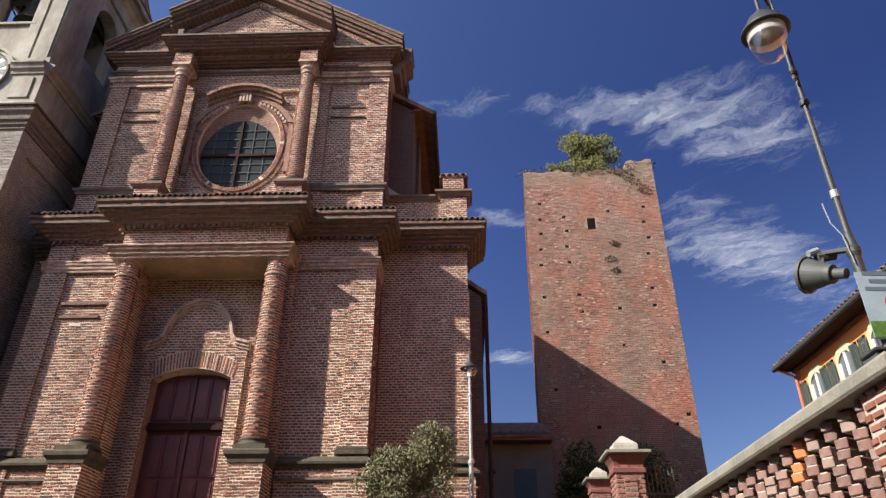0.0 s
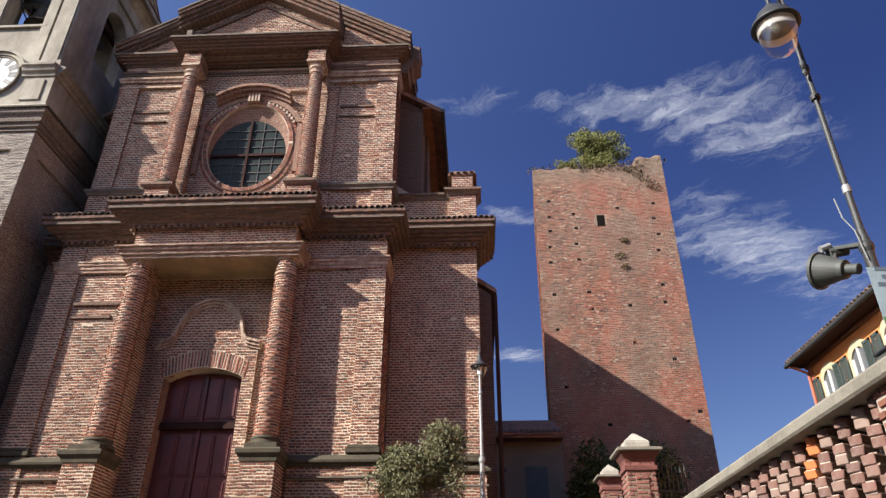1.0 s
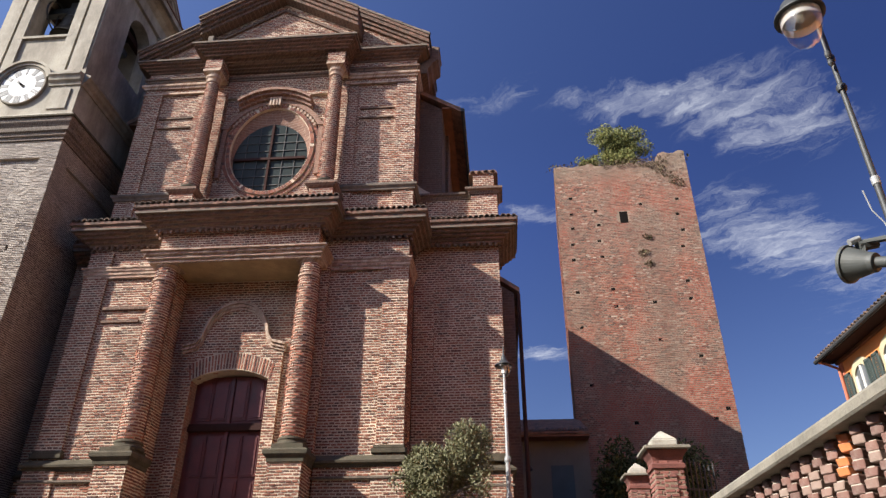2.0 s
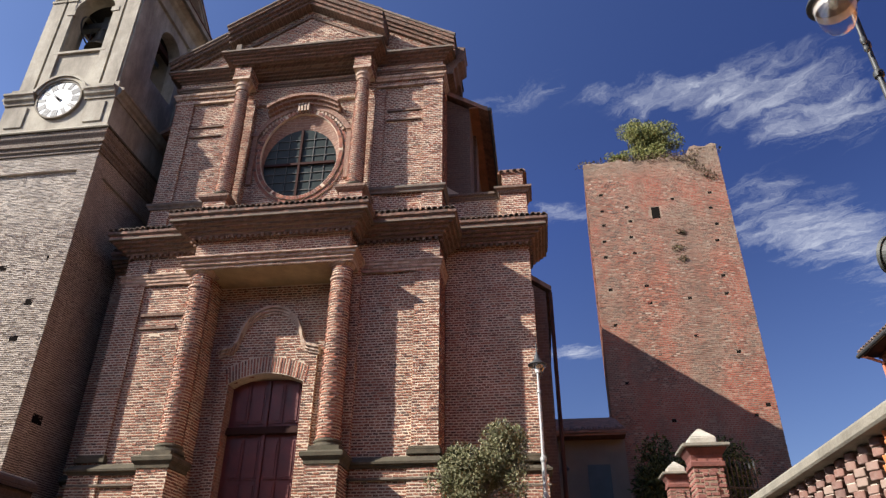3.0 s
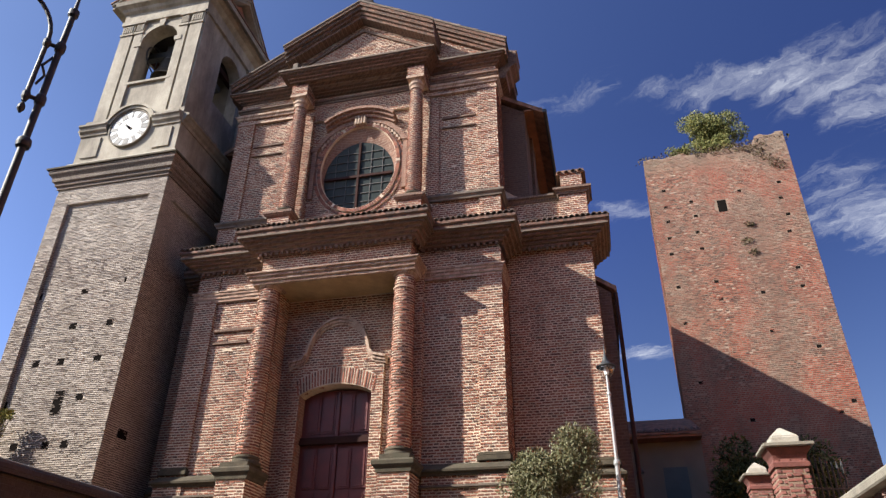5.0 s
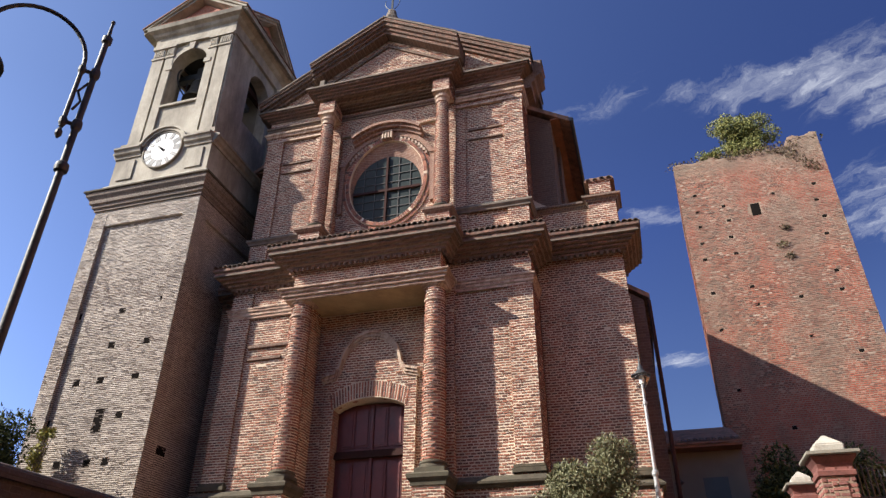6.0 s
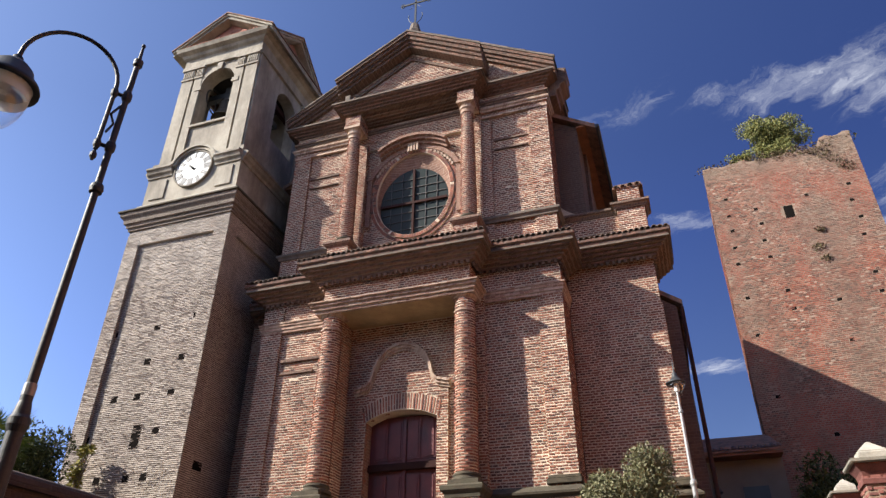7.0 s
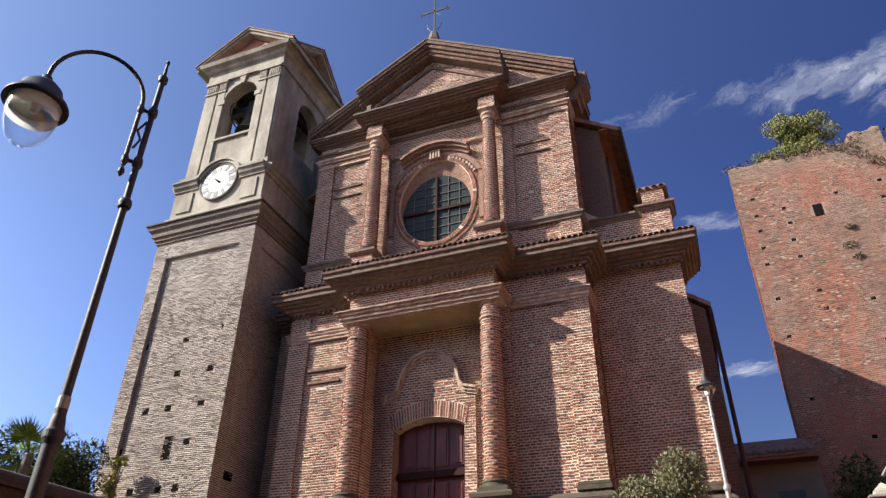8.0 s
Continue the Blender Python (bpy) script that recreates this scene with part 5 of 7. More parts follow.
def build_bell_tower():
    x0, x1, y0, y1 = -17.60, -13.36, 16.2, 20.7
    xm, ym = (x0 + x1) / 2, (y0 + y1) / 2
    T = thing("bell_tower", (xm, ym, TERRACE), "tall pale brick bell tower with a cream stucco belfry and clock", "bell tower")
    m = Masonry(40, 0.060)
    box(m.core, x0 + 0.12, x1 - 0.12, y0 + 0.12, y1, TERRACE, 15.7)
    holes = [(-1.6, 11.12), (0.06, 11.15), (1.51, 11.4), (-1.69, 9.95), (0.0, 9.97), (1.27, 9.99), (-0.93, 8.83), (-0.07, 8.84), (1.17, 8.87), (0.92, 7.71), (1.59, 7.78), (-1.6, 7.62), (-0.8, 6.36), (0.23, 6.36), (0.85, 6.37)]

    def pierced(u, z):
        x = x0 + 0.12 + u
        if abs(x - (xm + 0.24)) < 0.09 and 7.25 < z < 7.92:
            return True
        return any(abs(x - (xm + hx)) < 0.10 and abs(z - hz) < 0.085 for hx, hz in holes)
    m.face((x0 + 0.12, y0 + 0.12, 0), (1, 0, 0), (0, -1, 0), x1 - x0 - 0.24, 11.6, TERRACE, pierced)
    m.face((x1 - 0.12, y0 + 0.12, 0), (0, 1, 0), (1, 0, 0), y1 - y0 - 0.12, 11.6, TERRACE)
    for a, b in ((x0, x0 + 0.55), (x1 - 0.55, x1)):
        m.block(a, b, y0, y0 + 0.4, TERRACE, 15.0, "frl", "corner_strip", "raised brick corner strip")
    m.block(x1 - 0.4, x1 - 0.002, y0 + 0.002, y0 + 0.55, TERRACE, 15.0, "r", "corner_strip")
    m.block(x1 - 0.4, x1, y1 - 0.5, y1, TERRACE, 15.0, "r", "corner_strip")
    m.block(x0 + 0.01, x1 - 0.01, y0 + 0.01, y1, 14.55, 15.3, "fr", "panel_head")
    m.finish("shaft", T, "pale weathered brick shaft with a sunk panel", M_PALE, M_PALE_MORTAR)
    # openings are not cut: flush dark plates carry their inner shade as colour
    for hx, hz in holes:
        part("putlog_hole", boxes((xm + hx - 0.125, xm + hx + 0.125, y0 + 0.1165, y0 + 0.13, hz - 0.105, hz + 0.105)), M_BLACK_HOLE, T)
    part("slit_window", boxes((xm + 0.07, xm + 0.40, y0 + 0.1165, y0 + 0.13, 7.22, 7.95)), M_BLACK_HOLE, T, "narrow dark slit")
    part("side_hole", boxes((x1 - 0.115, x1 - 0.105, y0 + 0.65, y0 + 1.1, 6.65, 6.9)), M_BLACK_HOLE, T)

    def square(e):
        return [(x0 - e, y1 + e), (x0 - e, y0 - e), (x1 + e, y0 - e), (x1 + e, y1 + e), (x0 - e, y1 + e)]
    bm = bmesh.new()
    sweep(bm, square(0), [(-0.02, 15.2), (0.05, 15.2), (0.06, 15.3), (0.12, 15.32), (0.13, 15.42), (0.20, 15.46), (0.22, 15.6), (0.32, 15.72), (0.34, 15.86), (0.30, 15.90), (-0.4, 16.02)])
    cor = part("brick_cornice", bm, M_PALEMOULD, T, "stepped pale brick cornice")
    bm = bmesh.new()
    sweep(bm, square(0), [(0.10, 15.87), (0.40, 15.865), (0.40, 15.925), (-0.3, 16.04)])
    part("slate_lip", bm, M_STONE, cor, "dark slate lip")
    # stucco clock stage
    e = -0.10
    bm = boxes((x0 - e, x1 + e, y0 - e, y1 + e, 15.9, 18.3))
    sweep(bm, square(-0.10), [(-0.02, 15.95), (0.14, 15.95), (0.14, 16.25), (0.08, 16.34), (-0.02, 16.36)])
    part("clock_stage", bm, M_CREAM, T, "cream stucco stage with mouldings")
    for a, b in ((x0 + 0.35, xm - 1.10), (xm + 1.10, x1 - 0.35)):
        part("stucco_panel", boxes((a, b, y0 + 0.05, y0 + 0.12, 16.55, 17.42), bevel=0.02), M_CREAM, T)
    bm = bmesh.new()
    for (a, b) in ((x0 + 0.08, xm - 0.93), (xm + 0.93, x1 - 0.08)):
        sweep(bm, [(a, y0 + 0.11), (b, y0 + 0.11)] if a > xm else [(a, y0 + 0.11), (b, y0 + 0.11)],
              [(-0.02, 17.56), (0.06, 17.56), (0.08, 17.66), (0.16, 17.72), (0.20, 17.84), (0.26, 17.88), (0.26, 17.96), (-0.02, 18.06)])
    sweep(bm, [(x1 - 0.11, y0 + 0.1), (x1 - 0.11, y1)], [(-0.02, 17.56), (0.06, 17.56), (0.08, 17.66), (0.16, 17.72), (0.20, 17.84), (0.26, 17.88), (0.26, 17.96), (-0.02, 18.06)])
    sweep(bm, [(x0 + 0.11, y1), (x0 + 0.11, y0 + 0.1)], [(-0.02, 17.56), (0.06, 17.56), (0.08, 17.66), (0.16, 17.72), (0.20, 17.84), (0.26, 17.88), (0.26, 17.96), (-0.02, 18.06)])
    cz, cr = 17.62, 0.80
    hood = [(xm + 1.0 * math.cos(a), cz + 1.0 * math.sin(a)) for a in [radians(18 + 144 * i / 20) for i in range(21)]]
    ribbon(bm, hood, 0.09, y0 - 0.12, y0 + 0.12)
    ribbon(bm, [(xm + (x - xm) * 0.9, cz + (z - cz) * 0.9) for x, z in hood], 0.10, y0 - 0.05, y0 + 0.12)
    part("clock_cornice", bm, M_CREAM, T, "grey weathered stucco cornice arching over the clock")
    # clock
    bm = bmesh.new()
    prism(bm, [(xm + cr * math.cos(2 * math.pi * i / 48), cz + cr * math.sin(2 * math.pi * i / 48)) for i in range(48)], y0 + 0.02, y0 + 0.12)
    clock = part("clock", bm, M_DIAL, T, "white round clock dial with dark numeral bars")
    rim = bmesh.new()
    ribbon(rim, [(xm + cr * math.cos(2 * math.pi * i / 48), cz + cr * math.sin(2 * math.pi * i / 48)) for i in range(48)], 0.06, y0 - 0.01, y0 + 0.12, closed=True)
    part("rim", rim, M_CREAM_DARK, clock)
    for k in range(12):
        a = math.radians(90 - 30 * k)
        wide = (1, 2, 3, 3, 2, 2, 3, 3, 3, 2, 2, 3)[k]
        bm = bmesh.new()
        for j in range(wide):
            o = (j - (wide - 1) / 2) * 0.080
            cx, czz = xm + 0.62 * math.cos(a) - o * math.sin(a), cz + 0.62 * math.sin(a) + o * math.cos(a)
            d, nrm = Vector((math.cos(a), math.sin(a))) * 0.15, Vector((-math.sin(a), math.cos(a))) * 0.033
            prism(bm, [(cx - d.x - nrm.x, czz - d.y - nrm.y), (cx + d.x - nrm.x, czz + d.y - nrm.y), (cx + d.x + nrm.x, czz + d.y + nrm.y), (cx - d.x + nrm.x, czz - d.y + nrm.y)], y0 + 0.008, y0 + 0.021)
        part("numeral", bm, M_BLACK, clock)
    for ang, ln, w in ((radians(90 - 305), 0.42, 0.06), (radians(90 - 318), 0.60, 0.045)):
        bm = bmesh.new()
        d, nrm = Vector((math.cos(ang), math.sin(ang))), Vector((-math.sin(ang), math.cos(ang))) * w
        prism(bm, [(xm - d.x * 0.1 - nrm.x, cz - d.y * 0.1 - nrm.y), (xm + d.x * ln, cz + d.y * ln), (xm - d.x * 0.1 + nrm.x, cz - d.y * 0.1 + nrm.y)], y0 - 0.012, y0 + 0.004)
        part("hand", bm, M_BLACK, clock)
    # belfry: four corner piers, arches on every side
    bx0, bx1, by0, by1 = x0 + 0.32, x1 - 0.32, y0 + 0.25, y1 - 0.32
    zs, zt, sill, spring, half = 18.3, 24.45, 20.05, 22.17, 0.78
    def arched(a0, a1, c, put0, put1, axis):
        bm = bmesh.new()
        arc = arch_pts(c, half, spring, half, 16)
        prism(bm, [(a0, zs), (a1, zs), (a1, sill), (a0, sill)], put0, put1, axis)
        prism(bm, [(a0, sill), (c - half, sill), (c - half, spring), (a0, spring)], put0, put1, axis)
        prism(bm, [(c + half, sill), (a1, sill), (a1, spring), (c + half, spring)], put0, put1, axis)
        prism(bm, [(a0, spring)] + arc + [(a1, spring), (a1, zt), (a0, zt)], put0, put1, axis)
        return bm
    part("belfry_wall", arched(bx0, bx1, xm, by0, by0 + 0.5, "y"), M_CREAM, T, "cream stucco wall with an arched opening")
    # back wall and ceiling take dark colours that stand for the shade inside
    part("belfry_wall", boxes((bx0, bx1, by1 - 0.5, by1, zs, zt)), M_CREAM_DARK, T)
    part("belfry_ceiling", boxes((bx0 + 0.5, bx1 - 0.5, by0 + 0.5, by1 - 0.5, 23.3, 23.5)), M_DARK, T)
    for a in (bx0 + 0.5, bx1 - 0.7):
        part("bell_beam", boxes((a, a + 0.2, by0 + 0.5, by1 - 0.5, 22.45, 22.7)), M_WOOD_DARK, T)
    part("belfry_wall", arched(by0 + 0.5, by1 - 0.5, ym + 0.35, bx1 - 0.5, bx1, "x"), M_CREAM, T)
    part("belfry_wall", arched(by0 + 0.5, by1 - 0.5, ym, bx0, bx0 + 0.5, "x"), M_CREAM, T)
    part("belfry_floor", boxes((bx0 + 0.5, bx1 - 0.5, by0 + 0.5, by1 - 0.5, 18.9, 19.1)), M_DARK, T)
    # pilasters and archivolts on front and side
    for a, b in ((bx0 - 0.02, bx0 + 0.52), (bx0 + 0.62, bx0 + 0.98), (bx1 - 0.98, bx1 - 0.62), (bx1 - 0.52, bx1 + 0.02)):
        part("pilaster", boxes((a, b, by0 - 0.09, by0 + 0.01, 18.35, 23.38), (a - 0.03, b + 0.03, by0 - 0.13, by0 + 0.01, 22.70, 22.80), (a - 0.05, b + 0.05, by0 - 0.16, by0 + 0.01, 23.26, 23.38)), M_CREAM, T, "flat stucco pilaster")
    for a, b in ((by0 - 0.02, by0 + 0.52), (by1 - 0.52, by1 + 0.02)):
        part("pilaster", boxes((bx1 - 0.01, bx1 + 0.09, a, b, 18.35, 23.38), (bx1 - 0.01, bx1 + 0.16, a - 0.05, b + 0.05, 23.26, 23.38)), M_CREAM, T)
        part("pilaster", boxes((bx0 - 0.09, bx0 + 0.01, a, b, 18.35, 23.38)), M_CREAM, T)
    for a, b in ((bx0 + 0.02, bx0 + 0.48), (bx0 + 0.64, bx0 + 0.96), (bx1 - 0.96, bx1 - 0.64), (bx1 - 0.48, bx1 - 0.02)):
        n = 5
        part("fluting", boxes(*[(a + (b - a) * (i + 0.2) / n, a + (b - a) * (i + 0.75) / n, by0 - 0.12, by0 - 0.08, 22.86, 23.22) for i in range(n)]), M_CREAM, T)
    bm = bmesh.new()
    arc = arch_pts(xm, half + 0.10, spring, half + 0.10, 18)
    ribbon(bm, arc, 0.18, by0 - 0.07, by0 + 0.02)
    for s in (-1, 1):
        c = xm + s * (half + 0.10)
        box(bm, c - 0.09, c + 0.09, by0 - 0.05, by0 + 0.01, 20.05, 21.97)
        box(bm, c - 0.15, c + 0.15, by0 - 0.12, by0 + 0.01, 21.96, 22.18)
    prism(bm, [(xm - 0.09, spring + half - 0.05), (xm + 0.09, spring + half - 0.05), (xm + 0.15, spring + half + 0.32), (xm - 0.15, spring + half + 0.32)], by0 - 0.14, by0 + 0.01)
    box(bm, xm - half - 0.2, xm + half + 0.2, by0 - 0.10, by0 + 0.3, 19.97, 20.07)
    part("archivolt", bm, M_CREAM, T, "moulded stucco arch frame")
    bm = bmesh.new()
    sweep(bm, [(bx0, by1), (bx0, by0), (bx1, by0), (bx1, by1), (bx0, by1)], [(-0.02, 23.38), (0.12, 23.38), (0.12, 23.52), (0.08, 23.54), (0.08, 23.95), (0.18, 24.02), (0.24, 24.14), (0.40, 24.22), (0.46, 24.38), (-0.02, 24.46)])
    part("belfry_cornice", bm, M_CREAM, T, "cream stucco cornice")
    # four gables
    g, zb = 2.28, 24.45
    for rise, axis, c, front, back in ((1.5, "y", xm, by0, by1), (1.85, "x", ym + 0.15, bx0, bx1)):
        bm = bmesh.new()
        prism(bm, [(c - g + 0.45, zb), (c + g - 0.45, zb), (c, zb + rise - 0.28)], front + 0.02, back - 0.02, axis)
        part("tympanum", bm, M_REDBRICK_FAR, T, "small red brick gable field")
        bm = bmesh.new()
        for s in (-1, 1):
            for ex, lo, hi in ((0.34, -0.24, -0.10), (0.42, -0.10, 0.0)):
                prism(bm, [(c, zb + rise + lo), (c + s * (g + 0.15), zb - 0.10 + lo + 0.05), (c + s * (g + 0.15), zb - 0.10 + hi + 0.05), (c, zb + rise + hi)], front - ex, back + ex, axis)
        part("gable_cornice", bm, M_CREAM, T, "cream raking cornice")
        bm = bmesh.new()
        for s in (-1, 1):
            prism(bm, [(c, zb + rise), (c + s * (g + 0.2), zb - 0.06), (c + s * (g + 0.2), zb + 0.0), (c, zb + rise + 0.07)], front - 0.46, back + 0.46, axis)
        part("roof", bm, M_TILE, T, "old clay tile roof")
    bm = bmesh.new()
    for i in range(22):
        x = bx0 + 0.1 + (bx1 - bx0 - 0.2) * i / 21
        lathe(bm, [(0.06, 0), (0.06, 0.05), (0.0, 0.10)], (x, by0 - 0.40, 24.40), 6)
    part("eave_tiles", bm, M_REDBRICK_FAR, T, kind="stuff")
    # bell with its headstock
    bx, by = xm - 0.08, by0 + 0.95
    bell = thing("bell", (bx, by, 20.8), "dark bronze church bell hung from an iron headstock", "bell")
    bm = bmesh.new()
    lathe(bm, [(0.50, 20.95), (0.57, 20.97), (0.54, 21.05), (0.43, 21.3), (0.36, 21.62), (0.32, 21.9), (0.22, 22.05), (0.05, 22.1)], (bx, by, 0), 24)
    part("body", bm, M_BRONZE, bell)
    part("headstock", boxes((bx - 1.2, bx + 1.2, by - 0.12, by + 0.12, 22.22, 22.5), (bx - 0.18, bx + 0.18, by - 0.15, by + 0.15, 22.05, 22.75)), M_IRON, bell)
    bm = bmesh.new()
    tube(bm, [(bx - 0.66, by + 0.62 * math.cos(k * math.pi / 12), 22.1 + 0.62 * math.sin(k * math.pi / 12)) for k in range(25)], 0.03, 6)
    tube(bm, [(bx - 0.66, by, 21.5), (bx - 0.66, by, 22.7)], 0.02, 6)
    part("wheel", bm, M_IRON, bell)
    bm = bmesh.new()
    tube(bm, [(bx, by, 22.0), (bx, by, 20.95)], 0.03, 6)
    lathe(bm, [(0.02, 20.75), (0.10, 20.83), (0.10, 20.92), (0.02, 21.0)], (bx, by, 0), 10)
    part("clapper", bm, M_IRON, bell)
    side = thing("bell", (bx1 - 0.95, ym, 20.8), "smaller bronze bell in the side opening", "bell")
    bm = bmesh.new()
    lathe(bm, [(0.38, 20.95), (0.43, 20.97), (0.40, 21.05), (0.32, 21.25), (0.27, 21.5), (0.24, 21.7), (0.16, 21.82), (0.04, 21.86)], (bx1 - 0.95, ym, 0), 20)
    part("body", bm, M_BRONZE, side)
    part("headstock", boxes((bx1 - 1.07, bx1 - 0.83, ym - 1.0, ym + 1.0, 21.95, 22.2), (bx1 - 1.1, bx1 - 0.8, ym - 0.15, ym + 0.15, 21.82, 22.4)), M_IRON, side)
    shrink = Matrix.Translation((0, 0, EYE)) @ Matrix.Scale(TOWER_K, 4) @ Matrix.Translation((0, 0, -EYE))
    for ob in (T, bell, side):
        ob.matrix_basis = shrink @ Matrix.Translation(ob.location)


M_BLACK_HOLE = plain("painted_hole_shade", (0.012, 0.010, 0.009), 1.0, vary=0.2)
M_PALEMOULD = brick_courses("pale_brick_mouldings", [(0.1, (0.085, 0.058, 0.042)), (0.5, (0.145, 0.10, 0.075)), (0.9, (0.23, 0.175, 0.135))], (0.28, 0.235, 0.19), length=0.13, patches=(0.075, 0.062, 0.048))
# grey of the clock rim; on the belfry's back wall it paints shade
M_CREAM_DARK = plain("grey_stucco_with_belfry_shade", (0.172, 0.148, 0.115), 0.9, vary=0.25, scale=2, dirt=(0.14, 0.12, 0.095))
M_REDBRICK_FAR = brick_courses("gable_field_brick", [(0.1, (0.26, 0.08, 0.05)), (0.9, (0.40, 0.15, 0.09))], (0.42, 0.28, 0.2))
M_BLACK_HOLE.node_tree.nodes["Principled BSDF"].inputs["Specular IOR Level"].default_value = 0.0
build_bell_tower()


# ================================================================ leaves
def leaf_cloud(rng, clumps, count, size, droop=0.0, thin=0.42):
    """Many small leaves gathered in clumps (centre, radii)."""
    v, f = [], []
    weights = [c[1][0] * c[1][1] * c[1][2] for c in clumps]
    for _ in range(count):
        (cx, cy, cz), (rx, ry, rz) = rng.choices(clumps, weights)[0]
        d = Vector((rng.gauss(0, 1), rng.gauss(0, 1), rng.gauss(0, 1))).normalized() * rng.uniform(0.35, 1.05) ** 0.5
        p = Vector((cx + d.x * rx, cy + d.y * ry, cz + d.z * rz))
        a = Vector((rng.gauss(0, 1), rng.gauss(0, 1), rng.gauss(0, 1) + d.z - droop)).normalized()
        b = a.orthogonal().normalized()
        b = (b * math.cos(k := rng.uniform(0, 6.28)) + a.cross(b) * math.sin(k)) * size * thin
        a = a * size * rng.uniform(0.6, 1.3)
        n = len(v)
        v += [p, p + a * 0.5 + b * 0.5, p + a, p + a * 0.5 - b * 0.5]
        f.append((n, n + 1, n + 2, n + 3))
    me = bpy.data.meshes.new("leaves")
    me.from_pydata([tuple(p) for p in v], [], f)
    return me


def clump_set(rng, centre, radii, n, size):
    out = []
    for _ in range(n):
        d = Vector((rng.gauss(0, 1), rng.gauss(0, 1), rng.gauss(0, 1))).normalized() * rng.uniform(0.2, 1.0)
        s = size * rng.uniform(0.6, 1.25)
        out.append(((centre[0] + d.x * radii[0], centre[1] + d.y * radii[1], centre[2] + d.z * radii[2]), (s, s, s * 0.85)))
    return out


def shrub(name, at, foot, radii, n, size, count, leaf, material, label, category, seed, thin=0.42, kind="", lobes=()):
    rng = random.Random(seed)
    t = thing(name, foot, label, category, kind=kind)
    bm = bmesh.new()
    clumps = clump_set(rng, at, radii, n, size)
    for c, r, k in lobes:
        clumps += clump_set(rng, c, r, k, size * 0.9)
    foot = Vector(foot)
    mid = foot.lerp(Vector(at), 0.55)
    tube(bm, [foot - Vector((0, 0, 0.05)), foot.lerp(mid, 0.5) + Vector((0.04, 0.02, 0)), mid], 0.05 + 0.04 * radii[0], 8, 0.03 + 0.02 * radii[0])
    for c, _ in clumps[:14]:
        c = Vector(c)
        tube(bm, [mid, mid.lerp(c, 0.5) + Vector((0, 0, 0.06)), c], 0.02 + 0.015 * radii[0], 6, 0.008)
    part("trunk", bm, M_BARK, t)
    part("crown", leaf_cloud(rng, clumps, count, leaf, thin=thin), material, t)
    return t


# ================================================================ the old brick tower
OLD_HOLES = [(0.7, 20.62), (0.67, 19.69), (0.66, 18.89), (0.59, 18.0), (0.55, 17.17), (1.82, 19.78), (1.9, 18.97), (1.83, 18.1), (1.88, 17.23), (0.59, 15.48),
         (2.18, 15.52), (2.22, 14.67), (0.61, 13.74), (3.96, 19.95), (3.92, 14.74), (3.9, 12.97), (5.68, 20.07), (5.59, 19.23), (5.69, 18.34), (5.56, 17.48),
         (5.48, 15.69), (5.47, 14.81), (5.45, 12.12), (5.58, 9.45), (6.11, 9.82), (0.78, 11.08), (2.43, 9.39)]


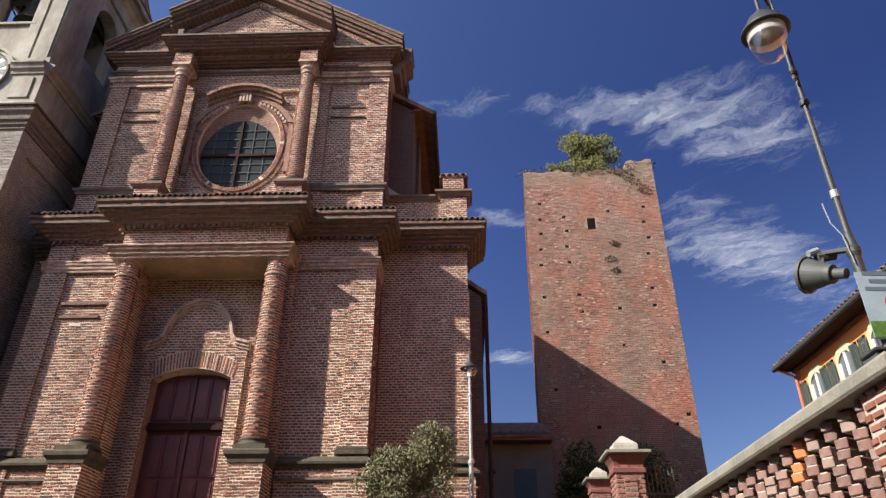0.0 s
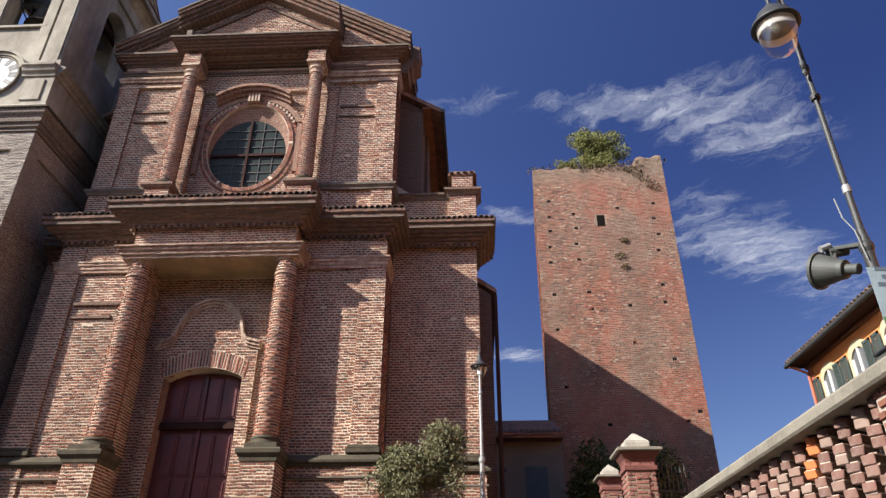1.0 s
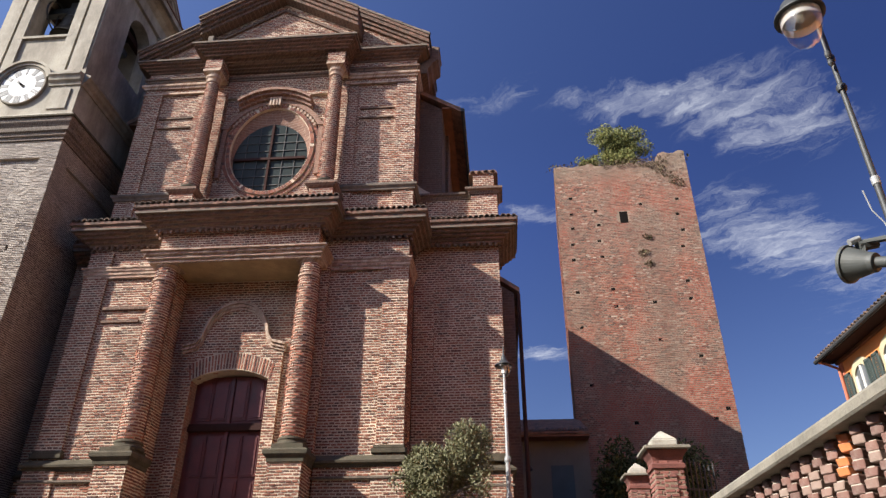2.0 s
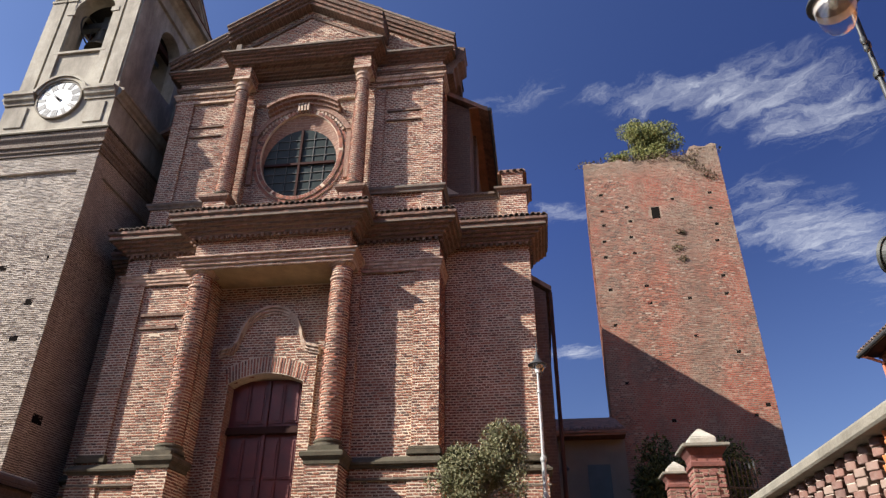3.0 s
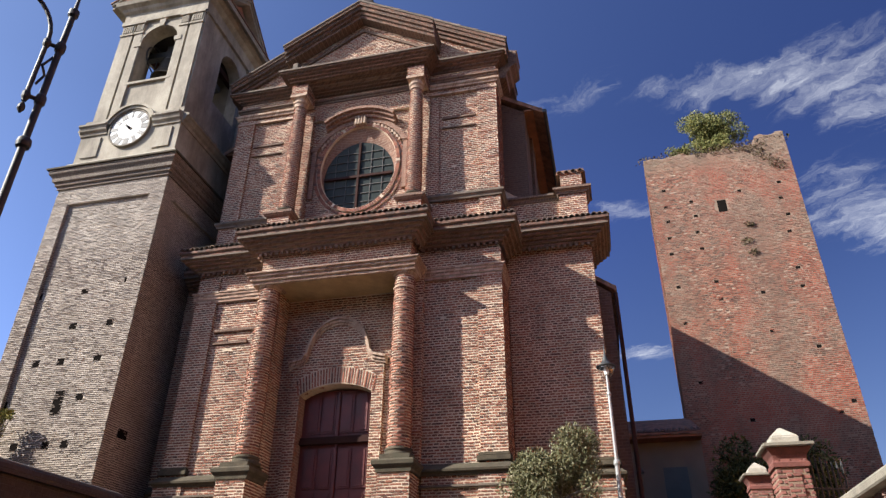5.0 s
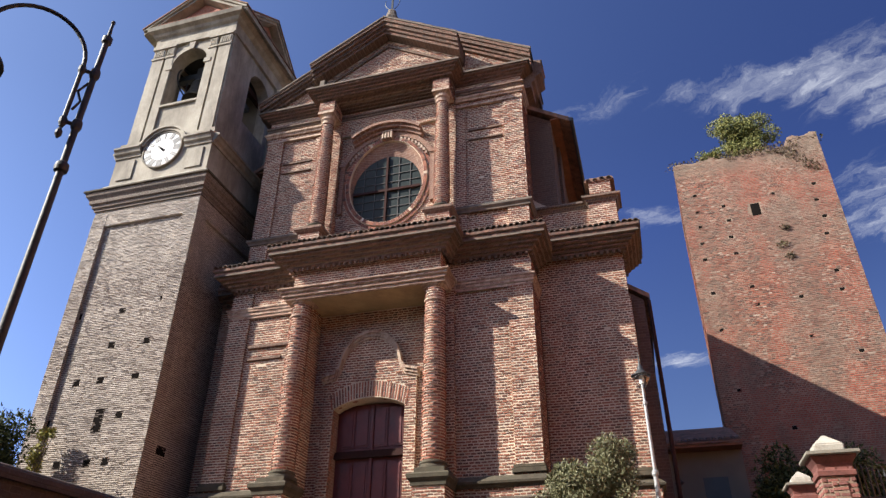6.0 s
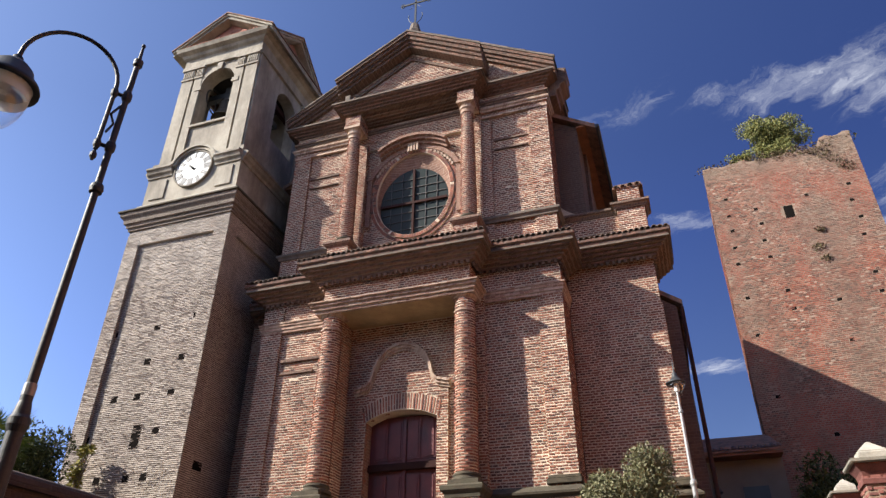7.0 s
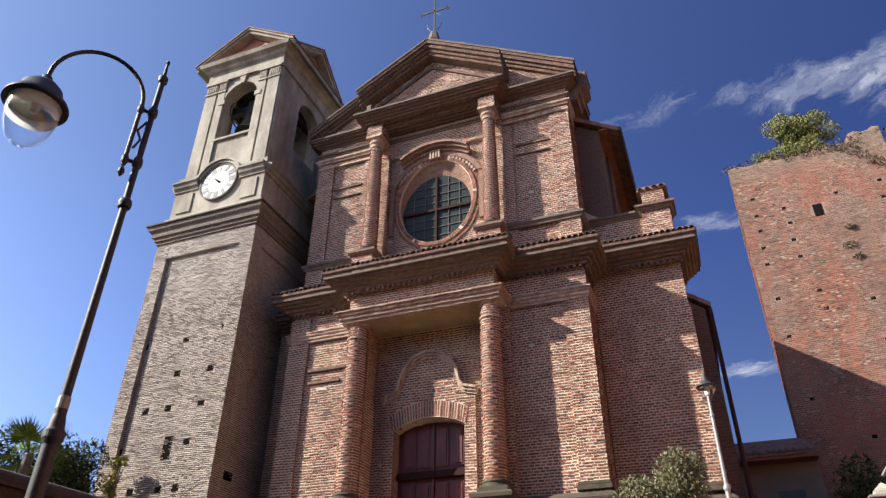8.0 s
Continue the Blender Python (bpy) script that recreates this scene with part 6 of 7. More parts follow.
def build_old_tower():
    w, d, top = 6.43, 6.4, 22.58
    T = thing("old_tower", (0, 0, 0), "old square brick tower, patched and overgrown on top", "tower")
    rng = random.Random(12)
    bm = bmesh.new()
    # shell with a ragged top edge
    n = 26
    def ragged(i, hi=0.10):
        return top + rng.uniform(-hi, hi * 0.6)
    zf = [ragged(i) for i in range(n + 1)]
    for i in range(n + 1):
        if i > n * 0.79:
            zf[i] += 0.30
        if 0.30 * n < i < 0.78 * n:
            zf[i] -= 0.15
    front = [(w * i / n, zf[i]) for i in range(n + 1)]
    prism(bm, [(0, 0.0), (w, 0.0)] + front[::-1], 0, d)
    wall = part("tower_wall", bm, M_TOWERMORTAR, T, "orange red brick wall with grey worn courses")
    m = Masonry(90)
    v, f = [], []
    m.lay(v, f, (0, 0, 0), (1, 0, 0), (0, -1, 0), w, 16.97, 6.2, lambda u, z: z > zf[min(n, int(u / w * n))] - 0.05 or (2.86 < u < 3.36 and 18.95 < z < 19.63) or any(abs(u - hx) < 0.10 and abs(z - hz) < 0.07 for hx, hz in OLD_HOLES), course=0.082, lift=0.009)
    m.lay(v, f, (0, 0, 0), (0, 1, 0), (-1, 0, 0), d, 16.2, 6.2, course=0.082, lift=0.009)
    m.lay(v, f, (w, 0, 0), (0, 1, 0), (1, 0, 0), d, 16.2, 6.2, course=0.082, lift=0.009)
    me = bpy.data.meshes.new("bricks")
    me.from_pydata([tuple(p) for p in v], [], f)
    part("bricks", me, M_TOWERPIECE, wall, kind="stuff")
    m.core.free()
    # window and putlog holes: flat black plates that paint the shade inside
    wx, wz = 2.97, 19.29
    win = part("window", boxes((wx - 0.05, wx + 0.33, -0.0035, 0.02, wz - 0.32, wz + 0.32)), M_BLACK_HOLE, T, "small dark window opening")
    for x, z in OLD_HOLES:
        part("putlog_hole", boxes((x - 0.09, x + 0.09, -0.003, 0.02, z - 0.07, z + 0.07)), M_BLACK_HOLE, T)
    # bald pits in the brick face
    for x, z, s in ((4.03, 18.1, 0.11), (3.78, 17.27, 0.16), (3.92, 16.68, 0.12)):
        me = leaf_cloud(rng, [((x, -0.05, z), (s * 1.6, 0.06, s))], 70, 0.12)
        part("tuft", me, M_VINE, T, "dry tuft growing from a crack", kind="stuff")
    me = leaf_cloud(rng, [((x, -0.07, z), (0.30, 0.07, 0.22)) for x, z in ((3.3, 22.4), (3.8, 22.4), (4.4, 22.35), (4.8, 22.2), (5.1, 21.9), (5.4, 21.6), (5.7, 21.2), (5.9, 20.95), (5.3, 22.2), (2.6, 22.45))], 900, 0.09)
    part("vine", me, M_VINE, T, "dry vine hanging from the top", kind="stuff")
    me = leaf_cloud(rng, [((w * k / 12, 0.2, top + 0.05), (0.35, 0.3, 0.14)) for k in range(13)], 700, 0.14)
    part("weed_growth", me, M_VINE, T, "dry weeds along the top", kind="stuff")
    T.matrix_basis = pose(3.13, 29.2, 0, 0, 0, -5)
    cr, sr = math.cos(radians(-5)), math.sin(radians(-5))
    def at(x, y, z):
        return (3.13 + x * cr - y * sr, 29.2 + x * sr + y * cr, z)
    shrub("tower_bush", at(3.55, 1.5, 24.45), at(3.55, 1.5, 22.3), (1.55, 1.0, 1.95), 85, 0.40, 20000, 0.12, M_TOWERLEAF, "leafy green bush growing on the tower top", "bush", 61)
    shrub("tower_bush", at(1.75, 1.1, 23.05), at(1.75, 1.1, 22.3), (0.9, 0.5, 0.55), 14, 0.32, 3000, 0.12, M_TOWERLEAF, "low green bush growing on the tower top", "bush", 62)


build_old_tower()


def build_wing():
    W = thing("wing", (1.9, 27.0, TERRACE), "low grey plastered building with a clay tile roof", "building")
    x0, x1, y = 0.4, 3.25, 27.0
    part("wall", boxes((x0, x1, y, y + 5, TERRACE, 8.5)), M_WING, W)
    bm = bmesh.new()
    prism(bm, [(y - 0.75, 8.32), (y - 0.75, 8.40), (y + 2.5, 9.75), (y + 5.2, 8.4), (y + 5.2, 8.3), (y + 2.5, 9.6)], x0 - 0.3, x1, "x")
    roof = part("roof", bm, M_TILE, W, "clay tile roof")
    for i in range(14):
        ob = part("roof_tile", TILE, None, roof)
        ob.matrix_basis = Matrix.Translation((x0 + 0.05 + 0.21 * i, y - 0.80, 8.42)) @ Matrix.Rotation(0.16, 4, "X")
    part("eave_soffit", boxes((x0 - 0.3, x1, y - 0.7, y, 8.22, 8.30)), M_WOOD, W, "brown eave boards")
    win = part("window", boxes((1.78, 2.62, y - 0.03, y + 0.02, 5.6, 7.3)), M_SHUTTER, W, "closed dark shutters")
    part("frame", boxes((1.72, 2.68, y - 0.015, y + 0.01, 5.54, 7.36)), M_WING, win)
    bm = bmesh.new()
    lathe(bm, [(0.12, 7.05), (0.16, 7.1), (0.05, 7.25)], (0.95, y - 0.35, 0), 10)
    tube(bm, [(0.95, y, 7.3), (0.95, y - 0.35, 7.25)], 0.02, 6)
    part("wall_lamp", bm, M_IRON, W)


build_wing()


# ================================================================ the orange house
def build_house():
    XW, Y1, ZE = 11.1, 22.95, 9.60
    H = thing("house", (XW + 4, 14, TERRACE), "orange plastered house with arched windows and green shutters", "house")
    part("wall", boxes((XW, XW + 9, -6, Y1 - 0.3, TERRACE - 0.2, ZE)), M_ORANGE, H)
    part("corner_strip", boxes((XW - 0.04, XW + 0.5, Y1 - 0.5, Y1 - 0.26, TERRACE, ZE - 0.02)), M_SALMON, H, "salmon corner strip")
    bm = bmesh.new()
    prism(bm, [(XW - 0.57, ZE + 0.06), (XW - 0.57, ZE + 0.16), (XW + 4.5, ZE + 2.0), (XW + 9.7, ZE + 0.16), (XW + 9.7, ZE + 0.06), (XW + 4.5, ZE + 1.85)], -6.6, Y1)
    roof = part("roof", bm, M_TILE, H, "clay tile hipped roof")
    part("soffit", boxes((XW - 0.55, XW + 0.0, -6.5, Y1 - 0.05, ZE - 0.02, ZE + 0.05), (XW, XW + 9, Y1 - 0.35, Y1 - 0.05, ZE - 0.02, ZE + 0.05)), M_WOOD_DARK, roof, "dark eave soffit")
    part("cornice", boxes((XW - 0.10, XW - 0.002, -6.2, Y1 - 0.2, ZE - 0.13, ZE - 0.03)), M_WOOD, roof, "brown eave moulding")
    bm = bmesh.new()
    tube(bm, [(XW - 0.60, -6.5, ZE + 0.06), (XW - 0.60, Y1 + 0.02, ZE + 0.06)], 0.075, 10)
    part("gutter", bm, M_IRON, roof, "dark gutter")
    bm = bmesh.new()
    tube(bm, [(XW - 0.58, Y1 - 0.2, ZE), (XW - 0.4, Y1 - 0.3, ZE - 0.12), (XW - 0.10, Y1 - 0.36, ZE - 0.3), (XW - 0.10, Y1 - 0.38, ZE - 1.0), (XW - 0.10, Y1 - 0.38, TERRACE)], 0.05, 8)
    part("downpipe", bm, M_SALMON, H, "salmon painted downpipe")
    for i in range(60):
        ob = part("roof_tile", TILE, None, roof)
        ob.matrix_basis = Matrix.Translation((XW - 0.62, Y1 - 0.1 - 0.215 * i, ZE + 0.17)) @ Matrix.Rotation(-math.pi / 2, 4, "Z")
    for k, yc in enumerate((21.41, 19.51, 17.6, 15.7, 13.8)):
        z0, zs = 7.30, 8.77
        win = thing_part("window", H)
        hw = 0.42
        arc = arch_pts(yc, hw, zs, 0.30, 12)
        bm = bmesh.new()
        prism(bm, [(yc - hw, z0)] + arc + [(yc + hw, z0)], XW - 0.012, XW + 0.01, "x")
        part("pane", bm, M_HOUSEPANE, win)
        arc2 = arch_pts(yc, hw + 0.11, zs, 0.36, 12)
        ring = [(yc - hw - 0.11, z0)] + arc2 + [(yc + hw + 0.11, z0)]
        bm = bmesh.new()
        ribbon_x(bm, ring, 0.22, XW - 0.06, XW + 0.01)
        box(bm, XW - 0.10, XW + 0.01, yc - hw - 0.3, yc + hw + 0.3, z0 - 0.12, z0)
        part("surround", bm, M_CREAMTRIM, win, "cream arched surround")
        bars = [(XW - 0.05, XW - 0.012, yc - 0.04, yc + 0.04, z0, zs + 0.28), (XW - 0.05, XW - 0.012, yc - hw, yc + hw, z0 + 0.75, z0 + 0.82), (XW - 0.05, XW - 0.012, yc - hw, yc - hw + 0.08, z0, zs), (XW - 0.05, XW - 0.012, yc + hw - 0.08, yc + hw, z0, zs)]
        part("casement", boxes(*bars), M_WHITE, win, "white casement bars")
        for s in (-1, 1):
            a, b = sorted((yc + s * (hw + 0.10), yc + s * (hw + 0.48)))
            xf = XW - 0.16
            bm = boxes((xf, xf + 0.045, a, a + 0.06, z0, zs + 0.2), (xf, xf + 0.045, b - 0.06, b, z0, zs + 0.2), (xf, xf + 0.045, a, b, z0, z0 + 0.08), (xf, xf + 0.045, a, b, zs + 0.12, zs + 0.2), (xf, xf + 0.045, a, b, z0 + 0.8, z0 + 0.87))
            nsl = 22
            for i in range(nsl):
                z = z0 + 0.08 + (zs + 0.04 - z0) * i / nsl
                box(bm, xf + 0.008, xf + 0.035, a + 0.05, b - 0.05, z, z + 0.045)
            part("shutter", bm, M_SHUTTER, win, "open louvred green shutter")


def thing_part(name, parent):
    ob = new(name)
    ob.empty_display_size = 0.2
    return hang(ob, parent)


def ribbon_x(bm, line, width, x0, x1):
    n = len(line)
    rows = []
    for i, p in enumerate(line):
        d = (Vector(line[min(i + 1, n - 1)]) - Vector(line[max(i - 1, 0)])).normalized()
        m = Vector((-d.y, d.x)) * width / 2
        p = Vector(p)
        rows.append([bm.verts.new((x, q.x, q.y)) for q in (p + m, p - m) for x in (x0, x1)])
    for a, b in zip(rows, rows[1:]):
        for i, j in ((0, 2), (0, 1), (2, 3)):
            bm.faces.new((a[i], b[i], b[j], a[j]))
    for r in (rows[0], rows[-1]):
        bm.faces.new((r[0], r[2], r[3], r[1]))


build_house()


# ================================================================ the pierced brick wall on the churchyard's edge
WALL_X, WALL_TOP, WALL_Y0, WALL_Y1 = 2.72, 3.2, 4.72, 10.6


def build_lattice():
    W = thing("garden_wall", (WALL_X + 0.2, 7.6, STREET), "pierced brick garden wall under a concrete coping", "wall")
    zt = WALL_TOP - 0.12
    base = zt - 0.082 * 2 * 7
    part("footing", boxes((WALL_X + 0.02, WALL_X + 0.32, WALL_Y0 - 0.1, WALL_Y1, -0.1, base), (WALL_X + 0.02, WALL_X + 5.0, WALL_Y0 - 0.42, WALL_Y0 - 0.10, -0.1, base)), M_COURSES, W, "solid brick base of the wall")
    # near-black sheet stands in for the shade seen through the gaps
    part("backing", boxes((WALL_X + 0.20, WALL_X + 0.26, WALL_Y0 - 0.1, WALL_Y1, base, zt)), M_DARKBACK, W, "dark sheet painted as the shade behind the openings")
    bm = bmesh.new()
    path = [(WALL_X - 0.02, WALL_Y1 + 0.2), (WALL_X - 0.02, WALL_Y0 - 0.45), (WALL_X + 5.0, WALL_Y0 - 0.45)]
    sweep(bm, path, [(-0.40, zt), (0.07, zt), (0.085, zt + 0.02), (0.085, zt + 0.09), (0.06, zt + 0.12), (-0.40, zt + 0.13)][::1])
    part("coping", bm, M_COPING, W, "rough concrete coping")
    # corner pier, plastered brick
    m = Masonry(70)
    m.block(WALL_X - 0.01, WALL_X + 0.42, WALL_Y0 - 0.42, WALL_Y0 + 0.02, base, zt, "fl")
    m.finish("corner_pier", W, "corner pier of mortared brick", M_BRICK, M_PALE_MORTAR)
    m = Masonry(71)
    m.block(WALL_X + 0.42, WALL_X + 5.0, WALL_Y0 - 0.40, WALL_Y0 - 0.1, base, zt, "f")
    m.finish("return_wall", W, "brick return of the wall")
    # bricks set on a diagonal in pairs, every second place left open
    def rough(seed, scale, look=None):
        rng = random.Random(seed)
        bm = bmesh.new()
        box(bm, -0.092, 0.092, -0.050 * scale, 0.050 * scale, -0.034, 0.034)
        for v in bm.verts:
            v.co += Vector((rng.uniform(-0.006, 0.006), rng.uniform(-0.008, 0.008), rng.uniform(-0.004, 0.004)))
        bmesh.ops.bevel(bm, geom=bm.edges[:], offset=0.006, segments=1, affect="EDGES")
        me = bpy.data.meshes.new("brick")
        bm.to_mesh(me)
        bm.free()
        me.materials.append(look or M_LATTICE)
        return me
    shapes = [rough(i, s) for i, s in enumerate((1.0, 0.95, 1.05, 1.0))]
    orange = [rough(7, 1.0, M_NEWBRICK)]
    mort = bmesh.new()
    rng = random.Random(9)
    pitch = 0.275
    for tier in range(7):
        z = base + tier * 0.164 + 0.036
        n = int((WALL_Y1 - WALL_Y0 - 0.05) / pitch)
        for i in range(n):
            y = WALL_Y0 + 0.12 + pitch * (i + (0.5 if tier % 2 else 0.0))
            if y > WALL_Y1 - 0.05:
                continue
            for k in (0, 1):
                young = (tier == 6 and abs(y - 5.97) < 0.138) or (tier == 5 and abs(y - 6.1) < 0.138)
                ob = part("brick", orange[0] if young else shapes[rng.randrange(4)], None, W, "bright orange replacement brick" if young else "")
                ob.matrix_basis = Matrix.Translation((WALL_X + 0.10 + rng.uniform(-0.012, 0.012), y + rng.uniform(-0.008, 0.008), z + k * 0.079)) @ Matrix.Rotation(radians(31 + rng.uniform(-5, 5)), 4, "Z")
            p = Matrix.Translation((WALL_X + 0.10, y, z + 0.0395)) @ Matrix.Rotation(radians(31), 4, "Z")
            for v in box(mort, -0.079, 0.079, -0.045, 0.045, -0.006, 0.006):
                v.co = p @ v.co
            p = Matrix.Translation((WALL_X + 0.10, y, z + 0.1195)) @ Matrix.Rotation(radians(31), 4, "Z")
            for v in box(mort, -0.06, 0.06, -0.03, 0.03, -0.006, 0.006):
                v.co = p @ v.co
    part("mortar_beds", mort, M_PALE_MORTAR, W, kind="stuff")


M_NEWBRICK = plain("new_orange_brick", (0.48, 0.15, 0.048), 0.9, vary=0.2, scale=9, relief=0.5, dirt=(0.34, 0.15, 0.07))
M_DARKBACK = plain("painted_gap_shade", (0.03, 0.028, 0.022), 0.95, vary=0.3)
build_lattice()


def build_gate():
    # brick gate pillars with stone caps
    def pillar(x, y, foot, shaft_top, half, label):
        P = thing("gate_pillar", (x, y, foot), label, "gate pillar", "gate pillars")
        m = Masonry(int(80 + x * 3 + y))
        m.block(x - half, x + half, y - half, y + half, foot, shaft_top, "frl")
        m.block(x - half * 0.45, x + half * 0.45, y - half - 0.02, y - half + 0.02, shaft_top - 1.3, shaft_top - 0.34, "f")
        m.finish("shaft", P, "dark red brick shaft", M_REDPIECE, M_TOWERMORTAR)
        bm = bmesh.new()
        sq = [(x - half, y + half), (x - half, y - half), (x + half, y - half), (x + half, y + half), (x - half, y + half)]
        sweep(bm, sq, [(-0.02, shaft_top - 0.26), (0.03, shaft_top - 0.26), (0.03, shaft_top - 0.20), (0.0, shaft_top - 0.18), (0.02, shaft_top - 0.10), (0.08, shaft_top - 0.02), (0.08, shaft_top), (-0.02, shaft_top)])
        part("neck", bm, M_REDMOULD, P, "stepped brick neck")
        e = half + 0.13
        part("slab", boxes((x - e, x + e, y - e, y + e, shaft_top, shaft_top + 0.055), bevel=0.012), M_COPING, P, "grey stone slab")
        bm = bmesh.new()
        h = half * 0.92
        lo = [bm.verts.new((x + a * h, y + b * h, shaft_top + 0.055)) for a, b in ((-1, -1), (1, -1), (1, 1), (-1, 1))]
        mid = [bm.verts.new((x + a * h, y + b * h, shaft_top + 0.055 + h * 0.62)) for a, b in ((-1, -1), (1, -1), (1, 1), (-1, 1))]
        tip = bm.verts.new((x, y, shaft_top + 0.055 + h * 1.55))
        bm.faces.new(lo)
        for i in range(4):
            j = (i + 1) % 4
            bm.faces.new((lo[i], lo[j], mid[j], mid[i]))
            bm.faces.new((mid[i], mid[j], tip))
        bmesh.ops.bevel(bm, geom=bm.edges[:], offset=0.015, segments=2, affect="EDGES")
        part("finial", bm, M_CAPSTONE, P, "pale pointed cap stone")
        return P
    pillar(2.40, 10.82, 1.2, 4.04, 0.205, "dark red brick gate pillar with a pointed stone cap")
    pillar(3.02, 16.6, 3.3, 4.80, 0.205, "second brick gate pillar with a pointed stone cap, farther back")
    G = thing("iron_gate", (3.0, 11.0, STREET), "open black iron gate with pointed bars", "gate")
    for i in range(8):
        x, y = 2.66 + 0.075 * i, 10.95 + 0.03 * i
        zt = 3.86 + 0.05 * math.sin(i * 0.9)
        bm = bmesh.new()
        tube(bm, [(x, y, 2.0), (x, y, zt)], 0.013, 6)
        lathe(bm, [(0.004, zt - 0.02), (0.02, zt + 0.02), (0.001, zt + 0.12)], (x, y, 0), 6)
        part("bar", bm, M_IRON, G)
    for z in (2.1, 3.55):
        bm = bmesh.new()
        tube(bm, [(2.62, 10.94, z), (3.22, 11.17, z)], 0.016, 6)
        part("rail", bm, M_IRON, G)
    bm = bmesh.new()
    tube(bm, [(2.64, 10.94, 1.6), (2.64, 10.94, 3.75)], 0.02, 8)
    part("post", bm, M_STEEL, G)


M_REDPIECE = brick_pieces("dark_red_brick", [(0.0, (0.13, 0.03, 0.025)), (0.5, (0.19, 0.046, 0.036)), (1.0, (0.25, 0.075, 0.055))], (0.10, 0.05, 0.04), 0.4)
M_REDMOULD = plain("dark_red_moulding", (0.155, 0.055, 0.043), 0.9, vary=0.3, scale=6, relief=0.5, dirt=(0.09, 0.05, 0.04))
build_gate()


# brick colour darkened to stand for the shade on the wall and coping
M_YARD = brick_courses("shade_dark_yard_brick", [(0.1, (0.018, 0.010, 0.008)), (0.5, (0.032, 0.018, 0.013)), (0.9, (0.055, 0.032, 0.023))], (0.055, 0.042, 0.034), patches=(0.018, 0.013, 0.010))


def build_left_wall():
    W = thing("yard_wall", (-7.4, 6, STREET), "dark brown brick yard wall with a rounded coping", "wall")
    x, top = -7.3, 3.62
    part("masonry", boxes((x - 0.35, x, -3, 9.6, -0.1, top - 0.2)), M_YARD, W)
    bm = bmesh.new()
    pts = [(x - 0.42, top - 0.2), (x + 0.07, top - 0.2), (x + 0.07, top - 0.14)] + [(x - 0.175 + 0.24 * math.cos(a), top - 0.14 + 0.14 * math.sin(a)) for a in [math.pi * k / 8 for k in range(9)]] + [(x - 0.42, top - 0.14)]
    prism(bm, pts, -3, 9.6)
    part("coping", bm, M_YARD, W, "weathered rounded coping, darkened for shade")


build_left_wall()


# ================================================================ street lamps
def lamp_post(name, top, foot, clamp, shade, label, pole_mat=None, drop=0.0):
    """A cast post with a swan-neck arm carrying a bell shade and a clear globe; built about the post's axis."""
    L = thing(name, (0, 0, 0), label, "street lamp", "street lamps")
    pm = pole_mat or M_IRON
    bm = bmesh.new()
    H = top
    c = H - 3.0
    prof = [(0.11, foot), (0.11, foot + 0.3), (0.050, foot + 0.4), (0.046, c - 0.12), (0.050, c - 0.11), (0.060, c - 0.08), (0.060, c - 0.04), (0.048, c - 0.02), (0.043, c + 0.02), (0.038, c + 0.05), (0.035, c + 0.06), (0.035, c + 0.10), (0.030, c + 0.12), (0.024, H - 1.46),
            (0.042, H - 1.45), (0.047, H - 1.42), (0.042, H - 1.39), (0.024, H - 1.37), (0.021, H - 0.25), (0.036, H - 0.23), (0.036, H - 0.18), (0.015, H - 0.16), (0.010, H - 0.03), (0.016, H - 0.02), (0.014, H), (0.0, H + 0.01)]
    lathe(bm, prof, segs=24)
    post = part("post", bm, pm, L)
    bm = bmesh.new()
    lathe(bm, [(0.033, clamp - 0.04), (0.036, clamp - 0.035), (0.036, clamp + 0.035), (0.033, clamp + 0.04)], segs=14)
    part("clamp", bm, M_STEEL, post, "pale steel clamp")
    ax, R = 0.088, 0.322
    bm = bmesh.new()
    z1 = H - 0.52
    tube(bm, [(ax, 0, H - 1.10), (ax, 0, z1)] + [(ax + R - R * math.cos(a), 0, z1 + 0.37 * math.sin(a)) for a in [math.pi * k / 18 for k in range(1, 18)]] + [(ax + 2 * R, 0, z1 - 0.04 - drop)], 0.016, 10)
    for zz in (H - 0.56, H - 1.05):
        tube(bm, [(0, 0, zz), (ax, 0, zz)], 0.015, 8)
        lathe(bm, [(0.024, zz - 0.05), (0.034, zz - 0.03), (0.036, zz), (0.034, zz + 0.03), (0.024, zz + 0.05)], segs=12)
        lathe(bm, [(0.018, zz - 0.04), (0.026, zz - 0.02), (0.026, zz + 0.02), (0.018, zz + 0.04)], (ax, 0, 0), 12)
    lathe(bm, [(0.008, H - 1.11), (0.022, H - 1.14), (0.024, H - 1.17), (0.008, H - 1.20)], (ax, 0, 0), 12)
    tube(bm, [(0.02, 0, H - 0.66), (0.065, 0, H - 0.76), (0.03, 0, H - 0.84), (0.06, 0, H - 0.93)], 0.010, 6)
    part("arm", bm, pm, L, "curved swan-neck arm")
    sx, sz = ax + 2 * R, z1 - 0.08 - drop
    lantern = thing_part("lantern", L)
    s = shade
    bm = bmesh.new()
    lathe(bm, [(0.02, 0.06), (0.035, 0.04), (0.035, -0.01), (0.09, -0.03), (0.135, -0.08), (0.155, -0.14), (s * 0.95, -0.20), (s, -0.225), (s, -0.24), (s * 0.80, -0.235)], (sx, 0, sz), 28)
    part("shade", bm, M_IRON, lantern, smooth=True, label="dark bell-shaped shade")
    bm = bmesh.new()
    lathe(bm, [(s * 0.80, -0.236), (s * 0.66, -0.225), (0.02, -0.215)], (sx, 0, sz), 24)
    part("reflector", bm, M_FROST, lantern, smooth=True, label="pale reflector with a stained lamp holder")
    bm = bmesh.new()
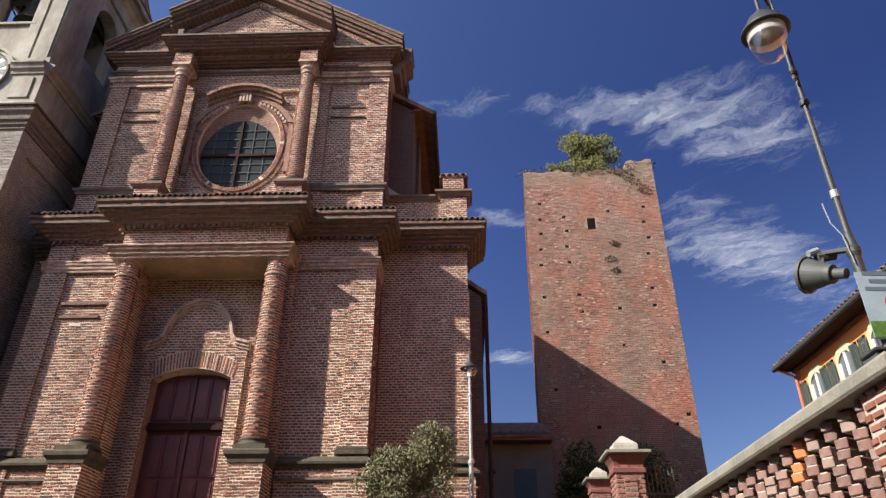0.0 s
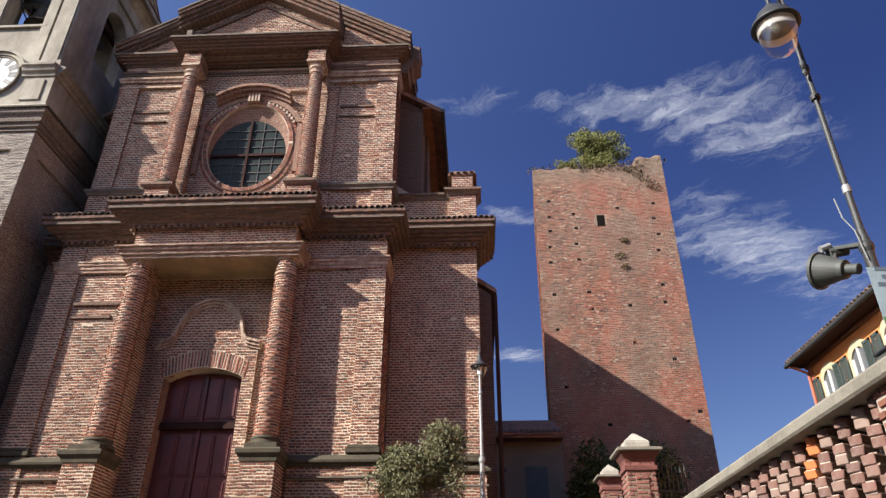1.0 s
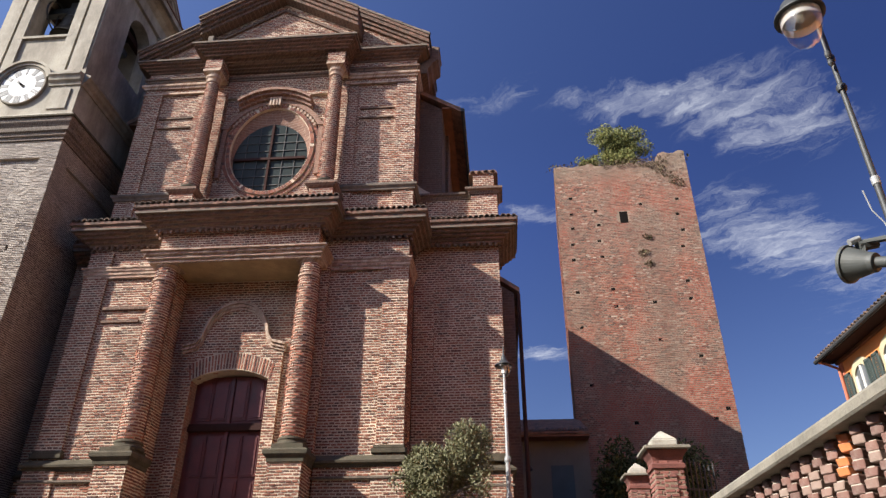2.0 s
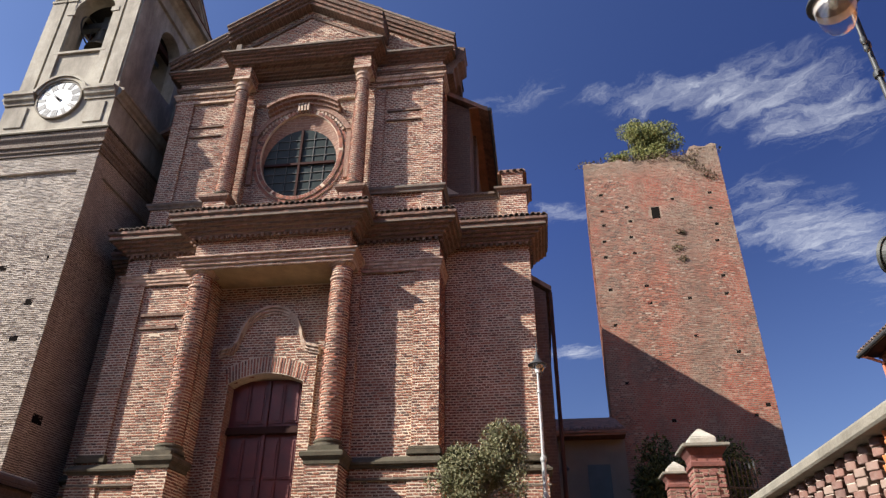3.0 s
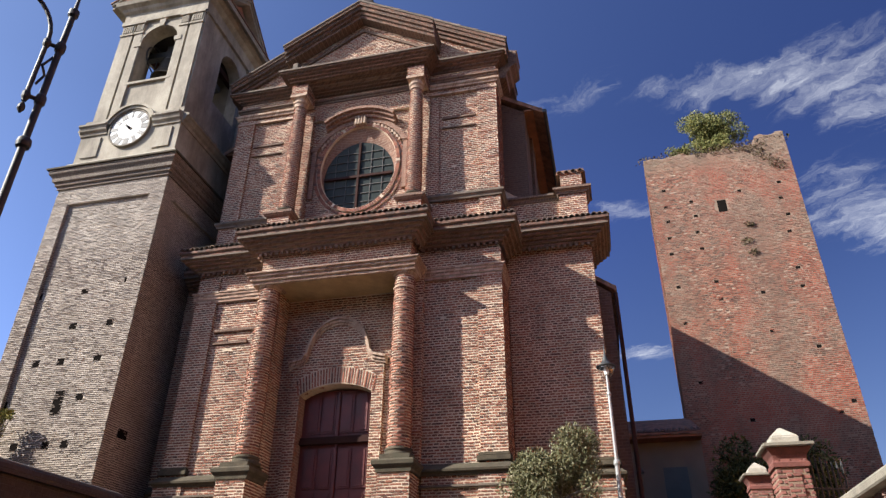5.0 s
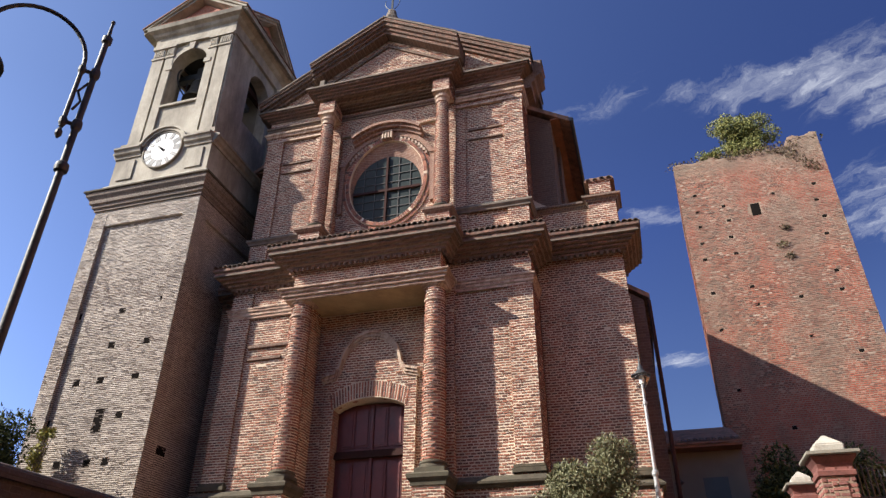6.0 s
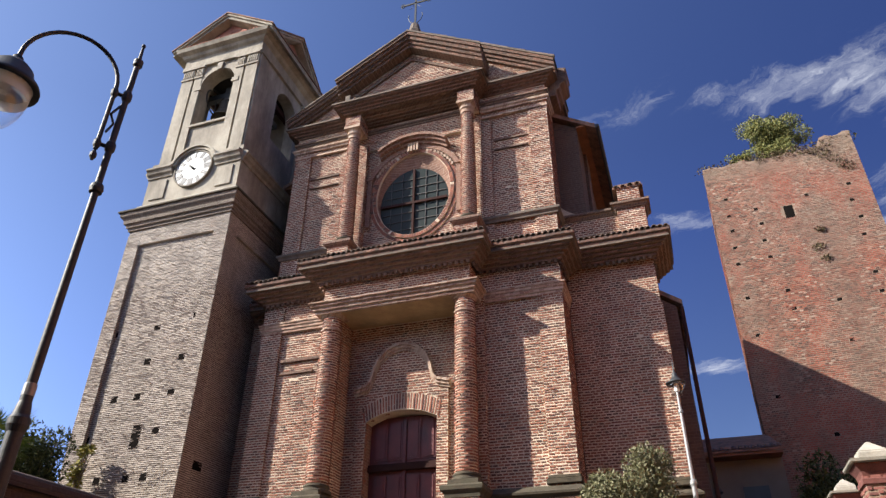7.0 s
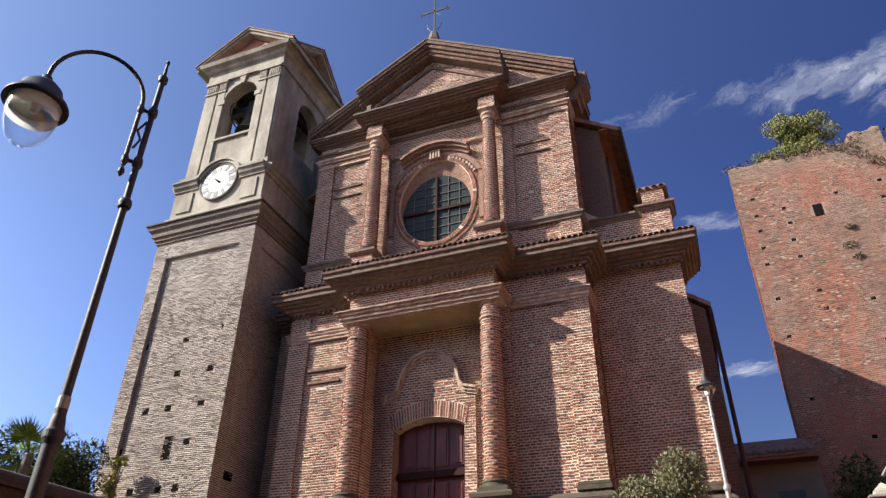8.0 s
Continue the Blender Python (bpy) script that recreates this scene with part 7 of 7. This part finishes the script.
    lathe(bm, [(0.035, -0.21), (0.04, -0.25), (0.03, -0.29), (0.001, -0.30)], (sx, 0, sz), 12)
    part("bulb", bm, M_FROST, lantern)
    bm = bmesh.new()
    lathe(bm, [(s * 0.80, -0.24)] + [(s * 0.80 * math.cos(a) ** 0.7, -0.24 - 0.34 * math.sin(a)) for a in [math.pi / 2 * k / 10 for k in range(1, 10)]] + [(0.05, -0.582), (0.001, -0.586)], (sx, 0, sz), 28)
    # extra translucent ring, added so that the lantern's mouth reads bright
    band = bmesh.new()
    lathe(band, [(s * 0.785, -0.238), (s * 0.785, -0.27), (s * 0.775, -0.33)], (sx, 0, sz), 28)
    for f in [f for f in band.faces if len(f.verts) > 4]:
        band.faces.remove(f)
    part("frosted_band", band, M_FROSTBAND, lantern, "added frosted band that catches sun to whiten the globe's mouth", smooth=True)
    g = part("globe", bm, M_GLOBE, lantern, smooth=True, label="clear glass globe")
    g.visible_shadow = False
    return L


def place_lamp(L, x, y, turn):
    L.matrix_basis = pose(x, y, 0, 0, 0, turn)


lampL = lamp_post("street_lamp", 5.87, STREET, 3.0, 0.215, "dark cast-iron street lamp with a swan-neck arm and clear globe")
place_lamp(lampL, -4.55 * math.sin(radians(50.9)), 4.55 * math.cos(radians(50.9)), 231.2)
lampR = lamp_post("street_lamp", 7.55, 1.2, 5.07, 0.215, "dark cast-iron street lamp beside the garden wall, carrying a loudspeaker", drop=0.20)
RX, RY = 6.2 * math.sin(radians(32.25)), 6.2 * math.cos(radians(32.25))
place_lamp(lampR, RX, RY, 228.7)


def build_post_lamp():
    x, y = 0.10, 15.3
    L = thing("post_lamp", (x, y, TERRACE), "small post lamp with a pale grey pole and clear globe", "street lamp", "street lamps")
    bm = bmesh.new()
    z = 6.92
    lathe(bm, [(0.07, TERRACE), (0.07, 4.2), (0.05, 4.3), (0.05, 4.9), (0.07, 4.95), (0.07, 5.0), (0.04, 5.05), (0.035, z - 0.5), (0.05, z - 0.48), (0.05, z - 0.44), (0.03, z - 0.4), (0.03, z + 0.0)], (x, y, 0), 14)
    part("pole", bm, M_STEEL, L, "pale enamelled pole")
    lantern = thing_part("lantern", L)
    bm = bmesh.new()
    lathe(bm, [(0.01, z + 0.72), (0.018, z + 0.5), (0.03, z + 0.42), (0.06, z + 0.38), (0.06, z + 0.33), (0.09, z + 0.28), (0.12, z + 0.24), (0.215, z + 0.18), (0.215, z + 0.16), (0.1, z + 0.17)], (x, y, 0), 22)
    part("shade", bm, M_IRON, lantern, smooth=True)
    bm = bmesh.new()
    lathe(bm, [(0.08, z - 0.12), (0.13, z - 0.02), (0.185, z + 0.10), (0.185, z + 0.165)], (x, y, 0), 22)
    g = part("globe", bm, M_GLOBE, lantern, smooth=True)
    g.visible_shadow = False
    bm = bmesh.new()
    lathe(bm, [(0.05, z - 0.02), (0.06, z + 0.06), (0.05, z + 0.15)], (x, y, 0), 12)
    part("bulb", bm, M_FROST, lantern)


build_post_lamp()


def build_speaker_and_signs():
    def dirp(az, el, d):
        return Vector((-math.sin(radians(az)) * d, math.cos(radians(az)) * d, EYE + math.tan(radians(el)) * d))
    S = thing("loudspeaker", dirp(-30.3, 23.6, 6.1), "grey horn loudspeaker on a bracket", "loudspeaker")
    body = [(0.005, -0.21), (0.043, -0.21), (0.046, -0.205), (0.046, -0.11), (0.05, -0.105), (0.08, -0.10), (0.083, -0.095), (0.088, -0.06), (0.145, 0.115), (0.148, 0.12), (0.165, 0.122), (0.166, 0.126), (0.166, 0.15), (0.15, 0.151), (0.145, 0.148), (0.07, -0.03), (0.01, -0.05)]
    bm = bmesh.new()
    lathe(bm, body, segs=32)
    LEFT = Vector((-0.846, 0.533, 0))
    aim = (LEFT + Vector((0.24, 0.38, 0.42))).to_track_quat("Z", "Y").to_matrix().to_4x4()
    centre = Vector((RX, RY, 4.35)) + LEFT * 0.275
    bmesh.ops.transform(bm, matrix=Matrix.Translation(centre) @ aim, verts=bm.verts)
    part("horn", bm, M_GREYBOX, S)
    bm = bmesh.new()
    tube(bm, [centre + Vector((0.02, 0, 0.05)), centre + Vector((0.05, 0, 0.20)), Vector((RX - 0.02, RY, centre.z + 0.16))], 0.028, 8)
    tube(bm, [centre + Vector((0.0, 0.02, 0.17)), centre + Vector((0.16, 0.02, 0.20))], 0.05, 8)
    part("bracket", bm, M_GREYBOX, S)
    bm = bmesh.new()
    tube(bm, [centre + Vector((-0.07, 0, 0.20)), centre + Vector((0.02, 0, 0.235))], 0.03, 8)
    part("clamp", bm, M_STEEL, S, "pale clamp")
    bm = bmesh.new()
    tube(bm, [Vector((RX - 0.05, RY - 0.05, 4.35)), Vector((RX - 0.08, RY - 0.05, 4.62)), Vector((RX - 0.14, RY - 0.04, 4.75)), Vector((RX - 0.16, RY - 0.04, 4.95))], 0.006, 6)
    part("cable", bm, M_STEEL, S, "pale cable")
    # poster board fixed to the post
    P = thing("poster_board", (RX, RY, 3.9), "printed poster board with a painted animal shape on grass", "sign")
    u = Vector((0.998, 0.06, 0)).normalized()
    n = Vector((0.06, -0.998, 0)).normalized()
    a0 = Vector((RX, RY, 0.06)) - u * 0.10 + n * 0.06
    z0, z1, w = 3.62, 4.20, 0.48

    def sheet(name, pts, lift, material, label=""):
        bm = bmesh.new()
        A = [bm.verts.new(a0 + u * p + Vector((0, 0, q)) + n * lift) for p, q in pts]
        B = [bm.verts.new(a0 + u * p + Vector((0, 0, q)) + n * (lift - 0.004)) for p, q in pts]
        bm.faces.new(A)
        bm.faces.new(B[::-1])
        for i in range(len(pts)):
            j = (i + 1) % len(pts)
            bm.faces.new((A[i], A[j], B[j], B[i]))
        return part(name, bm, material, P, label)

    def rect(x0, x1, q0, q1):
        return [(x0, q0), (x1, q0), (x1, q1), (x0, q1)]

    def disc(cx, cz, rx, rz):
        return [(cx + rx * math.cos(2 * math.pi * i / 20), cz + rz * math.sin(2 * math.pi * i / 20)) for i in range(20)]
    sheet("board", rect(0, w, z0, z1), 0.0, M_POSTER, "pale blue printed board")
    sheet("grass_strip", rect(0.004, w - 0.004, z0 + 0.004, z0 + 0.14), 0.003, M_POSTGREEN, "green painted strip")
    for k, (q, x0, x1) in enumerate(((4.17, 0.06, 0.40), (4.10, 0.10, 0.36), (4.03, 0.05, 0.42))):
        sheet("text_bar", rect(x0, x1, q, q + 0.035), 0.003, M_POSTTEXT)
    sheet("painted_shape", disc(0.26, 3.80, 0.10, 0.10), 0.006, M_POSTBROWN, "brown painted shape")
    sheet("painted_shape", disc(0.22, 3.93, 0.05, 0.045), 0.009, M_POSTRED)
    sheet("painted_shape", disc(0.27, 3.90, 0.055, 0.05), 0.012, M_POSTBROWN)
    sheet("frame", rect(-0.012, w, z0 - 0.012, z0), 0.002, M_SHUTTER, "dark green lower edge")
    B = thing("junction_box", (RX + 0.1, RY - 0.1, 3.2), "grey metal junction box fixed to the lamp post", "box")
    part("cabinet", boxes((RX - 0.10, RX + 0.35, RY - 0.04, RY + 0.18, 3.22, 3.58), bevel=0.012), M_GREYBOX, B)
    part("lid", boxes((RX - 0.12, RX + 0.37, RY - 0.06, RY + 0.20, 3.58, 3.61), bevel=0.008), M_IRON, B)


M_POSTER = plain("poster_blue", (0.27, 0.35, 0.40), 0.4, vary=0.15, scale=4, relief=0.03)
M_POSTGREEN = plain("poster_green", (0.07, 0.15, 0.035), 0.4, vary=0.3, scale=20, relief=0.03)
M_POSTBROWN = plain("poster_brown", (0.42, 0.17, 0.05), 0.4, vary=0.2, scale=14, relief=0.03)
M_POSTRED = plain("poster_red", (0.45, 0.05, 0.05), 0.4, vary=0.2, relief=0.03)
M_POSTTEXT = plain("poster_text_grey", (0.10, 0.14, 0.18), 0.5, vary=0.1, relief=0.03)
build_speaker_and_signs()

# ================================================================ planting
shrub("olive_tree", (-1.2, 14.3, 4.45), (-1.05, 14.3, TERRACE), (0.95, 0.75, 0.72), 80, 0.24, 21000, 0.085, M_OLIVE, "small grey-green olive tree before the church front", "tree", 31, thin=0.28, lobes=(((-0.62, 14.3, 5.02), (0.42, 0.5, 0.52), 34), ((-1.62, 14.25, 4.75), (0.42, 0.5, 0.38), 22)))
shrub("dark_bush", (3.9, 24.0, 6.2), (3.9, 24.0, TERRACE), (1.0, 0.8, 1.3), 30, 0.45, 5000, 0.16, M_DARKLEAF, "dark evergreen bush in the tower's shade", "bush", 32)
shrub("dark_bush", (5.9, 24.0, 6.3), (5.9, 24.0, TERRACE), (0.8, 0.8, 1.4), 28, 0.45, 4500, 0.16, M_DARKLEAF, "dark evergreen bush in the tower's shade", "bush", 33)
shrub("dark_bush", (4.9, 24.4, 5.6), (4.9, 24.4, TERRACE), (1.2, 0.8, 1.1), 28, 0.45, 4500, 0.16, M_DARKLEAF, "dark evergreen bush in the tower's shade", "bush", 34)
shrub("garden_tree", (-17.6, 12.6, 5.7), (-17.6, 12.6, TERRACE), (1.5, 1.3, 1.5), 60, 0.5, 15000, 0.13, M_DARKLEAF, "dense dark garden tree behind the yard wall", "tree", 35)
shrub("garden_tree", (-15.25, 13.2, 5.75), (-15.3, 13.2, TERRACE), (0.58, 0.55, 1.4), 44, 0.36, 13000, 0.11, M_DARKLEAF, "dense dark garden tree beside the bell tower", "tree", 36, lobes=(((-16.3, 13.4, 5.55), (0.65, 0.5, 1.2), 26),))
shrub("wall_shrub", (-15.32, 14.62, 6.15), (-15.5, 14.62, TERRACE), (0.16, 0.1, 0.5), 9, 0.16, 900, 0.10, M_YELLOW, "yellowing shrub against the bell tower", "bush", 37, lobes=(((-15.12, 14.6, 6.72), (0.28, 0.1, 0.2), 7),))
shrub("far_shrub", (9.2, 26.0, 6.4), (9.2, 26.0, TERRACE), (0.7, 0.6, 0.6), 14, 0.35, 1800, 0.14, M_GREEN, "green shrub behind the garden wall", "bush", 38)


def build_palm():
    x, y, z = -15.25, 11.9, 6.2
    P = thing("fan_palm", (x, y, TERRACE), "fan palm with bright green fronds behind the yard wall", "palm")
    rng = random.Random(44)
    bm = bmesh.new()
    tube(bm, [(x, y, TERRACE), (x + 0.05, y, 4.6), (x, y, z)], 0.14, 10, 0.11)
    part("trunk", bm, M_BARK, P)
    for k in range(22):
        a, el = rng.uniform(0, 6.28), rng.uniform(-0.3, 1.3)
        d = Vector((math.cos(a) * math.cos(el), math.sin(a) * math.cos(el), math.sin(el)))
        hub = Vector((x, y, z)) + d * rng.uniform(0.35, 0.6)
        side = d.cross(Vector((0, 0, 1))).normalized()
        upv = side.cross(d)
        bm = bmesh.new()
        tube(bm, [Vector((x, y, z)), hub], 0.012, 5)
        for j in range(17):
            b = (j - 8) * 0.19
            w = d * math.cos(b) + side * math.sin(b)
            tip = hub + w * (0.62 - 0.10 * abs(b)) - Vector((0, 0, 0.08 * abs(b)))
            q = upv.cross(w) * 0.022
            m = hub.lerp(tip, 0.45)
            bm.faces.new([bm.verts.new(p) for p in (hub, m + q, tip, m - q)])
        part("frond", bm, M_PALM, P)


M_PALM = leaf_mat("palm_leaves", [(0.0, (0.06, 0.10, 0.015)), (0.6, (0.12, 0.19, 0.03)), (1.0, (0.22, 0.28, 0.06))])
build_palm()


# ================================================================ plain unseen walls round the camera, added to cut sky fill and warm the bounce
def close_street():
    for name, dims in (("wall_south", (-34, 34, -8.6, -8.0, -0.1, 15.0)), ("wall_west", (-27.6, -27.0, -8, 14, -0.1, 8.5))):
        tagged(part(name, boxes(dims), M_OCHRE), "unseen plain wall added to block sky light", "wall", kind="structure")


close_street()
